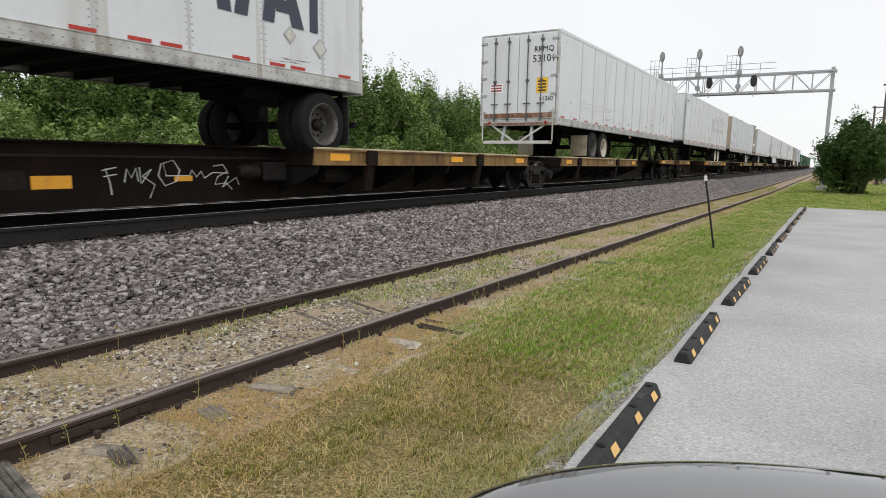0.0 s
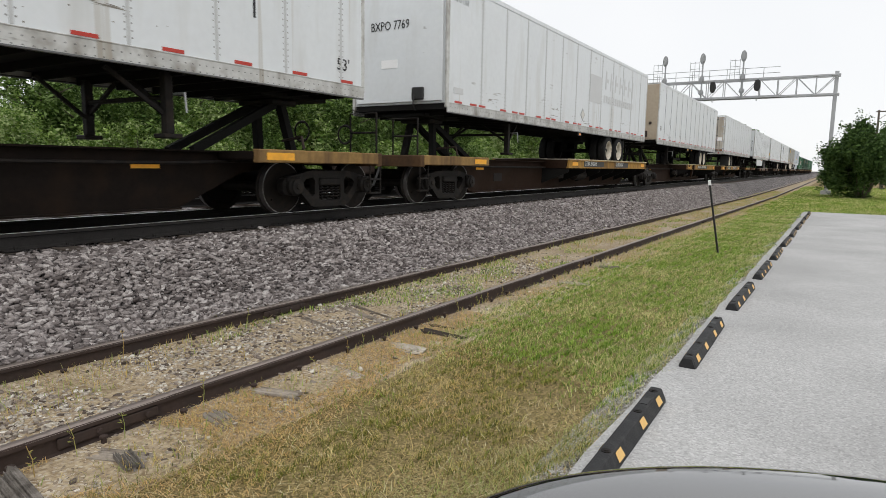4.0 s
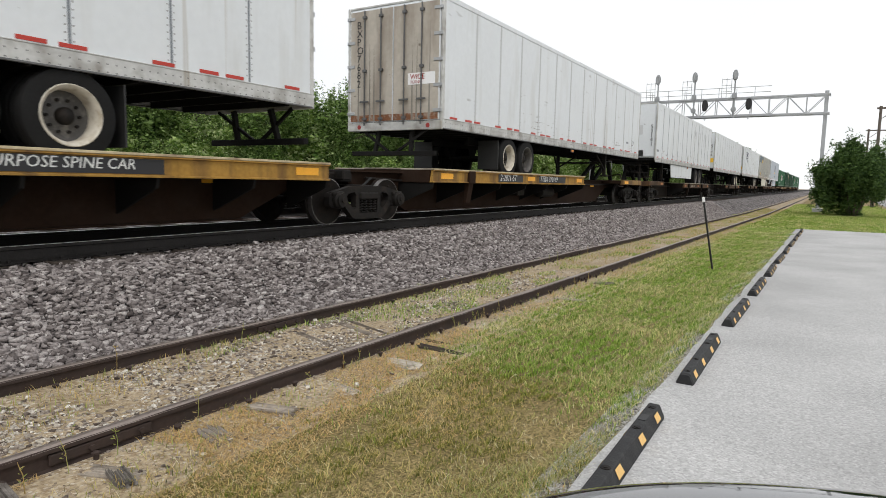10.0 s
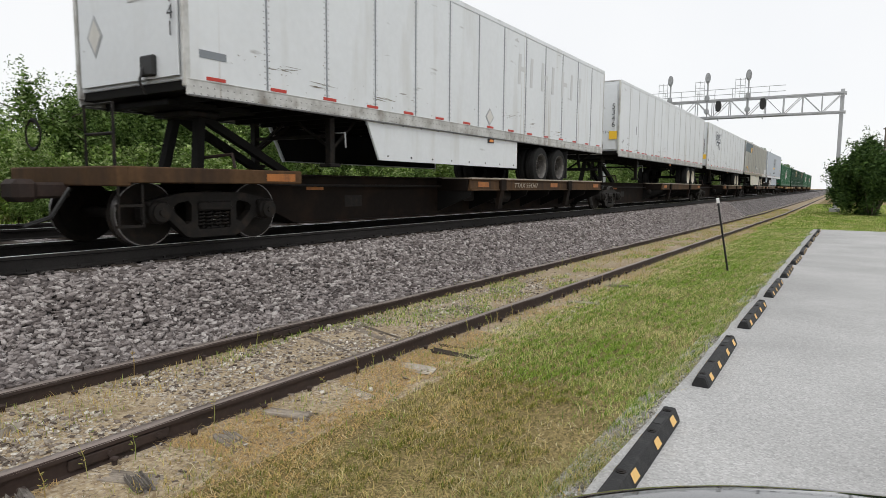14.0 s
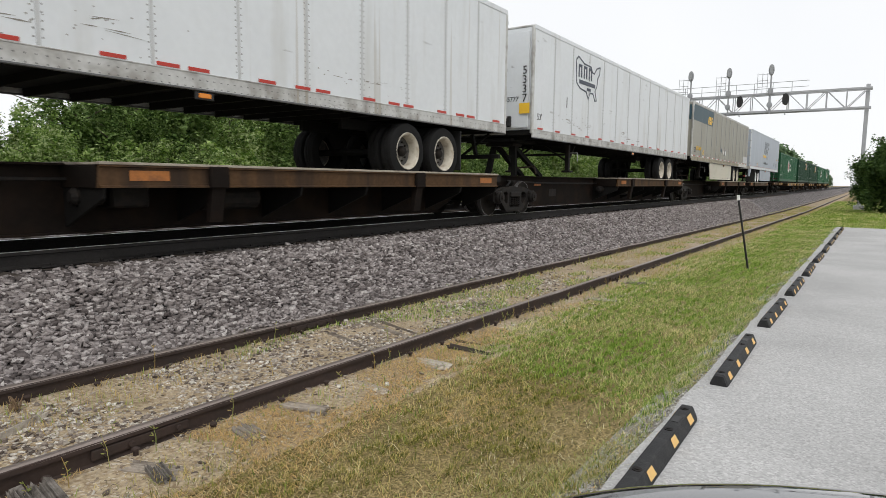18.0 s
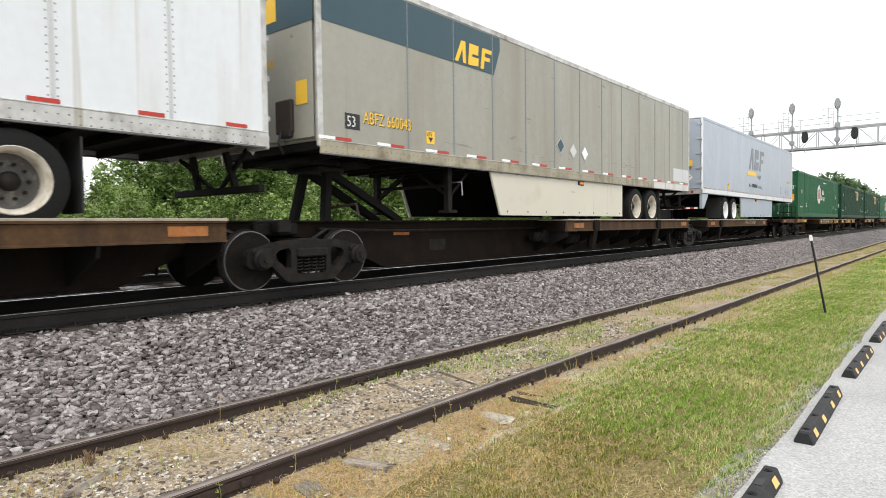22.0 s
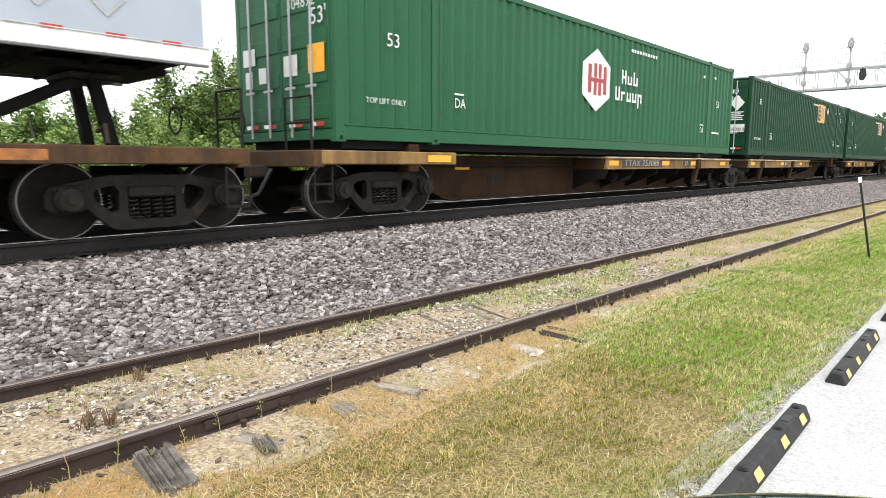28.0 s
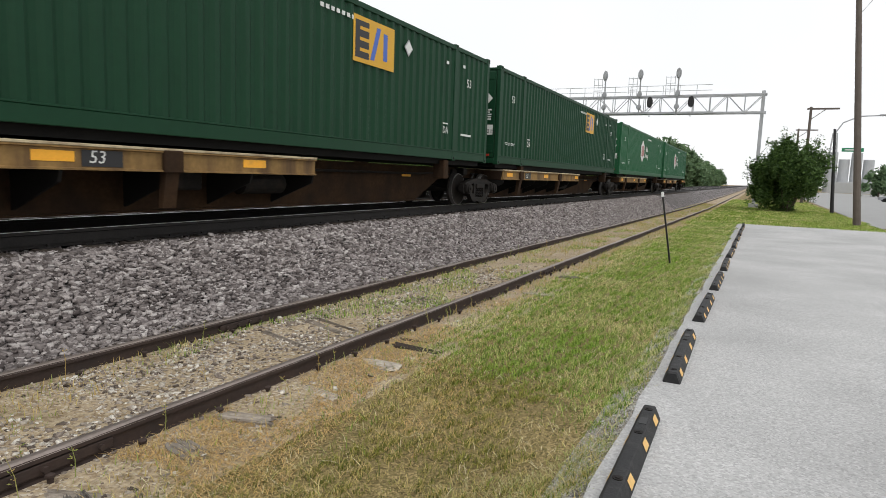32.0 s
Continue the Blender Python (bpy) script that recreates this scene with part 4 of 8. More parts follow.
# ---- grass ----
def blades(name, material, label, xy, height, lean=0.5, width=0.006, seed=1, base=0.0, floor=None):
    """Thin bent blades, each two leaves of one strip, in one mesh."""
    rng = np.random.default_rng(seed)
    x, y = xy(rng)
    n = len(x)
    z = (on_ground(x, y) if floor is None else floor(x, y)) + base
    h = rng.uniform(height[0], height[1], n)
    a = rng.uniform(0, 6.28, n)
    w = width * rng.uniform(0.6, 1.5, n) * (1 + np.clip(y, 0, 80) / 18)
    d = h * rng.uniform(0.1, lean, n) * 1.6
    sx, sy, dx, dy = -np.sin(a) * w, np.cos(a) * w, np.cos(a) * d, np.sin(a) * d
    p = np.stack([np.stack([x - sx, y - sy, z], 1), np.stack([x + sx, y + sy, z], 1),
                  np.stack([x + sx * 0.7 + dx * 0.4, y + sy * 0.7 + dy * 0.4, z + h * 0.65], 1),
                  np.stack([x - sx * 0.7 + dx * 0.4, y - sy * 0.7 + dy * 0.4, z + h * 0.65], 1),
                  np.stack([x + dx, y + dy, z + h], 1)], 1)
    k = 5 * np.arange(n)[:, None]
    f = np.concatenate([k + np.array([[0, 1, 2]]), k + np.array([[0, 2, 3]]), k + np.array([[3, 2, 4]])])
    lone(name, big_mesh(name, p.reshape(-1, 3), f, material), None, label, "grass", kind="stuff")


def greenness(x, y):
    """Where the verge is lush: away from the rail, thinner towards the near end."""
    v = np.array([noise.noise((a * 0.9, b * 0.45, 5.0)) for a, b in zip(x, y)])
    near = np.interp(y, (6.4, 9.0), (0.5, 0.0))
    return np.clip((x - near) * 1.0, 0, 1) * np.clip((y - 5.6) / 2.6, 0.2, 1) + 0.35 * v


def tufted(rng, n, x0, x1, reach, power, seed):
    """Blades gathered in small tufts."""
    y = 1.8 + reach * rng.uniform(0, 1, n) ** power
    x = rng.uniform(x0, x1, n)
    k = 0.07 + 0.01 * y
    qx, qy = np.round(x / k), np.round(y / k)
    jx, jy = np.sin(qx * 12.9 + qy * 78.2 + seed), np.sin(qx * 39.3 + qy * 11.1 + seed)
    pull = rng.uniform(0.0, 0.75, n)
    return x + ((qx + 0.4 * jx) * k - x) * pull, y + ((qy + 0.4 * jy) * k - y) * pull


def lush(rng):
    x, y = tufted(rng, 300000, 0.12, 2.57, 34, 1.6, 1.0)
    ok = greenness(x, y) + rng.normal(0, 0.14, len(y)) > 0.44
    return x[ok], y[ok]


def sparse(rng):
    x, y = tufted(rng, 300000, 0.3, 2.58, 34, 2.1, 2.0)
    g = greenness(x, y) + rng.normal(0, 0.14, len(y))
    v = np.array([noise.noise((a * 3.4, b * 2.2, 61.0)) + 0.7 * noise.noise((a * 1.1, b * 0.8, 62.0)) for a, b in zip(x, y)])
    ok = (g < 0.54) & (rng.uniform(0, 1, len(y)) < np.clip((x - 0.45) * 1.3, 0.05, 1) * np.clip(0.62 + 1.9 * v, 0.10, 1))
    return x[ok], y[ok]


def litter(rng):
    y = 1.8 + 30 * rng.uniform(0, 1, 150000) ** 1.9
    x = np.where(rng.uniform(0, 1, len(y)) < 0.85, rng.gamma(1.9, 0.3, len(y)) + 0.03, rng.uniform(0.1, 2.6, len(y)))
    v = np.array([noise.noise((a * 1.6, b * 1.1, 31.0)) for a, b in zip(x, y)])
    ok = (v > np.where(x < 1.0, -0.14, 0.08)) & (x < 2.6) & (rng.uniform(0, 1, len(y)) < np.interp(y, (2, 7.2, 9.0, 14, 30), (1.0, 1.0, 0.3, 0.2, 0.12)))
    return x[ok], y[ok]


def long_blades(rng):
    y = 3.0 + 16 * rng.uniform(0, 1, 7000) ** 1.7
    x = rng.uniform(0.5, 2.58, len(y))
    v = np.array([noise.noise((a * 1.5, b * 1.0, 71.0)) for a, b in zip(x, y)])
    return x[v > -0.12], y[v > -0.12]


def edge_straw(rng):
    y = 4.5 + 24 * rng.uniform(0, 1, 46000) ** 1.4
    x = 2.6 - np.abs(rng.normal(0, 0.34, len(y)))
    v = np.array([noise.noise((a * 1.2, b * 0.8, 41.0)) for a, b in zip(x, y)])
    return x[v > -0.05], y[v > -0.05]


def weeds_between(rng):
    y = 2.0 + 24 * rng.uniform(0, 1, 26000)
    x = rng.uniform(-1.45, -0.05, len(y))
    v = np.array([noise.noise((a * 1.8, b * 0.9, 51.0)) for a, b in zip(x, y)])
    ok = v + np.interp(y, (2, 7, 8.3, 12.5, 14, 26), (-0.35, -0.3, 0.15, 0.15, -0.25, -0.05)) > 0.08
    return x[ok], y[ok]


def strip(rng):
    y = 1.5 + 70 * rng.uniform(0, 1, 42000) ** 1.5
    x = rng.uniform(-1.95, 0.65, len(y))
    v = np.array([noise.noise((a * 1.4, b * 0.6, 9.0)) for a, b in zip(x, y)])
    near_rail = np.minimum(np.abs(x), np.abs(x + 1.505)) < 0.22
    ok = (v + 0.25 * near_rail + np.clip((y - 10) * 0.03, -0.2, 0.25) > 0.12)
    return x[ok], y[ok]


def far_lawn(rng):
    y = 36 + 60 * rng.uniform(0, 1, 60000) ** 1.3
    x = np.where(y < 44, rng.uniform(0.4, 8.9, len(y)), rng.uniform(0.4, 9.2, len(y)))
    return x, y


def back_lawn(rng):
    return rng.uniform(-24, -12.2, 40000), rng.uniform(-6, 90, 40000)


blades("lush_grass", M["grass"], "fresh green grass on the verge", lush, (0.014, 0.06), 1.4, 0.0015, 2)
blades("dry_grass", M["dry_grass"], "thin yellowing grass with straw on the verge", sparse, (0.010, 0.05), 1.3, 0.0012, 3)
blades("straw_weeds", M["straw"], "dry straw weeds along the siding rails", strip, (0.02, 0.07), 0.8, 0.0022, 4)
blades("straw_litter", M["litter"], "dead orange-tan straw lying beside the siding", litter, (0.005, 0.02), 3.5, 0.0019, 11, 0.003)
blades("edge_straw", M["edge_straw"], "pale dead grass along the car park edge", edge_straw, (0.008, 0.035), 2.0, 0.0014, 12)
blades("siding_weeds", M["grass"], "low green weeds between the siding rails", weeds_between, (0.02, 0.06), 0.9, 0.0022, 13)
blades("pale_blades", M["pale_blade"], "long bleached grass blades lying over the verge", long_blades, (0.01, 0.035), 3.0, 0.0013, 14, 0.008)
blades("far_grass", M["grass"], "mown grass beyond the car park", far_lawn, (0.04, 0.09), 0.5, 0.006, 5)
blades("trackside_grass", M["grass"], "tall green grass behind the tracks", back_lawn, (0.15, 0.5), 0.5, 0.012, 6)


def tall_weeds():
    """A few single dry stalks beside the rails."""
    rng = random.Random(8)
    g = Geo()
    for k in range(40):
        y = 2.2 + 16 * rng.random() ** 1.5
        x = rng.choice([0.12, -0.14, -1.38, 0.2, -0.5]) + rng.uniform(-0.06, 0.06)
        z, h = ground_z(x, y), rng.uniform(0.12, 0.28)
        top = (x + rng.uniform(-0.06, 0.06), y + rng.uniform(-0.06, 0.06), z + h)
        g.tube([(x, y, z - 0.02), ((x + top[0]) / 2, (y + top[1]) / 2 + 0.01, z + h * 0.55), top], [0.003, 0.0025, 0.0015], 4)
        for s in range(9):
            t = rng.uniform(0.35, 1)
            c = Vector((x, y, z)).lerp(Vector(top), t)
            d = Vector((rng.uniform(-1, 1), rng.uniform(-1, 1), rng.uniform(0, 0.8))) * 0.018
            g.solid([c, c + d + Vector((0, 0, 0.004)), c + d * 1.5, c + d - Vector((0, 0, 0.004))], [(0, 1, 2, 3)])
    lone("dry_weeds", g, M["straw"], "single dry weed stalks beside the siding rails", "weeds", kind="stuff")


tall_weeds()


def build_debris():
    """Old tie wood lying by the siding."""
    def stump(g, length, w, h, seed):
        return split_wood(g, length, w, h + 0.03, seed, -0.03, 0.42)
    lone("broken_tie", split_wood(split_wood(Geo(), 0.47, 0.12, 0.105, 5, -0.045, 0.35, 0.055), 0.52, 0.085, 0.085, 9, -0.04, 0.5, -0.055), M["rotten_wood"], "split grey chunk of an old wooden tie beside the rail", "wood chunk",
         at=pose(0.38, 3.47, fall(3.4) + 0.012, 0, 7, -5))
    lone("broken_tie", stump(Geo(), 0.58, 0.055, 0.035, 2), M["pale_wood"], "long pale splinter of tie wood between the siding rails", "wood chunk",
         at=pose(-0.905, 3.86, fall(4) + 0.015, 0, 0, 120))
    lone("broken_tie", stump(Geo(), 0.30, 0.10, 0.022, 3), M["rotten_wood"], "flat dark piece of rotten tie beside the rail", "wood chunk",
         at=pose(0.46, 4.05, fall(4) + 0.012, 0, 3, -14))
    rng = random.Random(31)
    g = Geo()
    for cx, cy in ((-0.625, 3.41), (-0.564, 3.52), (-1.32, 4.0)):
        for k in range(26):
            a, h = rng.uniform(0, 6.28), rng.uniform(0.04, 0.13)
            x, y = cx + rng.gauss(0, 0.018), cy + rng.gauss(0, 0.018)
            g.tube([(x, y, fall(y) - 0.01), (x + 0.012 * math.cos(a), y + 0.012 * math.sin(a), fall(y) + h * 0.6), (x + 0.03 * math.cos(a), y + 0.03 * math.sin(a), fall(y) + h)], [0.004, 0.005, 0.003], 4)
    lone("withered_weeds", g, M["withered"], "withered brown weed tufts beside the siding rails", "weeds", kind="stuff")


build_debris()


# ---- car park ----
def build_stops():
    """Rubber wheel stops with yellow tape patches."""
    def stop():
        ob = thing("wheel_stop", "black rubber wheel stop with yellow patches on the car park edge", "wheel stop", "wheel stops along the car park")
        prof = [(-0.075, 0), (0.075, 0), (0.073, 0.02), (0.04, 0.095), (0.03, 0.1), (-0.03, 0.1), (-0.04, 0.095), (-0.073, 0.02)]
        g, L = Geo(), 0.915
        rings = []
        for y, s in ((-L, 0.9), (-L + 0.03, 1.0), (L - 0.03, 1.0), (L, 0.9)):
            rings.append([(px * s, y, pz * (0.9 if s < 1 else 1)) for px, pz in prof])
        n = len(prof)
        g.solid([p for r in rings for p in r], [tuple(range(n)), tuple(range(3 * n, 4 * n))] + [(j * n + i, j * n + (i + 1) % n, (j + 1) * n + (i + 1) % n, (j + 1) * n + i) for j in range(3) for i in range(n)])
        body = part("body", g, M["stop"], ob)
        for y in (-0.72, -0.27, 0.27, 0.72):
            for s in (1, -1):
                pts = []
                for zz, yo in ((0.03, -0.045), (0.03, 0.075), (0.088, 0.05), (0.088, -0.055)):
                    xx = s * (0.0755 - (zz - 0.02) * 0.44 + 0.002)
                    pts.append((xx, y + yo, zz))
                part("tape_patch", Geo().solid(pts, [(0, 1, 2, 3)]), M["patch"], ob, "worn yellow tape patch")
        for y in (-0.8, -0.35, 0.35, 0.8):
            part("bolt", Geo().lathe("z", (0, y, 0), [(0.03, 0.1), (0.03, 0.104), (0.014, 0.104), (0.014, 0.108)], 10), M["steel"], ob)
        part("label_plate", Geo().box(-0.025, 0.025, 0.5, 0.62, 0.1, 0.103), M["plastic"], ob)
        return ob
    first = stop()
    for k in range(11):
        y = 5.88 + 2.77 * k
        m = pose(2.757 + 0.016 * k if k < 4 else 2.78 + 0.009 * k, y, fall(y) + 0.018, 0, 0, random.uniform(-1.2, 1.2))
        if k == 0:
            first.matrix_basis = m
        else:
            copy_thing(first, m)


build_stops()

marker = thing("marker_post", "thin leaning dark steel post with a pale cap in the grass", "post")
part("shaft", Geo().bar((1.745, 16.62, -0.25), (1.49, 16.34, 1.42), 0.035, 0.045), M["plastic"], marker)
part("cap", Geo().bar((1.497, 16.348, 1.37), (1.485, 16.335, 1.47), 0.05, 0.06), M["tape"], marker, "pale cap")


def build_car():
    """The parked dark car whose bonnet reaches into view; it faces the track."""
    car = thing("parked_car", "glossy black parked car at the edge of the car park", "car", at=pose(0, 0, 0.0))
    def nose(w):
        return 3.05 + 0.9 * w * w + 0.3 * w ** 8
    mid, half, nx, ny = 3.30, 0.90, 26, 41
    hood = Geo()
    pts = []
    for i in range(nx):
        for j in range(ny):
            u, w = (i / (nx - 1)) ** 2, math.sin(math.pi * (j / (ny - 1) - 0.5))
            x = nose(w) * (1 - u) + 4.75 * u
            pts.append((x, mid + half * w, 0.905 + 0.05 * math.sin(u * 1.6) - 0.012 * (1 - u) ** 8 - 0.016 * math.exp(-u / 0.02) - 0.03 * math.exp((abs(w) - 1) / 0.05) + 0.012 * (1 - w * w)))
    hood.solid(pts, [(i * ny + j, (i + 1) * ny + j, (i + 1) * ny + j + 1, i * ny + j + 1) for i in range(nx - 1) for j in range(ny - 1)])
    part("bonnet", hood, M["car_paint"], car, "glossy black bonnet", True)
    ring = [(nose(2 * j / 24 - 1), mid + half * (2 * j / 24 - 1)) for j in range(25)] + [(7.3, mid + half), (7.5, mid + 0.6), (7.5, mid - 0.6), (7.3, mid - half)]
    body = Geo()
    m = len(ring)
    pts = [(mid + 2 + (x - mid - 2) * k, mid + (y - mid) * k2, z) for z, k, k2 in ((0.28, 0.985, 0.97), (0.62, 1.0, 1.0), (0.87, 1.0, 0.995)) for x, y in ring]
    body.solid(pts, [tuple(range(m)), tuple(range(2 * m, 3 * m))] + [(r * m + i, r * m + (i + 1) % m, (r + 1) * m + (i + 1) % m, (r + 1) * m + i) for r in (0, 1) for i in range(m)])
    part("body", body, M["car_paint"], car, smooth=True)
    part("rear_deck", Geo().box(6.9, 7.42, mid - 0.8, mid + 0.8, 0.83, 0.95, 0.03), M["car_paint"], car)
    cab = Geo().prism("y", [(4.6, 0.84), (5.3, 1.38), (6.4, 1.42), (7.1, 0.86)], mid - 0.8, mid + 0.8)
    part("cabin", cab, M["glass"], car, "dark glass cabin")
    roof = Geo().box(5.25, 6.45, mid - 0.74, mid + 0.74, 1.39, 1.44, 0.02)
    part("roof", roof, M["car_paint"], car)
    part("bumper", Geo().box(2.99, 3.12, mid - 0.25, mid + 0.25, 0.32, 0.5, 0.03), M["plastic"], car)
    for y in (mid - 0.52, mid + 0.52):
        part("headlight", Geo().box(3.26, 3.4, y - 0.14, y + 0.14, 0.56, 0.68, 0.03), M["lens"], car)
    for x in (4.25, 6.6):
        for y in (mid - 0.82, mid + 0.82):
            w = part("wheel", Geo().lathe("y", (x, y, 0.33), [(0.2, -0.11), (0.31, -0.11), (0.33, -0.08), (0.33, 0.08), (0.31, 0.11), (0.2, 0.11)], 24), M["rubber"], car)
            part("rim", Geo().lathe("y", (x, y, 0.33), [(0.06, -0.1), (0.2, -0.112), (0.2, 0.112), (0.06, 0.1)], 18), M["galv"], w)


build_car()


# ---- gantry ----
def build_gantry():
    Y, X0, X1, LO, HI = 66.0, -17.5, 3.08, 8.2, 9.8
    ob = thing("signal_gantry", "grey steel truss signal bridge over the tracks", "signal bridge", kind="")
    for x in (X0, X1):
        part("post", Geo().box(x - 0.15, x + 0.15, Y - 0.18, Y + 0.18, -0.6, HI + 0.35, 0.02).box(x - 0.4, x + 0.4, Y - 0.5, Y + 0.5, -0.6, 0.0, 0.03), M["galv"], ob)
    for y in (Y - 0.5, Y + 0.5):
        for z in (LO, HI):
            part("chord", Geo().box(X0, X1 + 0.3, y - 0.06, y + 0.06, z - 0.08, z + 0.08, 0.01), M["galv"], ob)
        n = 14
        for k in range(n):
            a, b = X0 + (X1 - X0) * k / n, X0 + (X1 - X0) * (k + 1) / n
            part("upright", Geo().bar((a, y, LO), (a, y, HI), 0.07, 0.07), M["galv"], ob)
            part("diagonal", Geo().bar((a, y, LO if k % 2 else HI), (b, y, HI if k % 2 else LO), 0.055, 0.055), M["galv"], ob)
    part("walkway", Geo().box(X0, -1.0, Y - 0.45, Y + 0.45, LO + 0.09, LO + 0.13), M["galv"], ob)
    for z in (HI + 0.45, HI + 0.95):
        part("handrail", Geo().tube([(X0, Y - 0.55, z), (-1.2, Y - 0.55, z)], 0.025), M["galv"], ob)
    for k in range(11):
        x = X0 + 1.5 * k
        part("rail_post", Geo().tube([(x, Y - 0.55, HI), (x, Y - 0.55, HI + 0.95)], 0.025), M["galv"], ob)
    for x in (-4.15, -7.6, -10.95):
        mast = part("signal_mast", Geo().tube([(x, Y - 0.8, LO - 0.2), (x, Y - 0.8, 12.2)], 0.07, 8), M["signal"], ob)
        for z, h, w in ((11.8, 0.50, 0.24), (9.95, 0.32, 0.22), (8.75, 0.25, 0.23)):
            g = Geo()
            ov = [(w * math.cos(2 * math.pi * s / 18), h * math.sin(2 * math.pi * s / 18)) for s in range(18)]
            g.prism("y", [(x + a, z + b) for a, b in ov], Y - 0.98, Y - 0.92)
            g.prism("y", [(x + a * 0.55, z + b * 0.75) for a, b in ov], Y - 1.2, Y - 0.98)
            part("signal_head", g, M["signal"], mast, "grey oval signal head")
        cage = Geo()
        for z in (10.4, 10.95, 11.5):
            cage.tube([(x - 1.1, Y - 0.75, z), (x - 0.25, Y - 0.75, z)], 0.022)
        for d in (-1.1, -0.7, -0.3):
            cage.tube([(x + d, Y - 0.75, 9.8), (x + d, Y - 0.75, 11.6)], 0.022)
        part("ladder_cage", cage, M["galv"], ob)
    for x in (-2.92, -6.62):
        g = Geo()
        ov = [(0.27 * math.cos(2 * math.pi * s / 20), 0.52 * math.sin(2 * math.pi * s / 20)) for s in range(20)]
        g.prism("y", [(x + a, 9.2 + b) for a, b in ov], Y - 0.78, Y - 0.7)
        g.box(x - 0.2, x + 0.2, Y - 1.0, Y - 0.78, 8.75, 9.65, 0.04)
        part("signal_target", g, M["plastic"], ob, "black oval signal backboard")
        part("bracket", Geo().tube([(x, Y - 0.7, 8.2), (x, Y - 0.7, 7.9), (x, Y - 0.5, 7.9)], 0.05), M["galv"], ob)


build_gantry()


# ---- trees ----
def crown_mesh(name, seed, size, leaves, leaf, material, lumps=14, low=0.15, twigs=9):
    """A crown of many small leaves gathered in twigs, and the twigs in uneven boughs."""
    rng = np.random.default_rng(seed)
    c = rng.normal(0, 1, (lumps, 3))
    c = c / np.linalg.norm(c, axis=1)[:, None] * rng.uniform(0.2, 0.9, (lumps, 1))
    c[:, 2] = c[:, 2] * 0.5 + 0.5
    c[:, :2] *= np.interp(c[:, 2], (0, 0.35, 1), (0.75, 1.0, 0.55))[:, None]
    reach = rng.uniform(0.17, 0.33, lumps)
    d = rng.normal(0, 1, (lumps, twigs, 3))
    d = d / np.linalg.norm(d, axis=2)[..., None] * rng.uniform(0.55, 1.0, (lumps, twigs, 1)) * reach[:, None, None]
    tw = (c[:, None] + d).reshape(-1, 3)
    spread = np.repeat(reach, twigs) * rng.uniform(0.14, 0.34, lumps * twigs)
    which = rng.integers(0, lumps * twigs, leaves)
    ball = rng.normal(0, 1, (leaves, 3))
    ball = ball / np.linalg.norm(ball, axis=1)[:, None] * rng.uniform(0, 1, (leaves, 1)) ** 0.4 * 1.3
    p = tw[which] + ball * spread[which][:, None]
    # older, larger leaves deep inside close the crown
    inner = np.arange(leaves) < leaves // 3
    deep = rng.integers(0, lumps, leaves)
    p = np.where(inner[:, None], c[deep] + ball / 1.3 * (0.55 * reach[deep])[:, None], p)
    p[:, 2] = np.maximum(p[:, 2], low * rng.uniform(0, 1, leaves))
    p[:, 2] /= np.percentile(p[:, 2], 99.9)
    p = p * np.array(size)
    a = rng.normal(0, 1, (leaves, 3)) * np.array((1, 1, 0.6))
    a /= np.linalg.norm(a, axis=1)[:, None]
    b = np.cross(a, rng.normal(0, 1, (leaves, 3)))
    b /= np.linalg.norm(b, axis=1)[:, None]
    s = leaf * rng.uniform(0.5, 1.3, (leaves, 1)) * np.where(inner, 2.0, 1.0)[:, None]
    q = np.stack([p - a * s, p + b * s * 0.5, p + a * s, p - b * s * 0.5], 1)
    f = 4 * np.arange(leaves)[:, None] + np.array([[0, 1, 2, 3]])
    return big_mesh(name, q.reshape(-1, 3), f, material)


def trunk_geo(h, r, seed, limbs=6):
    rng = random.Random(seed)
    g = Geo()
    g.tube([(0, 0, -0.3), (0.1, 0.05, h * 0.4), (0.05, -0.1, h * 0.75), (0.15, 0, h)], [r, r * 0.75, r * 0.45, r * 0.15], 8)
    for k in range(limbs):
        a, z = rng.uniform(0, 6.28), h * rng.uniform(0.3, 0.75)
        e = h * rng.uniform(0.2, 0.4)
        g.tube([(0.06, 0, z), (math.cos(a) * e * 0.5, math.sin(a) * e * 0.5, z + e * 0.5), (math.cos(a) * e, math.sin(a) * e, z + e * 0.7)], [r * 0.4, r * 0.25, r * 0.08], 6)
    return g


TREETOPS = [(-30, 5.0), (2, 4.4), (6.5, 4.1), (11, 4.2), (13.4, 4.9), (16.2, 6.8), (19.9, 8.2), (23.3, 6.6), (26.3, 8.3), (31.6, 7.9), (45, 8.6), (80, 10.0), (150, 13.0)]


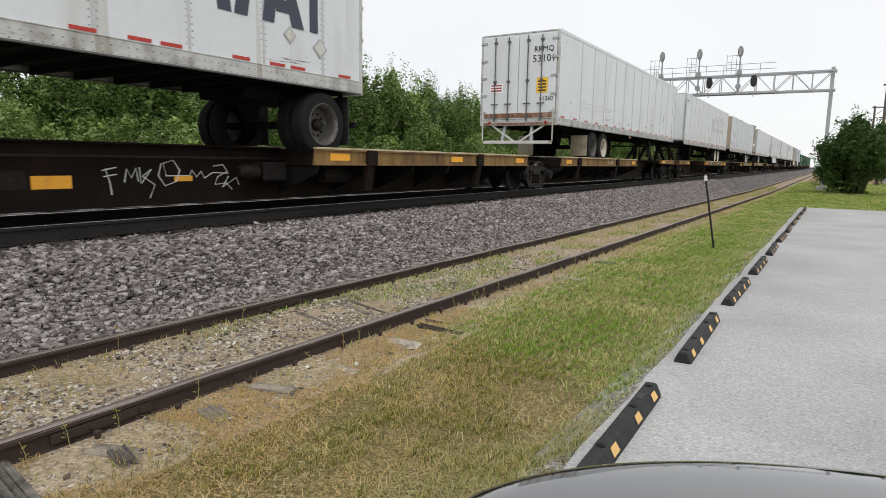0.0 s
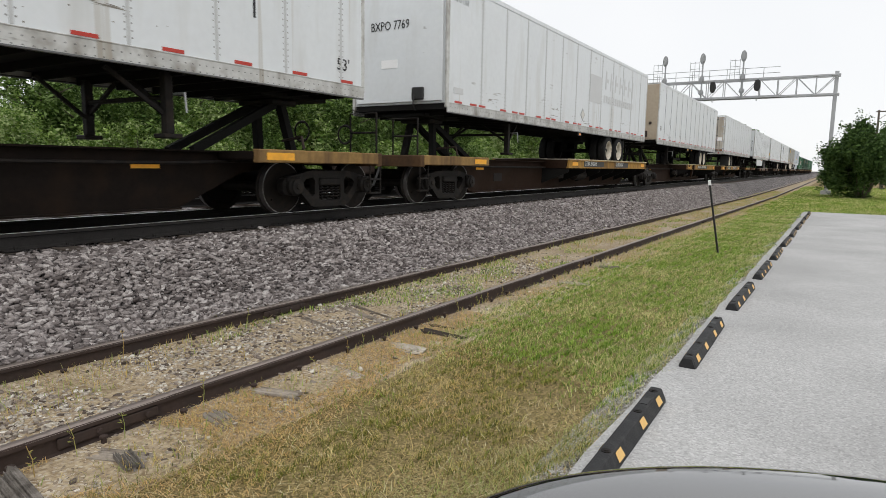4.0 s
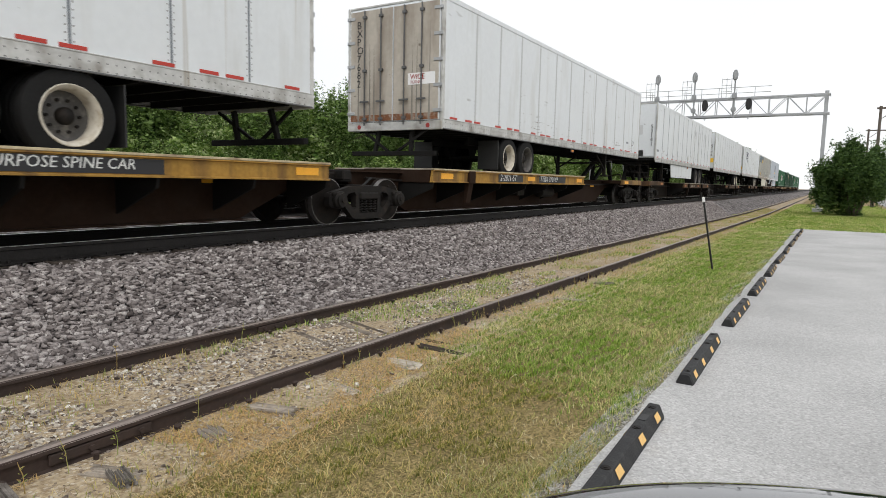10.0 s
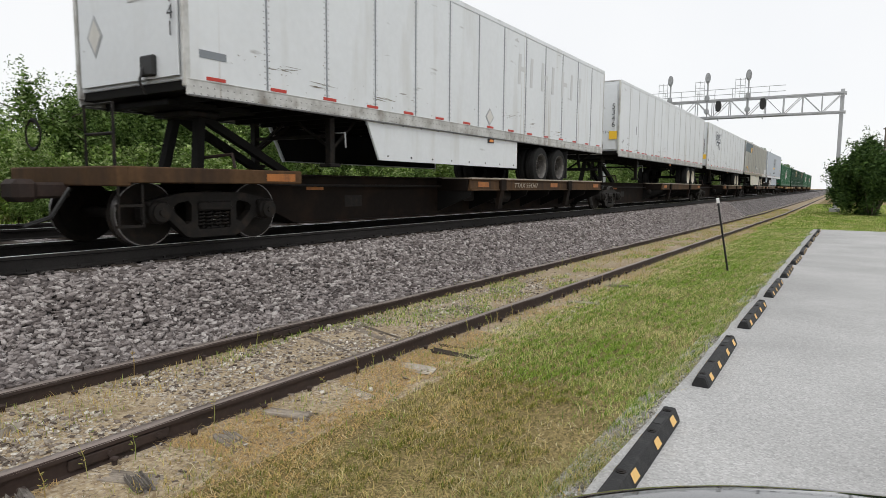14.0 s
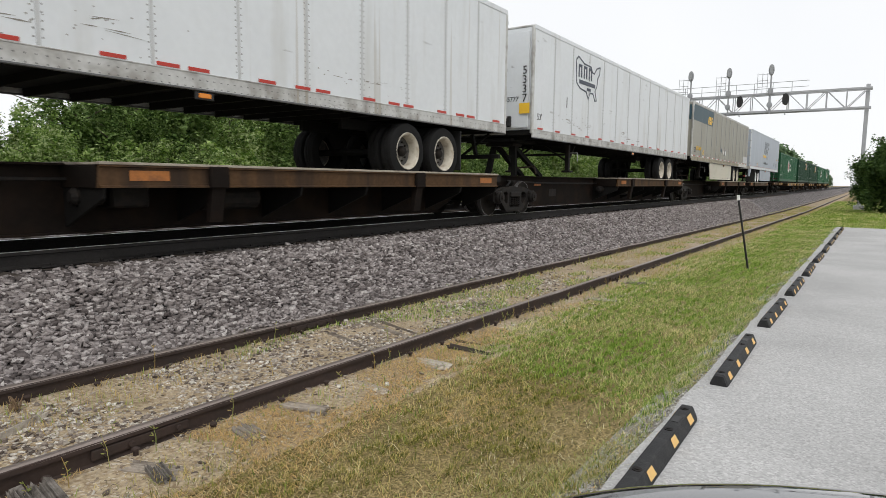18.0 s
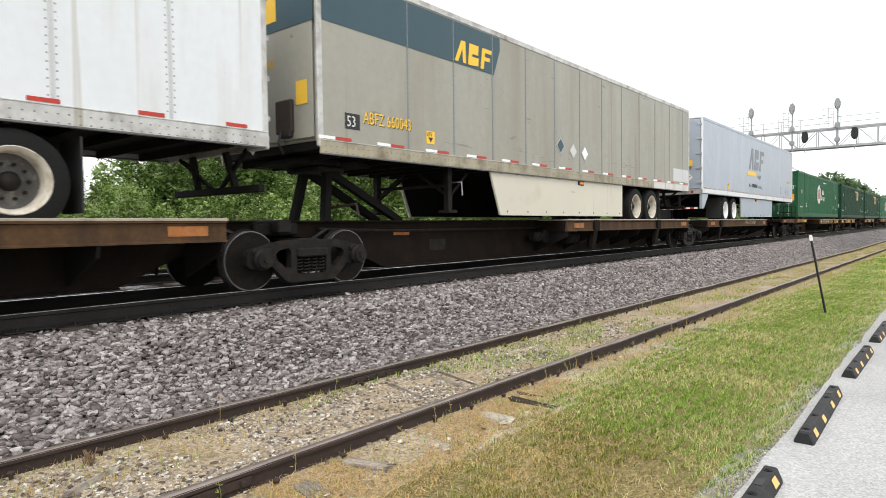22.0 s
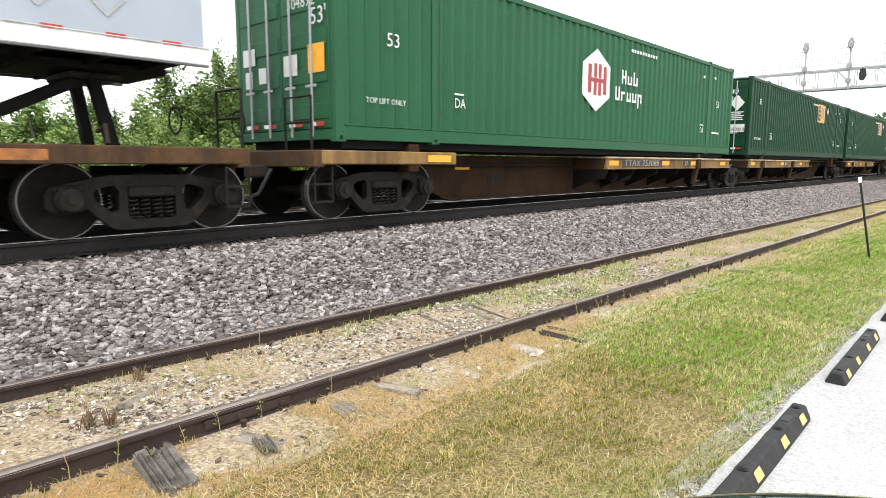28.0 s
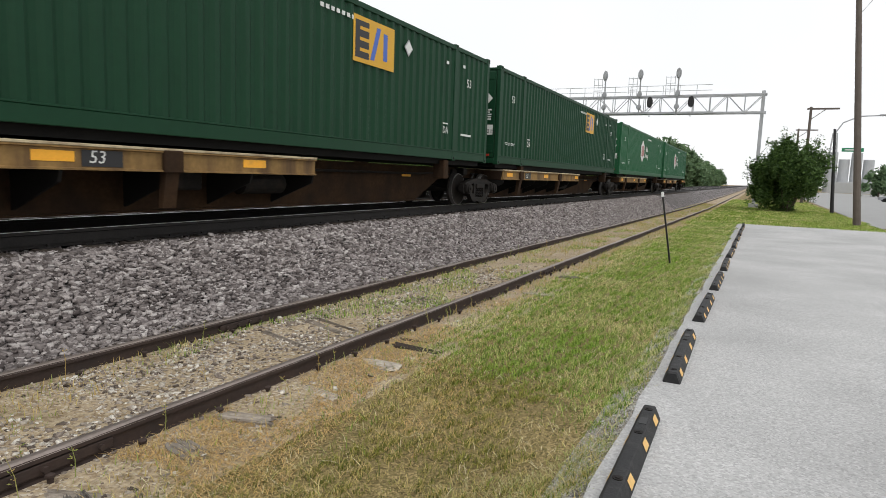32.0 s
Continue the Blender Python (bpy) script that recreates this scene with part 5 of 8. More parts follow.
def build_trees():
    kinds = []
    heights = [7.0, 5.6, 7.6, 3.0, 4.2]
    for k in range(5):
        mt = M["leaf_light"] if k in (1, 3) else M["leaf"]
        size = [(2.5, 2.9, 7.0), (2.2, 2.5, 5.6), (2.8, 3.1, 7.6), (1.9, 2.2, 3.0), (2.1, 2.3, 4.2)][k]
        t = thing("tree", ["leafy green tree in the wood behind the tracks", "light green young tree behind the tracks", "tall dark green tree behind the tracks",
                           "low bright green shrub beside the tracks", "bushy green sapling behind the tracks"][k], "tree", "trees behind the tracks")
        part("trunk", trunk_geo(size[2] * 0.8, 0.14, k), M["bark"], t)
        part("crown", crown_mesh("crown", 20 + k, size, (21000, 16000, 21000, 11000, 14000)[k], 0.062, mt, (46, 36, 50, 28, 32)[k], 0.05), None, t)
        kinds.append(t)
    rng = random.Random(4)
    used = set()
    ys_, zs_ = zip(*TREETOPS)

    def plant(x, y, k, top):
        s = top / heights[k]
        m = pose(x, y, ground_z(x, y) - 0.1, 0, 0, rng.uniform(0, 360)) @ Matrix.Diagonal((s * rng.uniform(0.9, 1.15), s * rng.uniform(0.9, 1.15), s, 1))
        if k in used:
            c = copy_thing(kinds[k], m)
            c.matrix_basis = m
        else:
            kinds[k].matrix_basis = m
            used.add(k)

    # single crowns that stand out of the wood's edge
    for x, y, k, top in ((-22, 13.0, 1, 4.7), (-22, 16.2, 2, 6.9), (-22.4, 19.8, 0, 8.3), (-21.4, 20.8, 1, 5.6), (-22.5, 26.3, 2, 8.4), (-23, 29.2, 0, 7.4), (-22, 31.8, 0, 7.9), (-21.5, 8.6, 4, 4.2), (-21.5, 5.6, 1, 4.2), (-22, 36.0, 2, 8.2),
                         (-22.6, 14.6, 0, 6.2), (-23, 17.7, 2, 7.5), (-22.5, 24.3, 0, 6.9), (-23.5, 22.0, 1, 6.7), (-23, 11.2, 0, 4.7), (-22.8, 9.7, 1, 4.4), (-23.2, 6.9, 2, 4.3), (-23.4, 28.0, 1, 7.7), (-23.6, 33.8, 2, 8.0)):
        plant(x, y, k, top)
    for k in range(13):
        plant(-20.6 + rng.uniform(-0.6, 0.6), 2.0 + 1.5 * k, rng.choice([3, 3, 1, 4]), rng.uniform(2.6, 3.7))
    y = -20.0
    while y < 150:
        top = float(np.interp(y, ys_, zs_))
        if not 4 < y < 37:
            plant(rng.uniform(-24, -21.5), y, rng.choice([0, 2, 1]), top * rng.uniform(0.85, 1.02))
        plant(rng.uniform(-30, -27), y + 1.0, rng.choice([0, 2]), top * rng.uniform(0.78, 0.92))
        if y < 75:
            plant(rng.uniform(-20.2, -18.6), y + 0.6, rng.choice([3, 3, 4, 1]), rng.uniform(1.7, 2.6) if y < 12 else rng.uniform(2.2, 3.8))
        y += rng.uniform(2.4, 3.4) * (1 if y < 60 else 2.0)
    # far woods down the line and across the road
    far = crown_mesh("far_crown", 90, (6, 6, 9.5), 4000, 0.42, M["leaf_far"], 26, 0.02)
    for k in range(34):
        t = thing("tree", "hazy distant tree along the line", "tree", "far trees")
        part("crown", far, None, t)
        part("trunk", Geo().tube([(0, 0, -1), (0, 0, 5)], [0.3, 0.15]), M["bark"], t)
        if k < 16:
            x, y = -21 + rng.uniform(-4, 2), 165 + 20 * k
        else:
            x, y = 34 + 7.5 * (k - 16) + rng.uniform(-3, 3), 210 + 6 * (k % 5) + rng.uniform(-8, 8)
        s = rng.uniform(1.2, 1.6) if k < 16 else rng.uniform(0.9, 1.35)
        t.matrix_basis = pose(x, y, -0.6, 0, 0, rng.uniform(0, 360)) @ Matrix.Diagonal((s, s, s, 1))
    bush = thing("large_bush", "large rounded dark green bush on the lawn beyond the car park", "bush", at=pose(5.5, 60.0, fall(60) + 0.05))
    g = Geo()
    for k in range(9):
        a = k * 0.7
        g.tube([(0.2 * math.cos(a), 0.2 * math.sin(a), -0.2), (0.9 * math.cos(a), 0.9 * math.sin(a), 1.6), (1.8 * math.cos(a), 1.8 * math.sin(a), 3.2)], [0.09, 0.06, 0.02], 5)
    part("stems", g, M["bark"], bush)
    part("foliage", crown_mesh("foliage", 7, (3.5, 3.5, 6.0), 64000, 0.085, M["bush"], 110, 0.04), None, bush)


build_trees()


# ---- far side of the car park ----
def build_far():
    zf = fall(60)
    pole = thing("utility_pole", "brown wooden utility pole at the car park edge", "utility pole", at=pose(8.2, 41.7, fall(41) - 0.1))
    part("shaft", Geo().tube([(0, 0, 0), (-1.15, 0, 13)], [0.19, 0.13], 10), M["pole_wood"], pole)
    part("guy_wire", Geo().tube([(-0.97, 0, 11), (2.2, 1.5, 15.5)], 0.015, 5), M["galv"], pole)
    lamp = thing("street_lamp", "grey street lamp with a curved arm and green name sign", "street lamp", at=pose(8.9, 62.0, zf - 0.1))
    part("shaft", Geo().tube([(0, 0, 0), (-0.42, 0, 6.9)], [0.15, 0.1], 8), M["plastic"], lamp)
    part("arm", Geo().tube([(-0.4, 0, 6.5), (0.1, 0, 7.4), (1.2, 0, 7.9), (2.6, 0, 7.95)], 0.05), M["galv"], lamp)
    part("lamp_head", Geo().box(2.5, 3.4, -0.15, 0.15, 7.9, 8.05, 0.04), M["galv"], lamp)
    part("name_sign", Geo().box(0.2, 1.7, -0.02, 0.02, 5.1, 5.4), M["sign_green"], lamp, "green street name sign")
    part("sign_bar", Geo().box(0.4, 1.5, -0.03, -0.021, 5.2, 5.3), M["white_ink"], lamp)
    for x, y, h in ((8.35, 92, 12.0), (8.9, 130, 12.4)):
        p2 = thing("utility_pole", "wooden utility pole with crossarms", "utility pole", "poles along the road", at=pose(x, y, -0.5))
        part("shaft", Geo().tube([(0, 0, 0), (0, 0, h)], [0.2, 0.15], 8), M["pole_wood"], p2)
        part("crossarm", Geo().box(-0.4, 3.0, -0.1, 0.1, h - 0.35, h - 0.15), M["pole_wood"], p2)
        part("crossarm", Geo().bar((0.1, 0, h - 1.5), (1.6, 0, h - 0.3), 0.08, 0.08), M["pole_wood"], p2)
    silo = thing("far_grain_works", "pale grey industrial building far beyond the road", "building", at=pose(36, 330, -0.6))
    part("hall", Geo().box(-6, 60, -10, 10, 0, 5, 0.1), M["far_wall"], silo)
    for k in range(4):
        part("tank", Geo().cyl("z", (-4 + 4.6 * k, 0, 0), 2.1, 0, 18 - 3 * (k % 2), 16), M["far_wall"], silo)
    tower = thing("far_tower", "grey steel frame tower far beyond the road", "tower", at=pose(32, 330, 0))
    for a in (-2.5, 2.5):
        part("leg", Geo().tube([(a, 0, 0), (a * 0.3, 0, 26)], 0.3), M["far_wall"], tower)
    for k in range(5):
        part("brace", Geo().bar((-2.5 + 0.3 * k, 0, 4 * k + 2), (2.2 - 0.3 * k, 0, 4 * k + 6), 0.25, 0.25), M["far_wall"], tower)

    def far_vehicle(kind, at):
        car = thing(kind, "parked " + kind + " in the lot across the road", kind, "vehicles across the road", at=at)
        part("body", Geo().prism("y", [(-2.2, 0.3), (-2.25, 0.8), (-1.2, 0.95), (-0.7, 1.45), (1.0, 1.5), (1.7, 1.0), (2.2, 0.9), (2.2, 0.3)], -0.85, 0.85), M["far_car"], car)
        part("windows", Geo().prism("y", [(-1.05, 0.98), (-0.65, 1.38), (0.95, 1.42), (1.5, 1.0)], -0.86, 0.86), M["glass"], car)
        for x in (-1.4, 1.35):
            for y in (-0.8, 0.8):
                part("wheel", Geo().cyl("y", (x, y, 0.32), 0.32, -0.1, 0.1, 12), M["rubber"], car)
        return car
    base = far_vehicle("car", pose(24, 130, -0.35))
    for k in range(1, 9):
        copy_thing(base, pose(24 + 3.4 * k, 130 + 3 * (k % 3), -0.35, 0, 0, random.choice([0, 80, 90, 180])))


build_far()


# ---- the train ----
# In the train's own space x is across the track, y runs along it from the first visible unit, z is up from the rail top.
L53, HALF, BOTTOM, TOP, DECK = 16.15, 1.30, 1.95, 4.73, 1.0
MOVERS, ROLLERS = [], []


def load(name, label, category, group, u):
    ob = thing(name, label, category, group, at=pose(TRACK_X, u, RAIL_TOP))
    MOVERS.append((ob, u))
    return ob


def tyre_geo(r=0.52, w=0.27):
    return Geo().lathe("x", (0, 0, 0), [(0.335, -w / 2), (r - 0.07, -w / 2), (r - 0.015, -w / 2 + 0.02), (r, -w / 2 + 0.05), (r, -0.045), (r - 0.012, -0.04), (r - 0.012, -0.03), (r, -0.025),
                                        (r, 0.025), (r - 0.012, 0.03), (r - 0.012, 0.04), (r, 0.045), (r, w / 2 - 0.05), (r - 0.015, w / 2 - 0.02), (r - 0.07, w / 2), (0.335, w / 2)], 36, True)


def rim_geo():
    return Geo().lathe("x", (0, 0, 0), [(0.335, 0.10), (0.35, 0.13), (0.335, 0.142), (0.302, 0.115), (0.286, 0.06), (0.28, -0.09), (0.30, -0.10)], 36, True)


def dish_geo(depth):
    return Geo().lathe("x", (0, 0, 0), [(0.285, -depth - 0.02), (0.285, -depth + 0.02), (0.23, -depth), (0.15, -depth + 0.015), (0.13, -depth + 0.03)], 32)


def hub_geo():
    g = Geo().lathe("x", (0, 0, 0), [(0.10, -0.06), (0.10, 0.03), (0.085, 0.06), (0.06, 0.085), (0.02, 0.095)], 18)
    return g


TYRE, RIMS, HUBS, DISHES, HOLES = tyre_geo().mesh("tyre", M["rubber"], True), {}, {}, {}, Geo().cyl("x", (0, 0, 0), 0.042, -0.06, -0.042, 12).mesh("hand_hole", M["under"])
NUTS = {}
for key in ("rim", "rim_dark", "rim_white"):
    RIMS[key] = rim_geo().mesh("rim", M[key], True)
    # dark dish colour stands in for shade in the deep wheel recess
    DISHES[key] = dish_geo(0.05 if key == "rim_white" else 0.08).mesh("dish", M["rim_white"] if key == "rim_white" else M["rim_dark"], True)
    NUTS[key] = Geo().cyl("x", (0, 0, 0), 0.02, -0.055, -0.012, 6).mesh("wheel_nut", M["rod"] if key == "rim_white" else M["steel"])
    HUBS[key] = hub_geo().mesh("hub", M["galv"] if key == "rim_white" else M["steel"], True)


def rivets_geo(ys, z0, z1, step, x, paint="post", size=0.010):
    """Rows of small rivet heads on the side that faces +x."""
    v, f = [], []
    for y in ys:
        for z in np.arange(z0, z1, step):
            n, r = len(v), size
            v += [(x, y - r, z - r), (x, y + r, z - r), (x, y + r, z + r), (x, y - r, z + r), (x + 0.007, y, z)]
            f += [(n, n + 1, n + 4), (n + 1, n + 2, n + 4), (n + 2, n + 3, n + 4), (n + 3, n, n + 4)]
    return big_mesh("rivets", v, f, M[paint])


SEAMS = [0.35 + 1.235 * k for k in range(1, 13)]
RIVETS = rivets_geo([s + d for s in SEAMS for d in (-0.045, 0.045)], BOTTOM + 0.30, TOP - 0.12, 0.085, HALF + 0.001, "rivet", 0.0095)
DENSE_RIVETS = rivets_geo([s + d for s in SEAMS for d in (-0.4, 0.4)], BOTTOM + 0.35, TOP - 0.12, 0.16, HALF + 0.001, "rivet", 0.0085)
RAIL_RIVETS = rivets_geo([0.1 + 0.105 * k for k in range(152)], BOTTOM + 0.03, BOTTOM + 0.2, 0.09, HALF + 0.012, "rod", 0.008)
SEAM = Geo().box(HALF, HALF + 0.006, -0.022, 0.022, BOTTOM + 0.22, TOP - 0.09, 0.002).mesh("side_post", M["post"])
SEAM_DARK = Geo().box(HALF, HALF + 0.007, -0.016, 0.016, BOTTOM + 0.22, TOP - 0.09, 0.002).mesh("side_post", M["grey_ink"])


def trailer(u, label, rear_low, paint="white", axles=(3.65, 4.85), gear=3.6, rims=("rim", "rim"), skirt=None, skirt_mat="white", seams="normal", tape="red",
            flap=True, bumper=True, post_mat="alu", steps=15, deck=1.0, shift=0.0):
    """A 53 ft box trailer. rear_low: the doors face lower y; distances to axles and skirt run from the rear, to the landing gear from the nose."""
    ob = load("semi_trailer", label, "trailer", "trailers on the train", u)

    def Y(d):
        return d if rear_low else L53 - d
    P = M[paint]
    part("body", Geo().box(-HALF, HALF, 0.03, L53 - 0.03, BOTTOM + 0.2, TOP - 0.05, 0.012), P, ob)
    part("roof", Geo().box(-HALF + 0.03, HALF - 0.03, 0.02, L53 - 0.02, TOP - 0.05, TOP, 0.012), M["alu"], ob)
    for s in (-1, 1):
        part("top_rail", Geo().box(s * HALF - 0.012, s * HALF + 0.012, 0, L53, TOP - 0.1, TOP + 0.005, 0.006), P if paint != "grey_trailer" else M["alu"], ob)
        rail = part("bottom_rail", Geo().box(s * HALF - 0.02, s * HALF + 0.012, 0, L53, BOTTOM, BOTTOM + 0.21, 0.006), M["tan_rail"] if paint == "grey_trailer" else M["alu"], ob, "riveted aluminium bottom rail")
        part("rail_flange", Geo().box(s * HALF - 0.03, s * HALF + 0.022, 0.02, L53 - 0.02, BOTTOM - 0.012, BOTTOM + 0.012, 0.004), M["rod"], rail)
        part("rail_flange", Geo().box(s * HALF - 0.01, s * HALF + 0.02, 0.02, L53 - 0.02, BOTTOM + 0.196, BOTTOM + 0.21, 0.003), M["alu"], rail)
        if s > 0:
            tagged(part("rivets", RAIL_RIVETS, None, rail), kind="stuff")
    if seams != "none":
        for k, y in enumerate(SEAMS):
            part("side_post", SEAM if seams == "normal" else SEAM_DARK, None, ob, at=pose(0, y + shift, 0))
        tagged(part("rivets", RIVETS, None, ob, at=pose(0, shift, 0)), kind="stuff")
        if seams == "dense":
            tagged(part("rivets", DENSE_RIVETS, None, ob, at=pose(0, shift, 0)), kind="stuff")
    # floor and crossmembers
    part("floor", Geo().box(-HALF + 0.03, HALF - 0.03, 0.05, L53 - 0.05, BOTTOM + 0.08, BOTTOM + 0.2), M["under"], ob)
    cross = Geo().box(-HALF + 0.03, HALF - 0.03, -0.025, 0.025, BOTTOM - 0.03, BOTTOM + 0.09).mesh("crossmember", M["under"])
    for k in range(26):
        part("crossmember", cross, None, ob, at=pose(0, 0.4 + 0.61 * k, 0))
    # corner posts at both ends
    for y in (0.02, L53 - 0.02):
        for s in (-1, 1):
            part("corner_post", Geo().box(s * (HALF - 0.06), s * (HALF + 0.008), y - 0.05, y + 0.05, BOTTOM + 0.1, TOP - 0.02, 0.015), M[post_mat], ob)
    # doors at the rear end
    ye, out = (0.0, -1) if rear_low else (L53, 1)
    for s in (-1, 1):
        door = part("rear_door", Geo().box(s * 0.01, s * (HALF - 0.07), ye + out * 0.0, ye + out * 0.035, BOTTOM + 0.18, TOP - 0.1, 0.008), P, ob)
        for xx in (0.32, 0.78):
            part("lock_rod", Geo().cyl("z", (s * xx, ye + out * 0.075, 0), 0.018, BOTTOM + 0.1, TOP - 0.12, 8), M["galv"] if paint == "silver" else M["rod"], door)
            part("rod_handle", Geo().box(s * xx - 0.12, s * xx + 0.12, ye + out * 0.07, ye + out * 0.1, BOTTOM + 0.62, BOTTOM + 0.66, 0.005), M["rod"], door)
            for zz in (BOTTOM + 0.22, BOTTOM + 1.3, TOP - 0.3):
                part("rod_guide", Geo().box(s * xx - 0.05, s * xx + 0.05, ye + out * 0.03, ye + out * 0.1, zz, zz + 0.06, 0.005), M["galv"] if paint == "silver" else M["rod"], door)
        for zz in np.linspace(BOTTOM + 0.35, TOP - 0.3, 5):
            part("hinge", Geo().box(s * (HALF - 0.22), s * (HALF - 0.0), ye + out * 0.03, ye + out * 0.06, zz, zz + 0.07, 0.006), M["galv"], door)
        part("tail_light", Geo().cyl("y", (s * 0.95, ye, BOTTOM + 0.07), 0.05, out * 0.02, out * 0.05, 12), M["logo_red"], ob)
    part("rear_sill", Geo().box(-HALF, HALF, ye - out * 0.05, ye + out * 0.04, BOTTOM - 0.02, BOTTOM + 0.17, 0.01), M["alu"], ob)
    if bumper:
        for s in (-1, 1):
            part("bumper_leg", Geo().bar((s * 0.45, ye - out * 0.1, BOTTOM), (s * 0.5, ye + out * 0.02, BOTTOM - 0.52), 0.08, 0.08), M["galv"] if bumper == "pale" else M["under"], ob)
            part("bumper_brace", Geo().bar((s * 0.9, ye - out * 0.05, BOTTOM), (s * 0.1, ye + out * 0.02, BOTTOM - 0.5), 0.05, 0.05), M["dirty_white"] if bumper == "pale" else M["under"], ob)
        part("bumper_bar", Geo().box(-1.15, 1.15, ye - out * 0.04, ye + out * 0.06, BOTTOM - 0.58, BOTTOM - 0.48, 0.01), M["dirty_white"] if bumper == "pale" else M["under"], ob)
    # nose fittings
    yn, on = (L53, 1) if rear_low else (0.0, -1)
    plate = part("nose_plate", Geo().box(-HALF + 0.12, HALF - 0.12, yn, yn + on * 0.02, BOTTOM + 0.25, TOP - 0.15, 0.006), P, ob)
    part("glad_hand_box", Geo().box(0.42, 0.72, yn + on * 0.015, yn + on * 0.09, BOTTOM + 0.28, BOTTOM + 0.55, 0.02), M["plastic"], plate)
    part("air_hose", Geo().tube([(0.5, yn + on * 0.08, BOTTOM + 0.4), (0.52, yn + on * 0.16, BOTTOM + 0.2), (0.5, yn + on * 0.05, BOTTOM + 0.05)], 0.018), M["plastic"], plate)
    # kingpin plate
    part("coupler_plate", Geo().box(-0.6, 0.6, Y(L53 - 0.2), Y(L53 - 1.7), BOTTOM - 0.06, BOTTOM + 0.02, 0.01), M["under"], ob)
    # tandem axles with twin tyres
    ya, yb = sorted((Y(axles[0] - 0.9), Y(axles[-1] + 1.0)))
    for s in (-1, 1):
        part("slider_rail", Geo().box(s * 0.5 - 0.05, s * 0.5 + 0.05, ya, yb, BOTTOM - 0.2, BOTTOM - 0.01, 0.01), M["under"], ob)
        for d in axles:
            part("hanger", Geo().prism("x", [(Y(d) - 0.25, BOTTOM - 0.2), (Y(d) + 0.25, BOTTOM - 0.2), (Y(d) + 0.1, BOTTOM - 0.5), (Y(d) - 0.1, BOTTOM - 0.5)], s * 0.5 - 0.05, s * 0.5 + 0.05), M["under"], ob)
    for i, d in enumerate(axles):
        part("axle", Geo().cyl("x", (0, Y(d), deck + 0.375), 0.065, -1.1, 1.1, 10), M["under"], ob)
        for s in (-1, 1):
            key = rims[i]
            turn = pose(s * (HALF - 0.15), Y(d), deck + 0.375, 0, 0, 0 if s > 0 else 180)
            w = part("wheel", TYRE, None, ob, at=turn)
            part("rim", RIMS[key], None, w)
            part("dish", DISHES[key], None, w)
            part("hub", HUBS[key], None, w, at=pose(-0.03 if key != "rim_white" else 0.0, 0, 0))
            for k in range(10 if s > 0 else 0):
                a = 2 * math.pi * k / 10
                part("wheel_nut", NUTS[key], None, w, at=pose(-0.03 if key != "rim_white" else 0.0, 0.18 * math.cos(a), 0.18 * math.sin(a)))
                if key == "rim_white" and k % 2:
                    part("hand_hole", HOLES, None, w, at=pose(0.002, 0.245 * math.cos(a), 0.245 * math.sin(a)))
            part("inner_wheel", TYRE, None, ob, at=pose(s * (HALF - 0.46), Y(d), deck + 0.375))
    if flap:
        for s in (-1, 1):
            dd = Y(axles[0] - 0.62)
            part("mud_flap", Geo().box(s * (HALF - 0.6), s * (HALF - 0.02), dd - 0.012, dd + 0.012, deck + 0.06, BOTTOM - (0.2 if flap == "pale" else 0.08), 0.004), M["tan_rail"] if flap == "pale" else M["plastic"], ob)
    # landing gear
    yg = Y(L53 - gear)
    for s in (-1, 1):
        leg = part("landing_leg", Geo().box(s * 0.95 - 0.06, s * 0.95 + 0.06, yg - 0.06, yg + 0.06, DECK + 0.18, BOTTOM + 0.02, 0.008), M["steel"], ob)
        part("foot", Geo().box(s * 0.95 - 0.13, s * 0.95 + 0.13, yg - 0.13, yg + 0.13, DECK + 0.12, DECK + 0.18, 0.01), M["steel"], leg)
        part("leg_brace", Geo().bar((s * 0.95, yg, BOTTOM - 0.55), (s * 0.85, yg + (0.75 if not rear_low else -0.75), BOTTOM), 0.05, 0.05), M["steel"], leg)
        part("leg_brace", Geo().bar((s * 0.95, yg, BOTTOM - 0.5), (s * 0.2, yg, BOTTOM - 0.05), 0.05, 0.05), M["steel"], leg)
    part("leg_bar", Geo().tube([(-0.95, yg, BOTTOM - 0.3), (0.95, yg, BOTTOM - 0.3)], 0.035), M["steel"], ob)
    part("crank", Geo().tube([(0.95, yg + 0.08, BOTTOM - 0.25), (1.22, yg + 0.08, BOTTOM - 0.25), (1.22, yg + 0.1, BOTTOM - 0.5)], 0.014), M["galv"], ob)
    if skirt:
        a, b = sorted((Y(skirt[0]), Y(skirt[1])))
        z0 = skirt[2]
        for s in (-1, 1):
            sk = part("side_skirt", Geo().prism("x", [(a + 0.35, z0), (b, z0), (b, BOTTOM), (a, BOTTOM)] if not rear_low else [(a + 0.1, z0), (b - 0.1, z0), (b, BOTTOM), (a, BOTTOM)], s * (HALF - 0.07), s * (HALF - 0.03)),
                      M[skirt_mat], ob, "smooth side skirt panel")
            # added dark sheet: puts the shade under the trailer behind the skirt
            part("skirt_frame", Geo().prism("x", [(a + 0.4, z0 + 0.02), (b - 0.12, z0 + 0.02), (b - 0.04, BOTTOM), (a + 0.06, BOTTOM)], s * (HALF - 0.10), s * (HALF - 0.073)), M["under"], sk, "dark sheet for the shade inside the skirt")
            if s > 0:
                for q in np.linspace(a + 0.6, b - 0.2, 8):
                    part("skirt_bolt", Geo().cyl("x", (0, q, z0 + 0.08), 0.018, HALF - 0.035, HALF - 0.022, 8), M["steel"], sk)
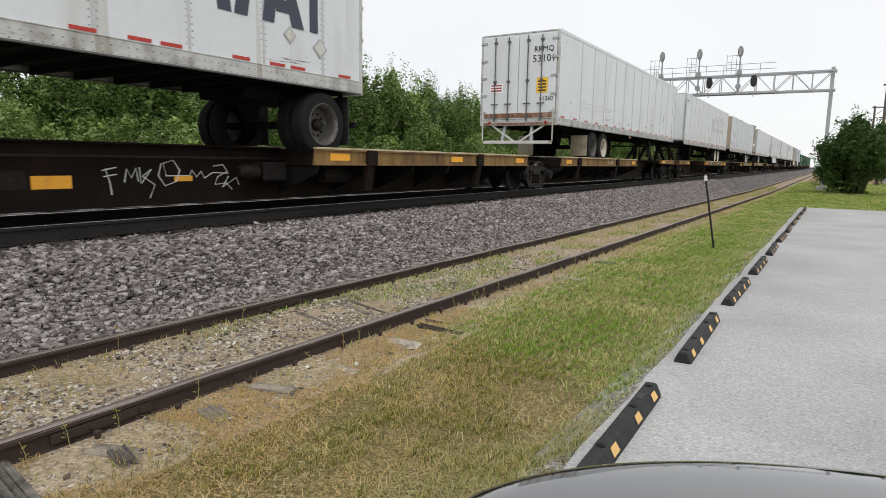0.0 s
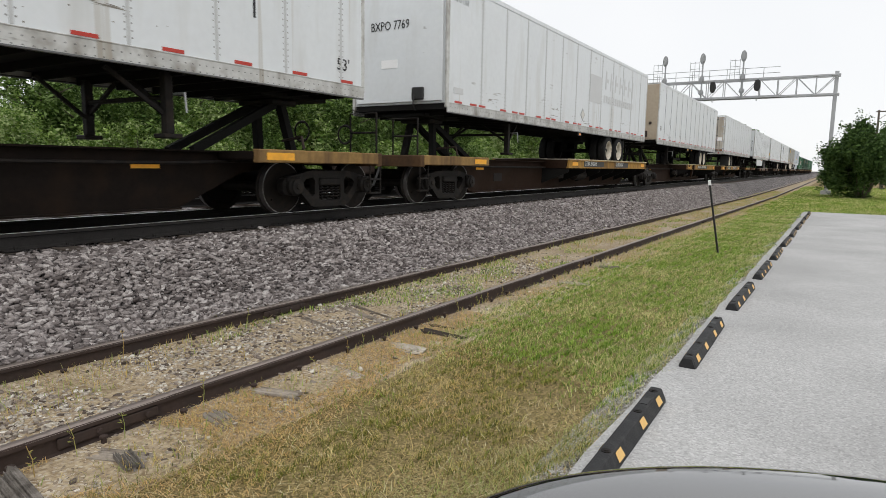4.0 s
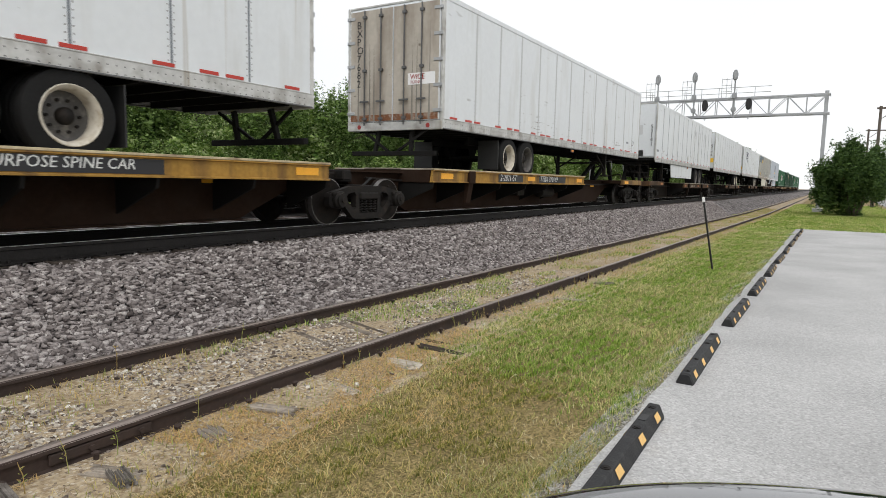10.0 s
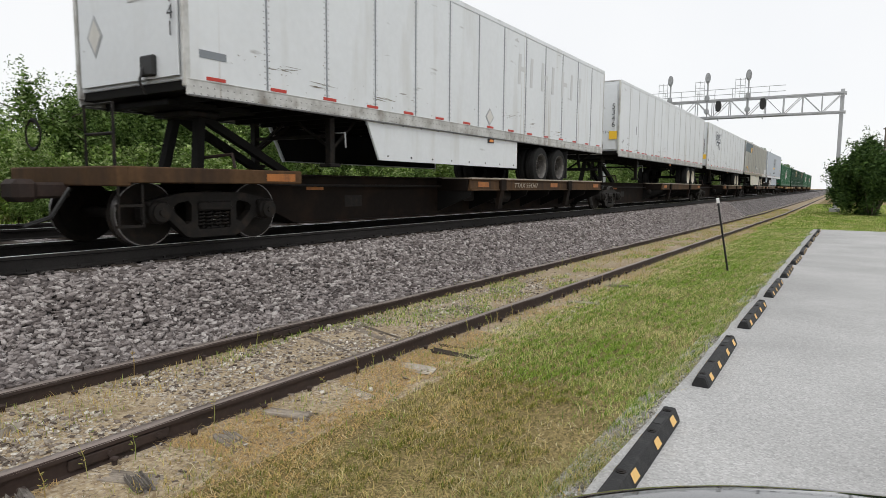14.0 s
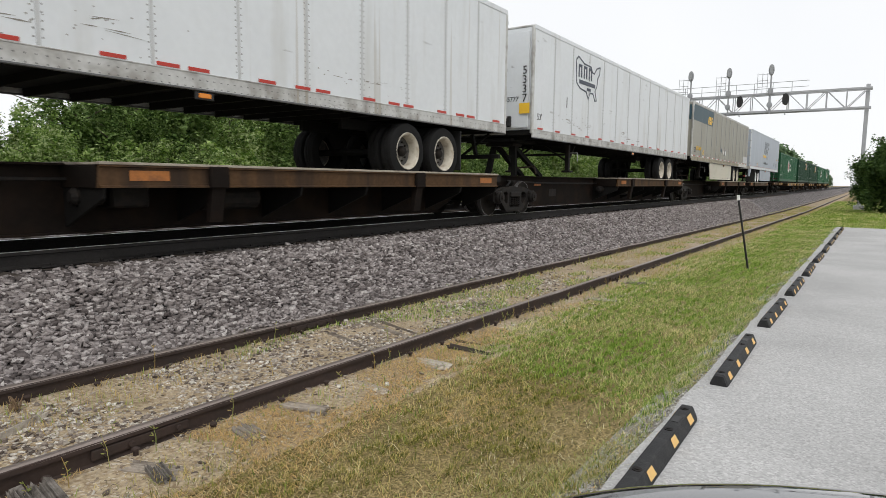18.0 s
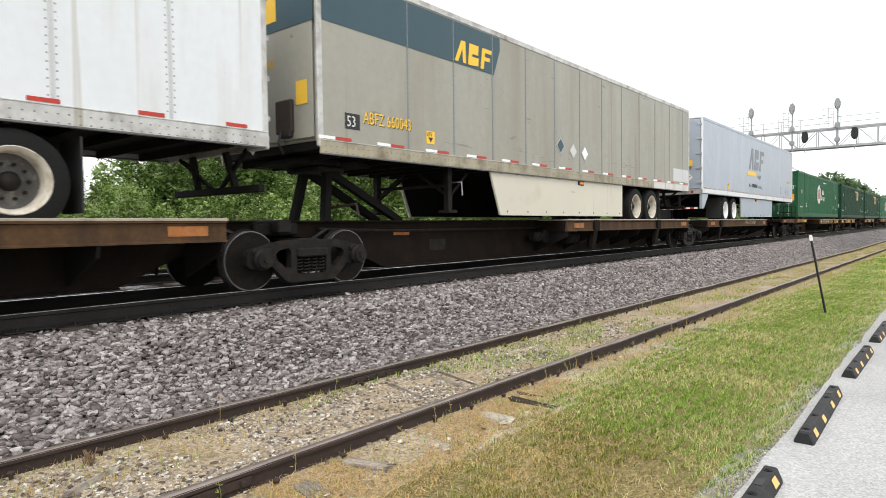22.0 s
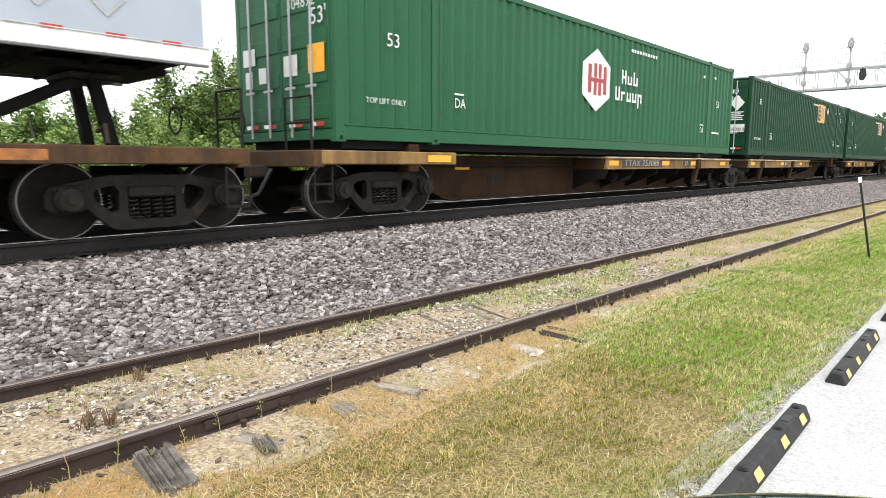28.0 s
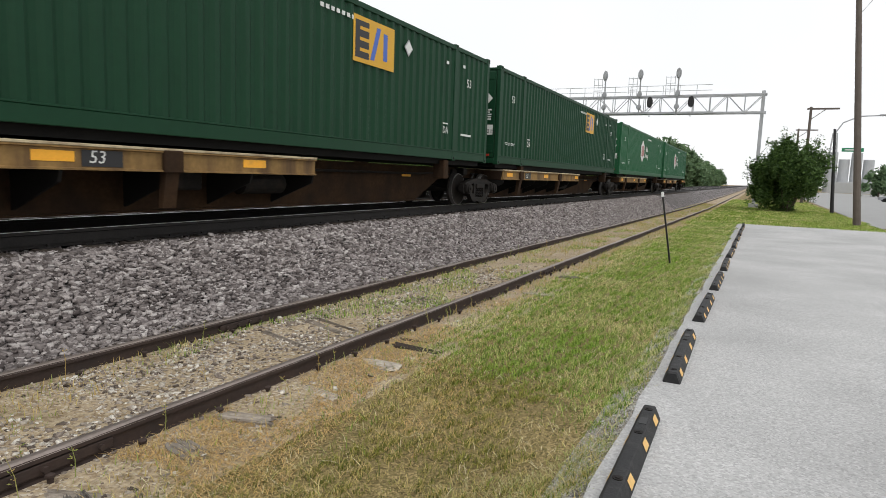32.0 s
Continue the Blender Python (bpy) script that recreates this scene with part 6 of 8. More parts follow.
    # reflective strips along the bottom of the side
    red = Geo().box(HALF + 0.0, HALF + 0.009, -0.15, 0.15, BOTTOM + 0.222, BOTTOM + 0.268).mesh("reflective_strip", M["red"])
    wht = Geo().box(HALF + 0.0, HALF + 0.009, -0.15, 0.15, BOTTOM + 0.222, BOTTOM + 0.268).mesh("reflective_strip", M["tape"])
    for k in range(steps if tape != "none" else 0):
        y = 0.45 + (L53 - 0.9) * k / (steps - 1)
        part("reflective_strip", red, None, ob, at=pose(0, y, 0))
        if tape == "both":
            part("reflective_strip", wht, None, ob, at=pose(0, y - 0.325, 0))
        elif tape == "double" and k % 2:
            part("reflective_strip", red, None, ob, at=pose(0, y - 0.42, 0))
    if paint != "silver":
        rng = random.Random(int(u * 10))
        g = Geo()
        for k in range(7):
            y, z = rng.uniform(0.6, L53 - 1.6), BOTTOM + rng.uniform(0.3, 0.62)
            for q in range(rng.randint(2, 6)):
                y0, z0, ln, th, dz = y + rng.uniform(-0.25, 0.25), z + rng.uniform(-0.05, 0.05), rng.uniform(0.08, 0.5), rng.uniform(0.003, 0.011), rng.uniform(-0.03, 0.03)
                g.prism("x", [(y0, z0), (y0 + ln * 0.5, z0 + dz * 0.5 - th), (y0 + ln, z0 + dz), (y0 + ln * 0.6, z0 + dz * 0.5 + th)], HALF - 0.002, HALF + 0.0025 + 0.0002 * q)
            for q in range(9):
                y0, z0, r = y + rng.gauss(0, 0.6), z + rng.gauss(0, 0.12), rng.uniform(0.006, 0.014)
                g.prism("x", [(y0 - r, z0), (y0, z0 - r), (y0 + r, z0), (y0, z0 + r * 0.8)], HALF - 0.002, HALF + 0.003)
        tagged(part("scrapes", g, M["door_grime"], ob, "dark scrapes and chips on the lower side"), kind="stuff")
    lampy = Y(8.0)
    part("marker_lamp", Geo().box(HALF - 0.03, HALF + 0.0, lampy - 0.14, lampy + 0.14, BOTTOM - 0.12, BOTTOM - 0.02, 0.008), M["plastic"], ob)
    part("lamp_lens", Geo().box(HALF - 0.0, HALF + 0.012, lampy - 0.09, lampy + 0.09, BOTTOM - 0.1, BOTTOM - 0.04, 0.006), M["amber"], ob, "amber side lamp")
    return ob


def side_patch(ob, name, y0, y1, z0, z1, material, dx=0.004, label=""):
    return part(name, Geo().box(HALF + dx - 0.003, HALF + dx + 0.003, y0, y1, z0, z1), M[material], ob, label)


def placard(ob, y, z, material="white_ink", r=0.21):
    """A diamond-shaped placard holder on the side."""
    back = part("placard", Geo().prism("x", [(y - r, z), (y, z - r), (y + r, z), (y, z + r)], HALF + 0.002, HALF + 0.012), M["galv"], ob)
    q = r * 0.78
    part("placard_face", Geo().prism("x", [(y - q, z), (y, z - q), (y + q, z), (y, z + q)], HALF + 0.012, HALF + 0.016), M[material], back)


def stencil(ob, shapes, y, z, h, material, dx=0.006, name="name_block"):
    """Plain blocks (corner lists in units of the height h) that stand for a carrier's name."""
    for k, sh in enumerate(shapes):
        d = dx + 0.0005 * (k % 3)
        part(name, Geo().prism("x", [(y + a * h, z + b * h) for a, b in sh], HALF + d - 0.003, HALF + d + 0.003), M[material], ob)


SLANT = [[(0, 0), (0.25, 0), (0.75, 1), (0.5, 1)], [(0.55, 1), (0.8, 1), (0.85, 0), (0.62, 0)], [(1.0, 0), (1.25, 0), (1.4, 1), (1.12, 1)], [(1.25, 0), (1.8, 0.05), (1.85, 0.42), (1.3, 0.42)], [(1.33, 0.55), (1.8, 0.55), (1.85, 1), (1.4, 1)],
         [(2.0, 0), (2.25, 0), (2.4, 1), (2.15, 1)], [(2.3, 0.8), (2.9, 0.8), (2.93, 1), (2.33, 1)], [(2.28, 0.42), (2.75, 0.42), (2.78, 0.6), (2.3, 0.6)]]


def build_trailers():
    a = trailer(-5.25, "white box trailer with large dark name and dirty bottom rail", False, axles=(0.95,), rims=("rim_dark",), flap=True, tape="double")
    stencil(a, [[(0, 0), (0.25, 0), (0.1, 1), (-0.15, 1)], [(0.3, 0), (0.55, 0), (0.75, 1), (0.45, 1)], [(0.85, 0), (1.1, 0), (1.25, 1), (1.0, 1)], [(1.15, 0.2), (1.5, 0.2), (1.5, 0.4), (1.15, 0.4)], [(1.5, 0), (1.78, 0), (1.4, 1), (1.2, 1)],
                [(1.92, 0), (2.12, 0), (2.12, 1), (1.92, 1)]], 13.15, 2.78, 0.9, "navy")
    placard(a, 14.45, 2.66, "dirty_white", 0.13)
    placard(a, 15.1, 2.56, "dirty_white", 0.16)
    words("53'", 0.2, M["black"], a, HALF + 0.004, 12.2, 2.75)

    b = trailer(20.07, "white box trailer with rusty rear doors and pale underride guard", True, axles=(3.48, 4.68), rims=("rim_dark", "rim"), flap="pale", bumper="pale", shift=0.39)
    words("RRMQ", 0.17, M["black"], b, 0.5, -0.045, TOP - 0.62, "y")
    words("53101", 0.22, M["black"], b, 0.46, -0.045, TOP - 0.92, "y")
    part("warning_decal", Geo().box(0.62, 0.98, -0.046, -0.04, BOTTOM + 0.95, BOTTOM + 1.4), M["yellow"], b, "yellow warning decal")
    for k in range(4):
        part("print_bar", Geo().box(0.67, 0.93, -0.049, -0.046, BOTTOM + 1.0 + 0.09 * k, BOTTOM + 1.04 + 0.09 * k), M["black"], b)
    part("warning_decal", Geo().box(-0.95, -0.5, -0.046, -0.04, BOTTOM + 1.0, BOTTOM + 1.28), M["tape"], b, "pale decal with red print")
    for k in range(3):
        part("print_bar", Geo().box(-0.92, -0.55, -0.049, -0.046, BOTTOM + 1.04 + 0.08 * k, BOTTOM + 1.08 + 0.08 * k), M["logo_red"], b)
    part("rust_band", Geo().box(-1.15, 1.15, -0.052, -0.045, BOTTOM + 0.22, BOTTOM + 0.36), M["rusty_stain"], b, "rusty scuffed lower door edge")
    part("rust_band", Geo().box(-1.2, 1.2, -0.045, -0.041, BOTTOM + 0.0, BOTTOM + 0.07), M["rusty_stain"], b, "rust along the rear sill")
    for x in (-1.2, 1.2):
        part("guard_strap", Geo().bar((x, -0.05, BOTTOM + 0.5), (x * 0.99, -0.06, BOTTOM - 0.5), 0.035, 0.03), M["dirty_white"], b)
    words("61360", 0.13, M["black"], b, 0.72, -0.045, BOTTOM + 0.72, "y")
    words("53'", 0.2, M["black"], b, HALF + 0.004, 15.45, BOTTOM + 0.42)
    side_patch(b, "slot", 13.72, 13.76, BOTTOM + 0.9, BOTTOM + 1.2, "black")
    for y0, y1, z in ((0.9, 5.9, 2.75), (0.9, 4.6, 2.62)):
        side_patch(b, "faint_line", y0 + 1.2, y1, z, z + 0.02, "ghost")

    c = trailer(39.0, "white box trailer with a faded carrier name on its side", False, axles=(3.6, 4.85), rims=("rim", "rim"), tape="double", deck=1.08, shift=-0.09)
    words("BXPO 7769", 0.2, M["black"], c, -0.75, -0.03, TOP - 0.95, "y", squeeze=0.8)
    words("BXPO 7769", 0.13, M["grey_ink"], c, HALF + 0.004, 0.15, TOP - 0.45, squeeze=0.8)
    stencil(c, [[(0.9 * k, 0), (0.9 * k + 0.2, 0), (0.9 * k + 0.25, 1), (0.9 * k + 0.05, 1)] for k in range(7)] + [[(0.9 * k + 0.2, 0.4), (0.9 * k + 0.6, 0.4), (0.9 * k + 0.6, 0.6), (0.9 * k + 0.2, 0.6)] for k in range(6)], 10.5, 3.55, 0.62, "ghost")
    stencil(c, [[(1.1 * k, 0), (1.1 * k + 0.75, 0), (1.1 * k + 0.75, 1), (1.1 * k, 1)] for k in range(14)], 10.4, 3.1, 0.24, "ghost")
    side_patch(c, "pale_panel", 8.95, 10.15, 3.0, 3.9, "ghost")
    placard(c, 8.32, 2.52, "dirty_white", 0.2)
    part("flat_plate", Geo().box(-0.45, 0.0, -0.03, -0.022, BOTTOM + 1.0, BOTTOM + 1.18), M["tape"], c)
    side_patch(c, "warning_label", 0.25, 0.65, BOTTOM + 0.42, BOTTOM + 0.55, "ghost")

    d = trailer(57.4, "white box trailer with a grimy tan nose", False, paint="white", axles=(3.75, 4.95), rims=("rim", "rim"), tape="double", seams="dark", deck=1.08, shift=-0.3)
    part("nose_skin", Geo().box(-HALF + 0.03, HALF - 0.03, -0.035, -0.026, BOTTOM + 0.2, TOP - 0.08), M["tan_grime"], d, "grimy tan nose panel")
    words("53'", 0.22, M["black"], d, HALF + 0.004, 0.4, BOTTOM + 0.62)
    side_patch(d, "slot", 2.3, 2.34, BOTTOM + 1.0, BOTTOM + 1.35, "black")
    part("connection_box", Geo().box(0.55, 0.85, -0.12, -0.03, BOTTOM + 0.32, BOTTOM + 0.6, 0.02), M["rusty"], d, "rusty brown connection box")
    part("fan_cap", Geo().cyl("y", (0.95, 0, BOTTOM + 0.95), 0.07, -0.06, -0.03, 12), M["rusty"], d)
    part("placard_frame", Geo().box(-1.1, -0.9, -0.05, -0.035, BOTTOM + 0.5, BOTTOM + 0.8, 0.01), M["rusty"], d)
    part("arrow_sign", Geo().box(HALF - 0.02, HALF + 0.004, 6.9, 7.35, BOTTOM - 0.16, BOTTOM + 0.02, 0.004), M["black"], d, "black sign with yellow arrow")
    part("arrow", Geo().prism("x", [(6.98, BOTTOM - 0.07), (7.12, BOTTOM + 0.0), (7.12, BOTTOM - 0.04), (7.28, BOTTOM - 0.04), (7.28, BOTTOM - 0.1), (7.12, BOTTOM - 0.1), (7.12, BOTTOM - 0.14)], HALF + 0.004, HALF + 0.008), M["yellow"], d)
    part("spare_rack", Geo().tube([(1.1, 4.3, BOTTOM), (1.1, 4.32, BOTTOM - 0.5), (1.1, 4.5, BOTTOM - 0.62), (1.1, 6.0, BOTTOM - 0.62), (1.1, 6.15, BOTTOM - 0.5), (1.1, 6.15, BOTTOM)], 0.04, 8), M["under"], d, "black bent steel rack")

    e = trailer(77.5, "white box trailer with weathered grey-brown rear doors", True, axles=(3.35, 4.5), rims=("rim", "rim_dark"), tape="double", deck=1.08, shift=-0.15)
    for s in (-1, 1):
        part("door_skin", Geo().box(s * 0.02, s * 1.2, -0.044, -0.036, BOTTOM + 0.2, TOP - 0.12), M["door_dirty"], e, "brown-stained white rear door sheet")
        for x in (0.5, 0.62, 0.95):
            part("grime_streak", Geo().prism("y", [(s * x, BOTTOM + 0.2), (s * (x + 0.05), BOTTOM + 0.2), (s * (x + 0.03), BOTTOM + 1.3 + x), (s * (x + 0.015), BOTTOM + 1.1)], -0.0475 - 0.001 * x, -0.044), M["door_grime"], e)
        part("grime_band", Geo().box(s * 0.02, s * 1.2, -0.0465, -0.044, BOTTOM + 0.2, BOTTOM + 0.34), M["rusty_stain"], e, "rusty lower door edge")
    words("BXPO7682", 0.17, M["black"], e, -1.02, -0.05, TOP - 0.5, "y", upright=True)
    part("wide_sign", Geo().box(0.42, 1.12, -0.05, -0.044, BOTTOM + 0.95, BOTTOM + 1.2), M["tape"], e, "white warning sign")
    words("WIDE", 0.12, M["logo_red"], e, 0.48, -0.054, BOTTOM + 1.06, "y", squeeze=0.9)
    words("TURNS", 0.07, M["logo_red"], e, 0.48, -0.054, BOTTOM + 0.97, "y", squeeze=0.9)
    words("53'", 0.2, M["black"], e, HALF + 0.004, 15.0, BOTTOM + 0.5)
    side_patch(e, "small_plate", 14.2, 14.5, BOTTOM + 0.55, BOTTOM + 0.62, "grey_ink")

    f = trailer(96.85, "white box trailer with a white side skirt and black numbers", False, axles=(3.75, 5.05), rims=("rim_dark", "rim_dark"), skirt=(6.55, 12.55, 1.27), skirt_mat="white", seams="dark", gear=3.0, shift=-0.255)
    words("RRMQ", 0.13, M["black"], f, -0.45, -0.03, BOTTOM + 1.5, "y")
    words("53141", 0.19, M["black"], f, 1.02, -0.06, TOP - 1.2, "y", upright=True)
    part("pale_patch", Geo().box(0.1, 0.65, -0.03, -0.022, BOTTOM + 1.3, BOTTOM + 1.75), M["ghost"], f)
    placard(f, 8.04, 2.43, "dirty_white", 0.2)
    stencil(f, [[(0.95 * k, 0), (0.95 * k + 0.2, 0), (0.95 * k + 0.25, 1), (0.95 * k + 0.05, 1)] for k in range(7)] + [[(0.95 * k + 0.2, 0.45), (0.95 * k + 0.6, 0.45), (0.95 * k + 0.6, 0.6), (0.95 * k + 0.2, 0.6)] for k in range(0, 6, 2)], 9.5, 3.4, 0.75, "ghost")
    part("nose_placard", Geo().prism("y", [(-0.95, BOTTOM + 0.95), (-0.75, BOTTOM + 0.65), (-0.55, BOTTOM + 0.95), (-0.75, BOTTOM + 1.25)], -0.03, -0.022), M["galv"], f)
    part("nose_placard_face", Geo().prism("y", [(-0.9, BOTTOM + 0.95), (-0.75, BOTTOM + 0.72), (-0.6, BOTTOM + 0.95), (-0.75, BOTTOM + 1.18)], -0.034, -0.03), M["dirty_white"], f)
    side_patch(f, "maker_badge", 0.2, 0.62, BOTTOM + 0.5, BOTTOM + 0.6, "grey_ink")

    g = trailer(114.85, "white box trailer with black numbers and yellow label on its nose", False, axles=(2.5, 3.7), rims=("rim", "rim"), tape="double", shift=-0.3)
    words("5346", 0.2, M["black"], g, 1.02, -0.06, TOP - 1.05, "y", upright=True)
    words("RRMQ", 0.2, M["black"], g, -0.2, -0.03, TOP - 1.5, "y")
    part("yellow_label", Geo().box(0.95, 1.24, -0.063, -0.056, BOTTOM + 0.62, BOTTOM + 0.92), M["yellow"], g, "yellow label")
    words("61312", 0.1, M["black"], g, 0.62, -0.03, BOTTOM + 0.85, "y")
    side_patch(g, "slot", 2.2, 2.24, BOTTOM + 0.92, BOTTOM + 1.25, "black")
    words("53'", 0.14, M["black"], g, HALF + 0.004, 0.35, BOTTOM + 0.5)

    h = trailer(132.4, "white box trailer with a large outlined emblem on its side", False, axles=(2.9, 4.1), rims=("rim", "rim"), gear=3.1, shift=-0.325)
    words("5337", 0.21, M["black"], h, 1.02, -0.06, TOP - 1.2, "y", upright=True)
    words("RRMQ", 0.15, M["black"], h, -0.2, -0.03, TOP - 1.0, "y")
    part("yellow_label", Geo().box(0.95, 1.24, -0.063, -0.056, BOTTOM + 0.6, BOTTOM + 0.86), M["yellow"], h, "yellow label")
    words("65777", 0.12, M["black"], h, 0.5, -0.03, BOTTOM + 0.92, "y")
    words("53'", 0.17, M["black"], h, HALF + 0.004, 0.26, BOTTOM + 0.46)
    side_patch(h, "slot", 2.1, 2.14, BOTTOM + 0.95, BOTTOM + 1.23, "black")
    outline = [(2.7, 4.31), (2.85, 4.42), (3.3, 4.28), (3.85, 4.26), (3.95, 4.12), (4.1, 4.1), (4.3, 4.28), (4.58, 4.36), (4.55, 4.15), (4.4, 4.0), (4.35, 3.75), (4.2, 3.6), (4.35, 3.33), (4.22, 3.3), (4.05, 3.5), (3.8, 3.5), (3.68, 3.3), (3.5, 3.5), (3.0, 3.55), (2.75, 3.68)]
    o = Geo()
    for p, q in zip(outline, outline[1:] + outline[:1]):
        o.bar((HALF + 0.006, *p), (HALF + 0.006, *q), 0.006, 0.04)
    part("emblem_outline", o, M["navy"], h)
    for k in range(3):
        stencil(h, [[(0, 0), (0.22, 0), (0.22, 1), (0, 1)], [(0.22, 0.78), (0.72, 0.78), (0.72, 1), (0.22, 1)], [(0.5, 0), (0.75, 0), (0.72, 0.78), (0.5, 0.78)]], 2.88 + 0.39 * k, 3.86, 0.36, "navy")
    side_patch(h, "name_bar", 2.95, 4.2, 3.68, 3.79, "navy", 0.006)
    side_patch(h, "name_bar", 3.55, 3.85, 3.54, 3.62, "navy", 0.006)

    i = trailer(149.45, "dull grey box trailer with a dark band and cream side skirt", False, paint="grey_trailer", axles=(3.35, 4.55), rims=("rim", "rim"),
                skirt=(5.5, 11.85, 1.08), skirt_mat="cream", seams="dense", tape="both", gear=3.35, steps=14, shift=0.3)
    band = part("band", Geo().prism("x", [(0.06, TOP - 0.85), (4.4, TOP - 0.88), (4.62, TOP - 0.36), (4.62, TOP - 0.12), (0.06, TOP - 0.12)], HALF + 0.001, HALF + 0.007), M["slate"], i, "slate blue band")
    stencil(i, SLANT, 3.15, 3.9, 0.4, "yellow", 0.012)
    part("nose_band", Geo().box(-HALF + 0.1, HALF - 0.08, -0.03, -0.022, TOP - 0.85, TOP - 0.15), M["slate"], i)
    for k in range(3):
        part("nose_mark", Geo().box(-0.75 + 0.4 * k, -0.45 + 0.4 * k, -0.036, -0.03, TOP - 0.7, TOP - 0.32), M["yellow"], i)
    words("ABFZ 660043", 0.2, M["black"], i, HALF + 0.003, 0.865, 2.47, squeeze=0.72)
    words("ABFZ 660043", 0.2, M["yellow"], i, HALF + 0.006, 0.85, 2.48, squeeze=0.72)
    words("ABFZ 660043", 0.17, M["yellow_ink"], i, -0.7, -0.03, TOP - 1.4, "y", squeeze=0.75)
    part("number_block", Geo().box(HALF + 0.001, HALF + 0.006, 0.48, 0.78, 2.36, 2.6), M["black"], i)
    words("53", 0.17, M["white_ink"], i, HALF + 0.009, 0.51, 2.4, squeeze=0.8)
    side_patch(i, "lift_decal", 2.34, 2.56, 2.31, 2.53, "yellow", 0.004, "yellow lift decal")
    words("LIFT", 0.075, M["black"], i, HALF + 0.009, 2.35, 2.44, squeeze=0.8)
    part("arrow", Geo().prism("x", [(2.39, 2.42), (2.51, 2.42), (2.45, 2.34)], HALF + 0.007, HALF + 0.011), M["black"], i)
    placard(i, 7.09, 2.71, "slate", 0.2)
    placard(i, 7.71, 2.63, "dirty_white", 0.2)
    placard(i, 8.31, 2.62, "tape", 0.2)
    part("nose_box", Geo().box(0.35, 0.75, -0.09, -0.02, BOTTOM + 0.35, BOTTOM + 0.85, 0.02), M["rusty"], i, "rusty connection box")
    part("yellow_label", Geo().box(0.8, 1.05, -0.03, -0.022, BOTTOM + 0.75, BOTTOM + 1.1), M["yellow"], i, "worn yellow label")
    for x, z in ((-0.85, 0.6), (-0.35, 0.95), (-0.35, 0.4)):
        part("nose_placard", Geo().prism("y", [(x - 0.3, BOTTOM + z), (x, BOTTOM + z - 0.3), (x + 0.3, BOTTOM + z), (x, BOTTOM + z + 0.3)], -0.03 - 0.004 * (z > 0.5), -0.022), M["ghost"], i)
    side_patch(i, "patched_panel", 14.6, 16.05, BOTTOM + 0.3, BOTTOM + 0.72, "ghost", 0.004, "replaced paler panel")
    side_patch(i, "repair_sheet", 12.9, 16.05, BOTTOM - 0.0, BOTTOM + 0.2, "dirty_white", 0.016, "pale repair sheet on the rail")

    j = trailer(167.1, "pale silver smooth-sided trailer with grey and yellow name", True, paint="silver", axles=(3.04, 4.28), rims=("rim_white", "rim_white"), skirt=(5.35, 11.4, 1.12), skirt_mat="silver", seams="none", tape="none", gear=4.2, flap=True, post_mat="white", steps=1)
    stencil(j, SLANT, 6.6, 3.24, 0.96, "grey_ink")
    side_patch(j, "underline", 6.36, 7.95, 2.97, 3.16, "yellow", 0.004, "yellow underline")
    words("Freight", 0.21, M["grey_ink"], j, HALF + 0.004, 8.03, 2.9, squeeze=0.95)
    words("An", 0.16, M["black"], j, HALF + 0.004, 6.66, 2.46)
    stencil(j, [[(k * 0.95, 0), (k * 0.95 + 0.6, 0), (k * 0.95 + 0.8, 1), (k * 0.95 + 0.2, 1)] for k in range(7)], 7.12, 2.46, 0.15, "black")
    words("Company", 0.16, M["grey_ink"], j, HALF + 0.004, 8.2, 2.46)
    for k in range(27):
        side_patch(j, "reflective_strip", 0.2 + 0.593 * k, 0.4 + 0.593 * k, 2.13, 2.18, "red", 0.009)
    side_patch(j, "white_rail", 0.0, L53, BOTTOM + 0.02, BOTTOM + 0.18, "white", 0.014, "white lower rail")
    side_patch(j, "lift_decal", 3.22, 3.46, 2.25, 2.45, "yellow", 0.004, "yellow lift decal")
    words("LIFT", 0.075, M["black"], j, HALF + 0.009, 3.24, 2.37, squeeze=0.8)
    for y in (13.16, 14.42, 15.05):
        placard(j, y, 2.53, "silver", 0.2)
    words("ABFZ 660712", 0.13, M["yellow_ink"], j, HALF + 0.004, 14.7, 2.95, squeeze=0.75)
    part("number_band", Geo().box(-0.35, 0.98, -0.115, -0.108, BOTTOM + 1.0, BOTTOM + 1.22), M["yellow"], j, "yellow number band")
    words("ABFZ 660712", 0.17, M["black"], j, -0.28, -0.12, BOTTOM + 1.03, "y", squeeze=0.75)
    for x in (-0.95, 0.15):
        for k in range(3):
            part("name_block", Geo().box(x + 0.25 * k, x + 0.19 + 0.25 * k, -0.046, -0.038, TOP - 0.85, TOP - 0.6), M["navy"], j)
        part("name_bar", Geo().box(x - 0.05, x + 0.35, -0.046, -0.038, TOP - 0.98, TOP - 0.91), M["yellow"], j)
    for x in (-0.85, 0.75):
        part("door_placard", Geo().prism("y", [(x - 0.22, BOTTOM + 0.6), (x, BOTTOM + 0.38), (x + 0.22, BOTTOM + 0.6), (x, BOTTOM + 0.82)], -0.05, -0.04), M["tape"], j)
    for s in (-1, 1):
        part("corner_cap", Geo().prism("x", [(0.0, BOTTOM), (0.75, BOTTOM), (0.18, BOTTOM - 0.55), (0.0, BOTTOM - 0.55)], s * (HALF - 0.1), s * (HALF + 0.0)), M["silver"], j)
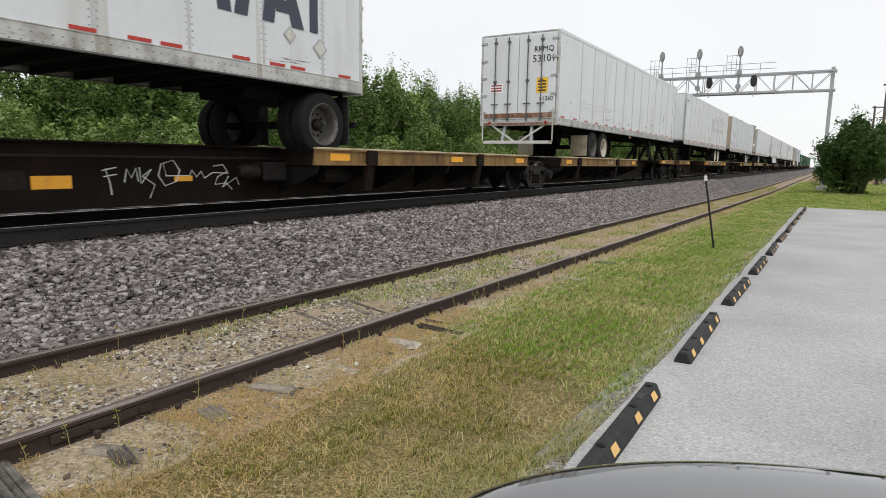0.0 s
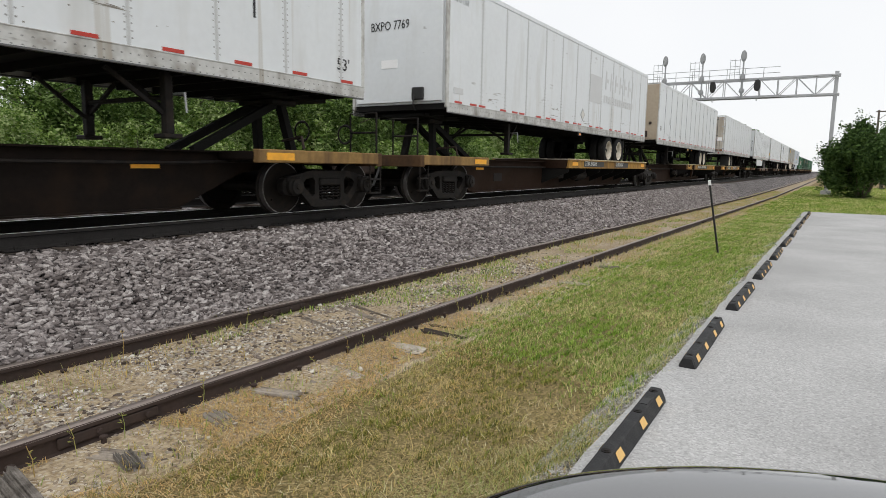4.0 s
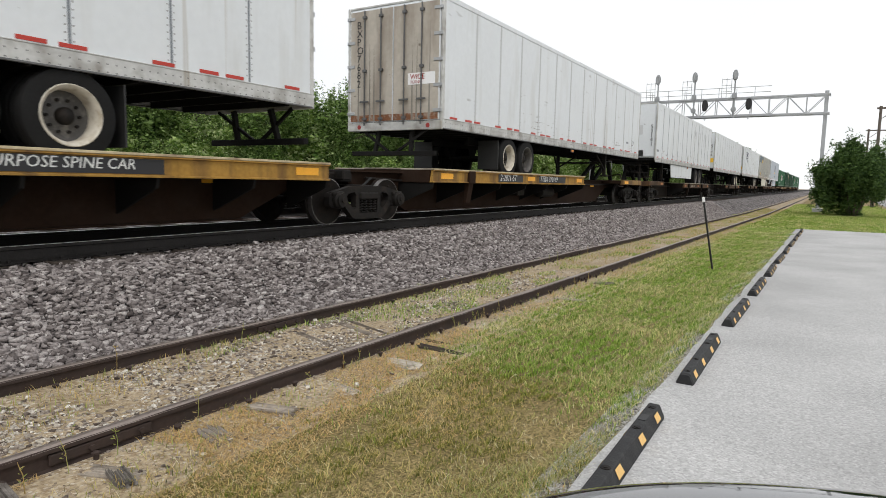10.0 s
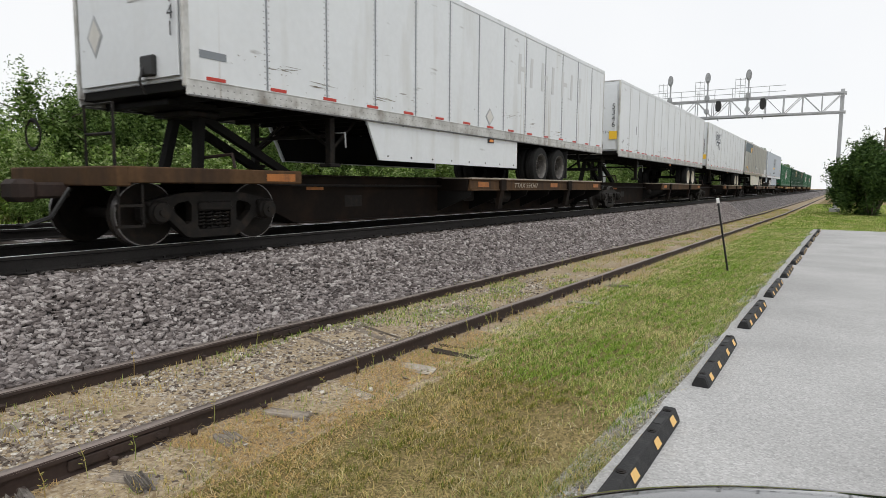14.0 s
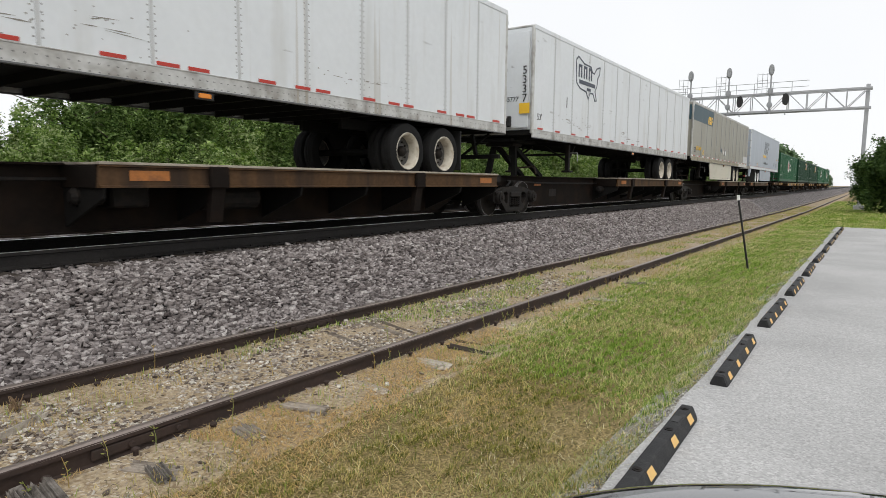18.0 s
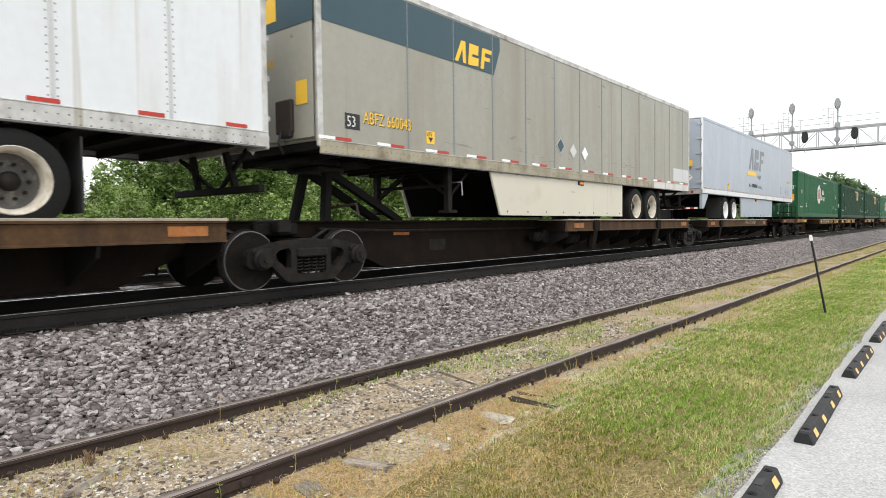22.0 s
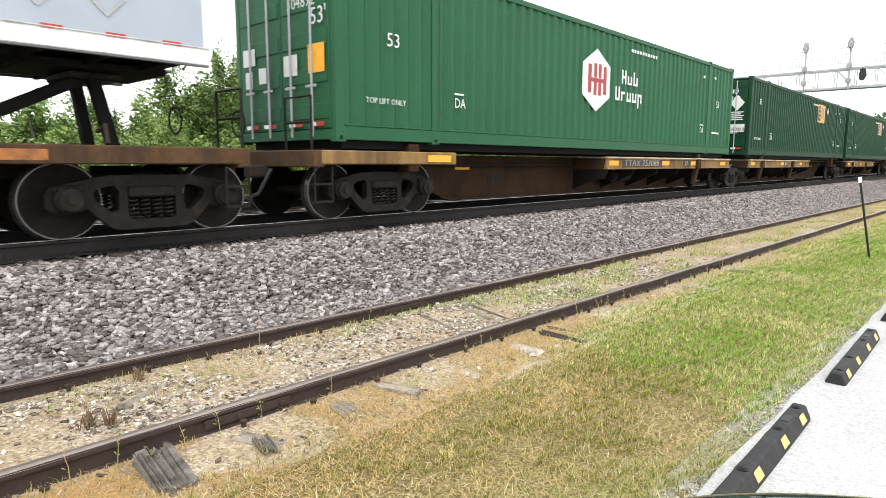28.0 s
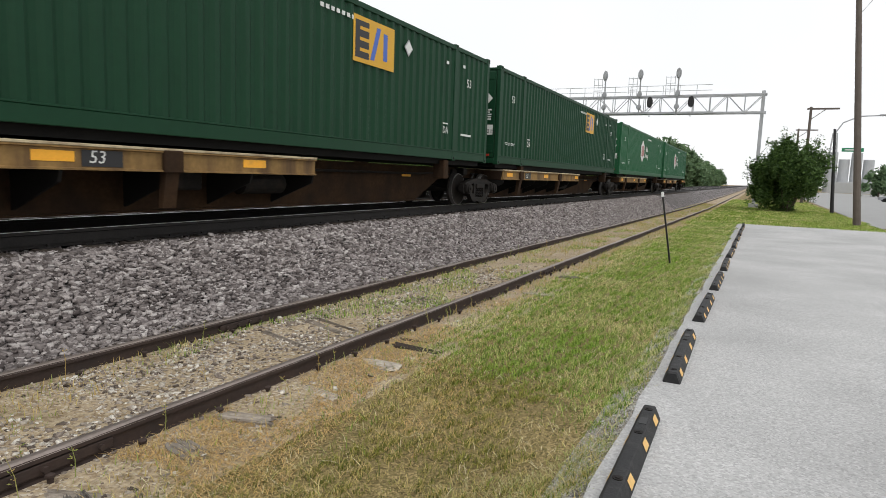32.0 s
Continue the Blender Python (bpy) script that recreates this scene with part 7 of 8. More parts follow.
    for k in range(8):
        part("tape_strip", Geo().box(-1.15 + 0.29 * k, -1.0 + 0.29 * k, -0.07, -0.062, BOTTOM - 0.56, BOTTOM - 0.5), M["red"], j)
    part("tape_bar", Geo().box(-1.15, 1.15, -0.066, -0.061, BOTTOM - 0.56, BOTTOM - 0.5), M["tape"], j)


build_trailers()


# ---- containers ----
C_LOW, C_TOP = 1.17, 3.86


def corrugated(y0, y1, z0, z1, x, pitch=0.285, depth=0.038):
    n = max(1, round((y1 - y0) / pitch))
    p = (y1 - y0) / n
    line = []
    for k in range(n):
        a = y0 + k * p
        line += [(a, 0), (a + p * 0.28, 0), (a + p * 0.5, -depth), (a + p * 0.78, -depth)]
    line.append((y1, 0))
    sgn = 1 if x > 0 else -1
    pts = [(x + sgn * d, y, z) for y, d in line for z in (z0, z1)]
    return Geo().solid(pts, [(2 * k, 2 * k + 2, 2 * k + 3, 2 * k + 1) for k in range(len(line) - 1)])


def container(u, label, paint="green"):
    ob = load("shipping_container", label, "container", "green containers on the train", u)
    gm = M[paint]
    part("core", Geo().box(-HALF + 0.06, HALF - 0.06, 0.06, L53 - 0.06, C_LOW + 0.1, C_TOP - 0.06), gm, ob)
    part("underframe", Geo().box(-1.16, 1.16, 0.2, L53 - 0.2, C_LOW - 0.12, C_LOW + 0.11), M["under"], ob)
    part("roof", Geo().box(-HALF + 0.02, HALF - 0.02, 0.03, L53 - 0.03, C_TOP - 0.06, C_TOP - 0.01, 0.01), gm, ob)
    for s in (-1, 1):
        x = s * (HALF - 0.005)
        for a, b in ((0.16, 1.93), (2.13, 14.02), (14.22, 15.99)):
            part("corrugated_panel", corrugated(a, b, C_LOW + 0.2, C_TOP - 0.1, x), gm, ob)
        part("bottom_rail", Geo().box(x - s * 0.03, x + s * 0.012, 0.1, L53 - 0.1, C_LOW, C_LOW + 0.2, 0.008), gm, ob)
        part("ledge", Geo().box(x - s * 0.02, x + s * 0.02, 0.16, L53 - 0.16, C_LOW + 0.2, C_LOW + 0.225, 0.004), gm, ob)
        part("top_rail", Geo().box(x - s * 0.04, x + s * 0.012, 0.1, L53 - 0.1, C_TOP - 0.1, C_TOP, 0.008), gm, ob)
        for y in (0.08, 2.03, 14.12, L53 - 0.08):
            part("corner_post", Geo().box(x - s * 0.1, x + s * 0.018, y - 0.08, y + 0.08, C_LOW - 0.02, C_TOP + 0.015, 0.012), gm, ob)
            for z in (C_LOW - 0.03, C_TOP - 0.09):
                part("corner_casting", Geo().box(x - s * 0.12, x + s * 0.022, y - 0.09, y + 0.09, z, z + 0.12, 0.01), gm, ob)
                part("casting_hole", Geo().cyl("x", (0, y, z + 0.06), 0.032, x + s * 0.02, x + s * 0.025, 10), M["under"], ob)
    for s in (-1, 1):
        door = part("door", Geo().box(s * 0.01, s * (HALF - 0.12), 0.0, 0.05, C_LOW + 0.16, C_TOP - 0.12, 0.01), gm, ob)
        for zz in np.linspace(C_LOW + 0.3, C_TOP - 0.35, 5):
            part("door_rib", Geo().box(s * 0.06, s * (HALF - 0.16), -0.015, 0.0, zz, zz + 0.22, 0.01), gm, door)
        for xx in (0.3, 0.82):
            part("lock_rod", Geo().cyl("z", (s * xx, -0.05, 0), 0.018, C_LOW + 0.05, C_TOP - 0.1, 8), M["galv"], door)
            part("rod_handle", Geo().box(s * xx - 0.14, s * xx + 0.1, -0.06, -0.04, C_LOW + 0.75, C_LOW + 0.79, 0.004), M["galv"], door)
    part("door_sill", Geo().box(-HALF + 0.1, HALF - 0.1, 0.0, 0.06, C_LOW, C_LOW + 0.15, 0.01), gm, ob)
    part("end_wall", Geo().box(-HALF + 0.1, HALF - 0.1, L53 - 0.05, L53 - 0.02, C_LOW, C_TOP - 0.05, 0.01), gm, ob)
    words("53", 0.21, M["white_ink"], ob, HALF + 0.002, 0.97, 2.98 if u > 190 else 2.57)
    words("DA", 0.17, M["white_ink"], ob, HALF + 0.006, 2.5, 1.77, squeeze=0.85)
    side_patch(ob, "mark_bar", 2.5, 2.74, 1.98, 2.01, "white_ink")
    words("TOP LIFT ONLY", 0.085, M["white_ink"], ob, HALF + 0.004, 0.55, 1.72)
    words("53", 0.21, M["white_ink"], ob, HALF + 0.002, 14.75, 2.98 if u > 190 else 2.57)
    words("DA", 0.17, M["white_ink"], ob, HALF + 0.006, 13.5, 1.77, squeeze=0.85)
    side_patch(ob, "mark_bar", 13.5, 13.76, 1.98, 2.01, "white_ink")
    for y, z in ((13.6, C_TOP - 0.5), (14.5, C_TOP - 0.45)):
        side_patch(ob, "mark_bar", y, y + 0.12, z, z + 0.07, "white_ink")
    side_patch(ob, "mark_bar", 14.5, 15.1, C_LOW + 0.6, C_LOW + 0.65, "white_ink")
    for q in range(10):
        side_patch(ob, "mark_bar", 8.9 + 0.15 * q, 8.99 + 0.15 * q, C_TOP - 0.36, C_TOP - 0.29, "white_ink")
    # marks on the doors
    if u < 190:
        words("53'", 0.24, M["white_ink"], ob, 0.78, -0.026, C_LOW + 1.62, "y")
        part("capacity_plate", Geo().box(0.72, 1.1, -0.03, -0.022, C_LOW + 0.95, C_LOW + 1.35), M["orange"], ob, "orange capacity plate")
        for x, z, w, h in ((-1.05, 1.2, 0.34, 0.26), (-1.0, 0.85, 0.2, 0.26), (0.1, 0.95, 0.34, 0.3), (-0.6, 0.9, 0.2, 0.24)):
            part("door_plate", Geo().box(x, x + w, -0.03, -0.022, C_LOW + z, C_LOW + z + h), M["white_ink"], ob)
    else:
        words("53", 0.24, M["white_ink"], ob, -1.0, -0.026, C_LOW + 1.36, "y")
        part("door_emblem", Geo().box(-0.98, -0.34, -0.03, -0.022, C_LOW + 1.92, C_LOW + 2.36), M["yellow_ink"], ob, "yellow square emblem")
        part("emblem_bar", Geo().box(-0.93, -0.72, -0.034, -0.03, C_LOW + 1.98, C_LOW + 2.3), M["black"], ob)
        part("emblem_bar", Geo().prism("y", [(-0.66, C_LOW + 2.05), (-0.6, C_LOW + 2.3), (-0.5, C_LOW + 2.1), (-0.42, C_LOW + 2.3), (-0.44, C_LOW + 2.02)], -0.034, -0.03), M["blue"], ob)
        part("door_placard", Geo().prism("y", [(0.62, C_LOW + 1.82), (0.86, C_LOW + 1.55), (1.1, C_LOW + 1.82), (0.86, C_LOW + 2.09)], -0.03, -0.022), M["white_ink"], ob, "white diamond placard")
        part("capacity_plate", Geo().box(0.14, 0.56, -0.03, -0.022, C_LOW + 0.78, C_LOW + 1.08), M["yellow"], ob, "yellow capacity plate")
        part("capacity_mark", Geo().prism("y", [(0.3, C_LOW + 0.84), (0.46, C_LOW + 0.86), (0.52, C_LOW + 1.0), (0.4, C_LOW + 0.96)], -0.034, -0.03), M["black"], ob)
        part("weight_plate", Geo().box(0.62, 1.14, -0.03, -0.022, C_LOW + 0.8, C_LOW + 1.08), M["white_ink"], ob, "white weight plate")
        words("24,000 lbs", 0.13, M["black"], ob, 0.65, -0.034, C_LOW + 0.84, "y", squeeze=0.8)
        words("WARNING", 0.06, M["white_ink"], ob, -0.5, -0.026, C_LOW + 0.98, "y", squeeze=0.8)
        words("HIGH", 0.07, M["white_ink"], ob, -0.44, -0.026, C_LOW + 0.88, "y")
        words("CUBE", 0.07, M["white_ink"], ob, -0.44, -0.026, C_LOW + 0.78, "y")
        part("door_plate", Geo().box(-1.02, -0.87, -0.03, -0.022, C_LOW + 0.7, C_LOW + 0.98), M["ghost"], ob)
        rng = random.Random(int(u))
        for k in range(5):
            for x0, x1 in ((0.14, 0.52), (0.64, 1.1)):
                part("print_bar", Geo().box(x0 + rng.uniform(0, 0.06), x1 - rng.uniform(0, 0.1), -0.026, -0.02, C_LOW + 1.22 + 0.065 * k, C_LOW + 1.255 + 0.065 * k), M["white_ink"], ob)
    for x in (-1.02, -0.5, 0.2, 0.72):
        part("tape_strip", Geo().box(x + 0.16, x + 0.34, -0.03, -0.022, C_LOW + 0.2, C_LOW + 0.26), M["red"], ob)
        part("tape_strip", Geo().box(x, x + 0.16, -0.03, -0.022, C_LOW + 0.2, C_LOW + 0.26), M["tape"], ob)
    return ob


def hex_emblem(ob, y, z):
    r = 0.68
    part("emblem", Geo().prism("x", [(y + 1.04 * r * math.sin(math.pi * k / 3), z + r * math.cos(math.pi * k / 3)) for k in range(6)], HALF + 0.002, HALF + 0.008), M["white_ink"], ob, "white hexagon emblem")
    for a, b, c, d in ((-0.30, -0.19, -0.32, 0.36), (-0.10, 0.0, -0.36, -0.05), (-0.10, 0.0, 0.06, 0.40), (0.06, 0.16, -0.36, -0.05), (0.06, 0.16, 0.06, 0.40), (0.24, 0.35, -0.32, 0.36), (-0.19, 0.24, -0.05, 0.05)):
        part("emblem_bar", Geo().box(HALF + 0.008, HALF + 0.012, y + a * 1.25, y + b * 1.25, z + c * 0.9, z + d * 0.9), M["logo_red"], ob)
    for k in range(3):
        for q in (0.0, 0.16):
            part("name_block", Geo().box(HALF + 0.002, HALF + 0.008, y + 1.2 + 0.3 * k + q, y + 1.26 + 0.3 * k + q, z + 0.04, z + (0.36 if k == 0 or (k == 2 and q == 0) else 0.24)), M["white_ink"], ob)
        part("name_block", Geo().box(HALF + 0.0025, HALF + 0.0085, y + 1.24 + 0.3 * k, y + 1.38 + 0.3 * k, z + (0.17 if k == 0 else 0.04), z + (0.22 if k == 0 else 0.09)), M["white_ink"], ob)
    for k in range(5):
        for q in (0.0, 0.15):
            if k == 1 and q:
                continue
            part("name_block", Geo().box(HALF + 0.002, HALF + 0.008, y + 0.9 + 0.29 * k + q, y + 0.96 + 0.29 * k + q, z - 0.36 - (0.12 if k == 4 and q == 0 else 0), z - (0.04 if k == 0 else 0.14)), M["white_ink"], ob)
        part("name_block", Geo().box(HALF + 0.0025, HALF + 0.0085, y + 0.93 + 0.29 * k, y + 1.08 + 0.29 * k, z - (0.2 if k in (1, 4) else 0.36), z - (0.14 if k in (1, 4) else 0.3)), M["white_ink"], ob)


def square_emblem(ob, y, z):
    part("emblem", Geo().box(HALF + 0.002, HALF + 0.008, y, y + 1.4, z, z + 0.82), M["yellow_ink"], ob, "yellow square emblem")
    part("emblem_frame", Geo().box(HALF + 0.008, HALF + 0.011, y + 0.06, y + 0.5, z + 0.08, z + 0.74), M["black"], ob)
    for k in range(3):
        part("emblem_bar", Geo().box(HALF + 0.011, HALF + 0.014, y + 0.2, y + 0.5, z + 0.2 + 0.19 * k, z + 0.26 + 0.19 * k), M["yellow_ink"], ob)
    part("emblem_bar", Geo().prism("x", [(y + 0.55, z + 0.1), (y + 0.68, z + 0.1), (y + 0.9, z + 0.72), (y + 0.77, z + 0.72)], HALF + 0.008, HALF + 0.012), M["blue"], ob)
    part("emblem_bar", Geo().box(HALF + 0.008, HALF + 0.012, y + 1.0, y + 1.14, z + 0.15, z + 0.66), M["blue"], ob)
    placard(ob, y + 1.97, z + 0.58, "white_ink", 0.17)


k = container(185.08, "green corrugated container with white hexagon emblem")
hex_emblem(k, 7.26, 2.68)
words("HGIU", 0.17, M["white_ink"], k, 0.2, -0.026, C_TOP - 0.55, "y")
words("504892", 0.17, M["white_ink"], k, 0.2, -0.02, C_TOP - 0.8, "y")
for n_, u_ in enumerate((203.22, 220.2, 237.7, 255.1)):
    k = container(u_, "green corrugated container with yellow square emblem" if n_ < 2 else "green corrugated container with white emblem", "green_dark" if n_ < 2 else "green")
    if n_ < 2:
        square_emblem(k, 9.85, 2.79)
    else:
        hex_emblem(k, 7.05, 2.68)
    words("EMHU" if n_ < 2 else "HGIU", 0.17, M["white_ink"], k, 0.25, -0.02, C_TOP - 0.55, "y")
    words("648867" if n_ == 0 else "647691" if n_ == 1 else "504893", 0.17, M["white_ink"], k, 0.25, -0.02, C_TOP - 0.8, "y")


# ---- spine cars ----
WHEEL_R, AXLE_D, TRUCK_ON = 0.42, 0.875, 0.2


def truck_meshes():
    half = [(0.45, 0.70), (0.62, 0.67), (0.95, 0.60), (1.05, 0.57), (1.09, 0.50), (1.09, 0.37), (1.03, 0.32), (0.76, 0.32), (0.69, 0.34), (0.60, 0.25), (0.46, 0.12), (0.37, 0.09)]
    hole = [(0.37, 0.31), (0.36, 0.53), (0.41, 0.59), (0.57, 0.56), (0.63, 0.51), (0.61, 0.43), (0.44, 0.28)]
    window = [(-0.24, 0.20), (0.24, 0.20), (0.27, 0.24), (0.27, 0.53), (0.24, 0.57), (-0.24, 0.57), (-0.27, 0.53), (-0.27, 0.24)]
    loops = [half + [(-p, q) for p, q in half[::-1]], hole, [(-p, q) for p, q in hole[::-1]], window]
    bm = bmesh.new()
    rim_edges = []
    for lp in loops:
        vs = [bm.verts.new((0.93, p, q)) for p, q in lp]
        rim_edges += [bm.edges.new((vs[k - 1], vs[k])) for k in range(len(vs))]
    front = [g for g in bmesh.ops.triangle_fill(bm, use_beauty=True, edges=rim_edges)["geom"] if isinstance(g, bmesh.types.BMFace)]
    grown = bmesh.ops.extrude_face_region(bm, geom=front)["geom"]
    bmesh.ops.translate(bm, vec=(0.13, 0, 0), verts=[g for g in grown if isinstance(g, bmesh.types.BMVert)])
    bmesh.ops.recalc_face_normals(bm, faces=bm.faces)
    side = bpy.data.meshes.new("side_frame")
    bm.to_mesh(side)
    bm.free()
    side.materials.append(M["steel"])
    springs = Geo()
    cap = Geo().lathe("x", (0, 0, 0), [(0.15, 0.98), (0.15, 1.13), (0.12, 1.16), (0.12, 1.19), (0.05, 1.195), (0.045, 1.215)], 16).box(0.94, 1.11, -0.15, 0.15, 0.06, 0.15, 0.02)
    for q in (-0.2, -0.07, 0.07, 0.2):
        path = [(1.0 + 0.055 * math.cos(a), q + 0.055 * math.sin(a), 0.22 + 0.24 * a / 31.4) for a in np.linspace(0, 31.4, 41)]
        springs.tube(path, 0.014, 5)
    cover = Geo().box(0.9, 1.1, -0.27, 0.27, 0.45, 0.58, 0.02)
    bolster = Geo().box(-1.0, 1.0, -0.2, 0.2, 0.45, 0.72, 0.02).lathe("z", (0, 0, 0), [(0.3, 0.7), (0.3, 0.8)], 18)
    wheelset = Geo()
    for s in (-1, 1):
        e = s * 0.7525
        wheelset.lathe("x", (0, 0, 0), [(0.12, e + s * 0.07), (0.32, e + s * 0.045), (0.37, e + s * 0.07), (WHEEL_R - 0.005, e + s * 0.07), (WHEEL_R, e - s * 0.03), (WHEEL_R + 0.028, e - s * 0.05), (WHEEL_R + 0.02, e - s * 0.075), (0.37, e - s * 0.075), (0.32, e - s * 0.03), (0.1, e - s * 0.08)], 36)
        wheelset.cyl("x", (0, 0.28, 0), 0.02, e + s * 0.04, e + s * 0.07, 8)
    wheelset.cyl("x", (0, 0, 0), 0.08, -0.98, 0.98, 14)
    tread = Geo()
    for s in (-1, 1):
        e = s * 0.7525
        tread.lathe("x", (0, 0, 0), [(WHEEL_R - 0.016, e + s * 0.0705), (WHEEL_R - 0.005, e + s * 0.0705), (WHEEL_R + 0.001, e + s * 0.03), (WHEEL_R + 0.001, e - s * 0.02), (WHEEL_R - 0.016, e - s * 0.02)], 36, True)
    rolling = wheelset.mesh("wheelset", M["wheel_steel"], True)
    shine = tread.mesh("tread", M["bright"], True)
    both = bmesh.new()
    both.from_mesh(rolling)
    count = len(both.faces)
    both.from_mesh(shine)
    both.faces.ensure_lookup_table()
    for fc in both.faces[count:]:
        fc.material_index = 1
    both.to_mesh(rolling)
    both.free()
    rolling.materials.append(M["tread"])
    bpy.data.meshes.remove(shine)
    return dict(side=side, springs=springs.mesh("spring_nest", M["steel"], True), cover=cover.mesh("bolster_end", M["steel"]), cap=cap.mesh("bearing_cap", M["steel"], True),
                bolster=bolster.mesh("truck", M["steel"]), wheelset=rolling)


TR = truck_meshes()


def add_truck(car, y):
    t = part("truck", TR["bolster"], None, car, "cast steel two-axle truck", at=pose(0, y + TRUCK_ON, 0))
    for s in (0, 180):
        part("side_frame", TR["side"], None, t, at=pose(0, 0, 0, 0, 0, s))
        tagged(part("spring_nest", TR["springs"], None, t, at=pose(0, 0, 0, 0, 0, s)), kind="stuff")
        part("bolster_end", TR["cover"], None, t, at=pose(0, 0, 0, 0, 0, s))
    for d in (-AXLE_D, AXLE_D):
        for s in (0, 180):
            part("bearing_cap", TR["cap"], None, t, at=pose(0, d, WHEEL_R + 0.03, 0, 0, s))
    part("bolster", TR["bolster"], None, t)
    for d in (-AXLE_D, AXLE_D):
        w = part("wheelset", TR["wheelset"], None, t, at=pose(0, d, WHEEL_R))
        ROLLERS.append((w, d))


def spine_car(trucks, decks, hitches, label, marks, colour="rust", pads=(), edge_paint="ochre", DECK=1.0, lamps=None):
    """An articulated spine car: deep centre sills between shared trucks, wheel platforms, hitches for the trailers' kingpins."""
    u = trucks[0]
    car = load("spine_car", label, "railway car", "spine cars of the train", u)
    paint, glint = M[colour], M["orange_dull" if edge_paint == "ochre_dark" else "orange"]
    written = [(y - u - 0.15, y - u + max(panel, len(text) * size * 0.72) + 0.1) for text, y, z, size, ink, panel in marks]

    def clear(q0, q1):
        return all(q1 < a_ or q0 > b_ for a_, b_ in written)
    for a, b in zip(trucks, trucks[1:]):
        a, b = a - u, b - u
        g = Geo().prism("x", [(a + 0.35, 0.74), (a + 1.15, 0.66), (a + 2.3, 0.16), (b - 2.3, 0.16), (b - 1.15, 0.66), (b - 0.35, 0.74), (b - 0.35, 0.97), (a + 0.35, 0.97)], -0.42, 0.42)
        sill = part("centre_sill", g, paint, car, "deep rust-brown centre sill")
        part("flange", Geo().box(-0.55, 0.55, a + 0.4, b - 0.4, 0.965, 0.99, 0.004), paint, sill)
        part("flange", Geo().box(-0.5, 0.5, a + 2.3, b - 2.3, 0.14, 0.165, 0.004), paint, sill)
        for q in (a + 2.6, b - 3.0):
            part("reflector", Geo().box(0.42, 0.426, q, q + 0.42, 0.72, 0.82), glint, sill)
        part("data_panel", Geo().box(0.42, 0.426, a + 3.6, a + 4.1, 0.4, 0.62), M["steel"], sill)
        part("air_tank", Geo().lathe("y", (0.75, (a + b) / 2 + 0.5, 0.55), [(0.08, -0.5), (0.17, -0.46), (0.17, 0.46), (0.08, 0.5)], 14), M["steel"], car)
        part("brake_pipe", Geo().tube([(0.5, a + 0.8, 0.85), (0.55, a + 2.5, 0.8), (0.55, b - 2.5, 0.8), (0.5, b - 0.8, 0.85)], 0.025), M["steel"], car)
        # valve gear beside the sill
        vg = part("valve_gear", Geo().box(0.45, 0.8, a + 7.4, a + 7.9, 0.45, 0.75, 0.03), M["steel"], car)
        part("valve_body", Geo().lathe("y", (0.72, a + 7.15, 0.6), [(0.06, -0.2), (0.11, -0.15), (0.11, 0.15), (0.06, 0.2)], 12), M["steel"], vg)
    for n_deck, (a, b) in enumerate(decks):
        a, b = a - u, b - u
        deck = part("platform", Geo().box(-1.32, -0.5, a, b, DECK - 0.03, DECK, 0.006).box(0.5, 1.32, a, b, DECK - 0.03, DECK, 0.006).box(-0.5, 0.5, a, b, DECK - 0.01, DECK + 0.01), M["deck"], car, "wheel platform with pale worn edge")
        for s in (-1, 1):
            edge = part("edge_channel", Geo().prism("y", [(s * 1.3, DECK - 0.03), (s * 1.36, DECK - 0.03), (s * 1.36, DECK - 0.05), (s * 1.325, DECK - 0.06), (s * 1.325, DECK - 0.26), (s * 1.36, DECK - 0.27), (s * 1.36, DECK - 0.29), (s * 1.26, DECK - 0.29)], a, b),
                        M[edge_paint], deck, "faded yellow channel along the platform edge")
            part("worn_lip", Geo().box(s * 1.30, s * 1.366, a - 0.01, b + 0.01, DECK - 0.028, DECK + 0.005, 0.005), M["lip"] if edge_paint != "ochre_dark" else M["deck"], deck, "pale worn top edge")
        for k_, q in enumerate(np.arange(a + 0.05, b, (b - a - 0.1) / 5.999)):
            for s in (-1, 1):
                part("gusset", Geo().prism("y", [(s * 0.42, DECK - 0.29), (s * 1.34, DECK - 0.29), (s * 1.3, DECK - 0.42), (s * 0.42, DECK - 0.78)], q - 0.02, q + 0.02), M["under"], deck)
            if k_ in (1, 4) and clear(q - 0.15, q + 0.15):
                part("stake_pocket", Geo().box(1.325, 1.40, q - 0.14, q + 0.14, DECK - 0.30, DECK - 0.02, 0.012), paint, deck)
                part("bracket_leg", Geo().prism("y", [(1.24, DECK - 0.29), (1.36, DECK - 0.29), (1.28, DECK - 0.75), (1.2, DECK - 0.75)], q - 0.1, q + 0.1), paint, deck)
        for q in (a + 0.35, b - 0.75) if DECK == 1.0 and n_deck else (a + 0.35, (a + b) / 2 + 0.1, b - 0.75):
            if lamps is None and clear(q, q + 0.5):
                part("reflector", Geo().box(1.326, 1.332, q, q + 0.5, DECK - 0.21, DECK - 0.09), glint, deck, "orange reflector")
        part("cross_beam", Geo().box(-1.25, 1.25, a, a + 0.12, DECK - 0.3, DECK - 0.03, 0.01), paint, deck)
    for q in lamps or ():
        part("reflector", Geo().box(1.326, 1.332, q - u, q - u + 0.46, DECK - 0.2, DECK - 0.085), glint, car, "orange reflector")
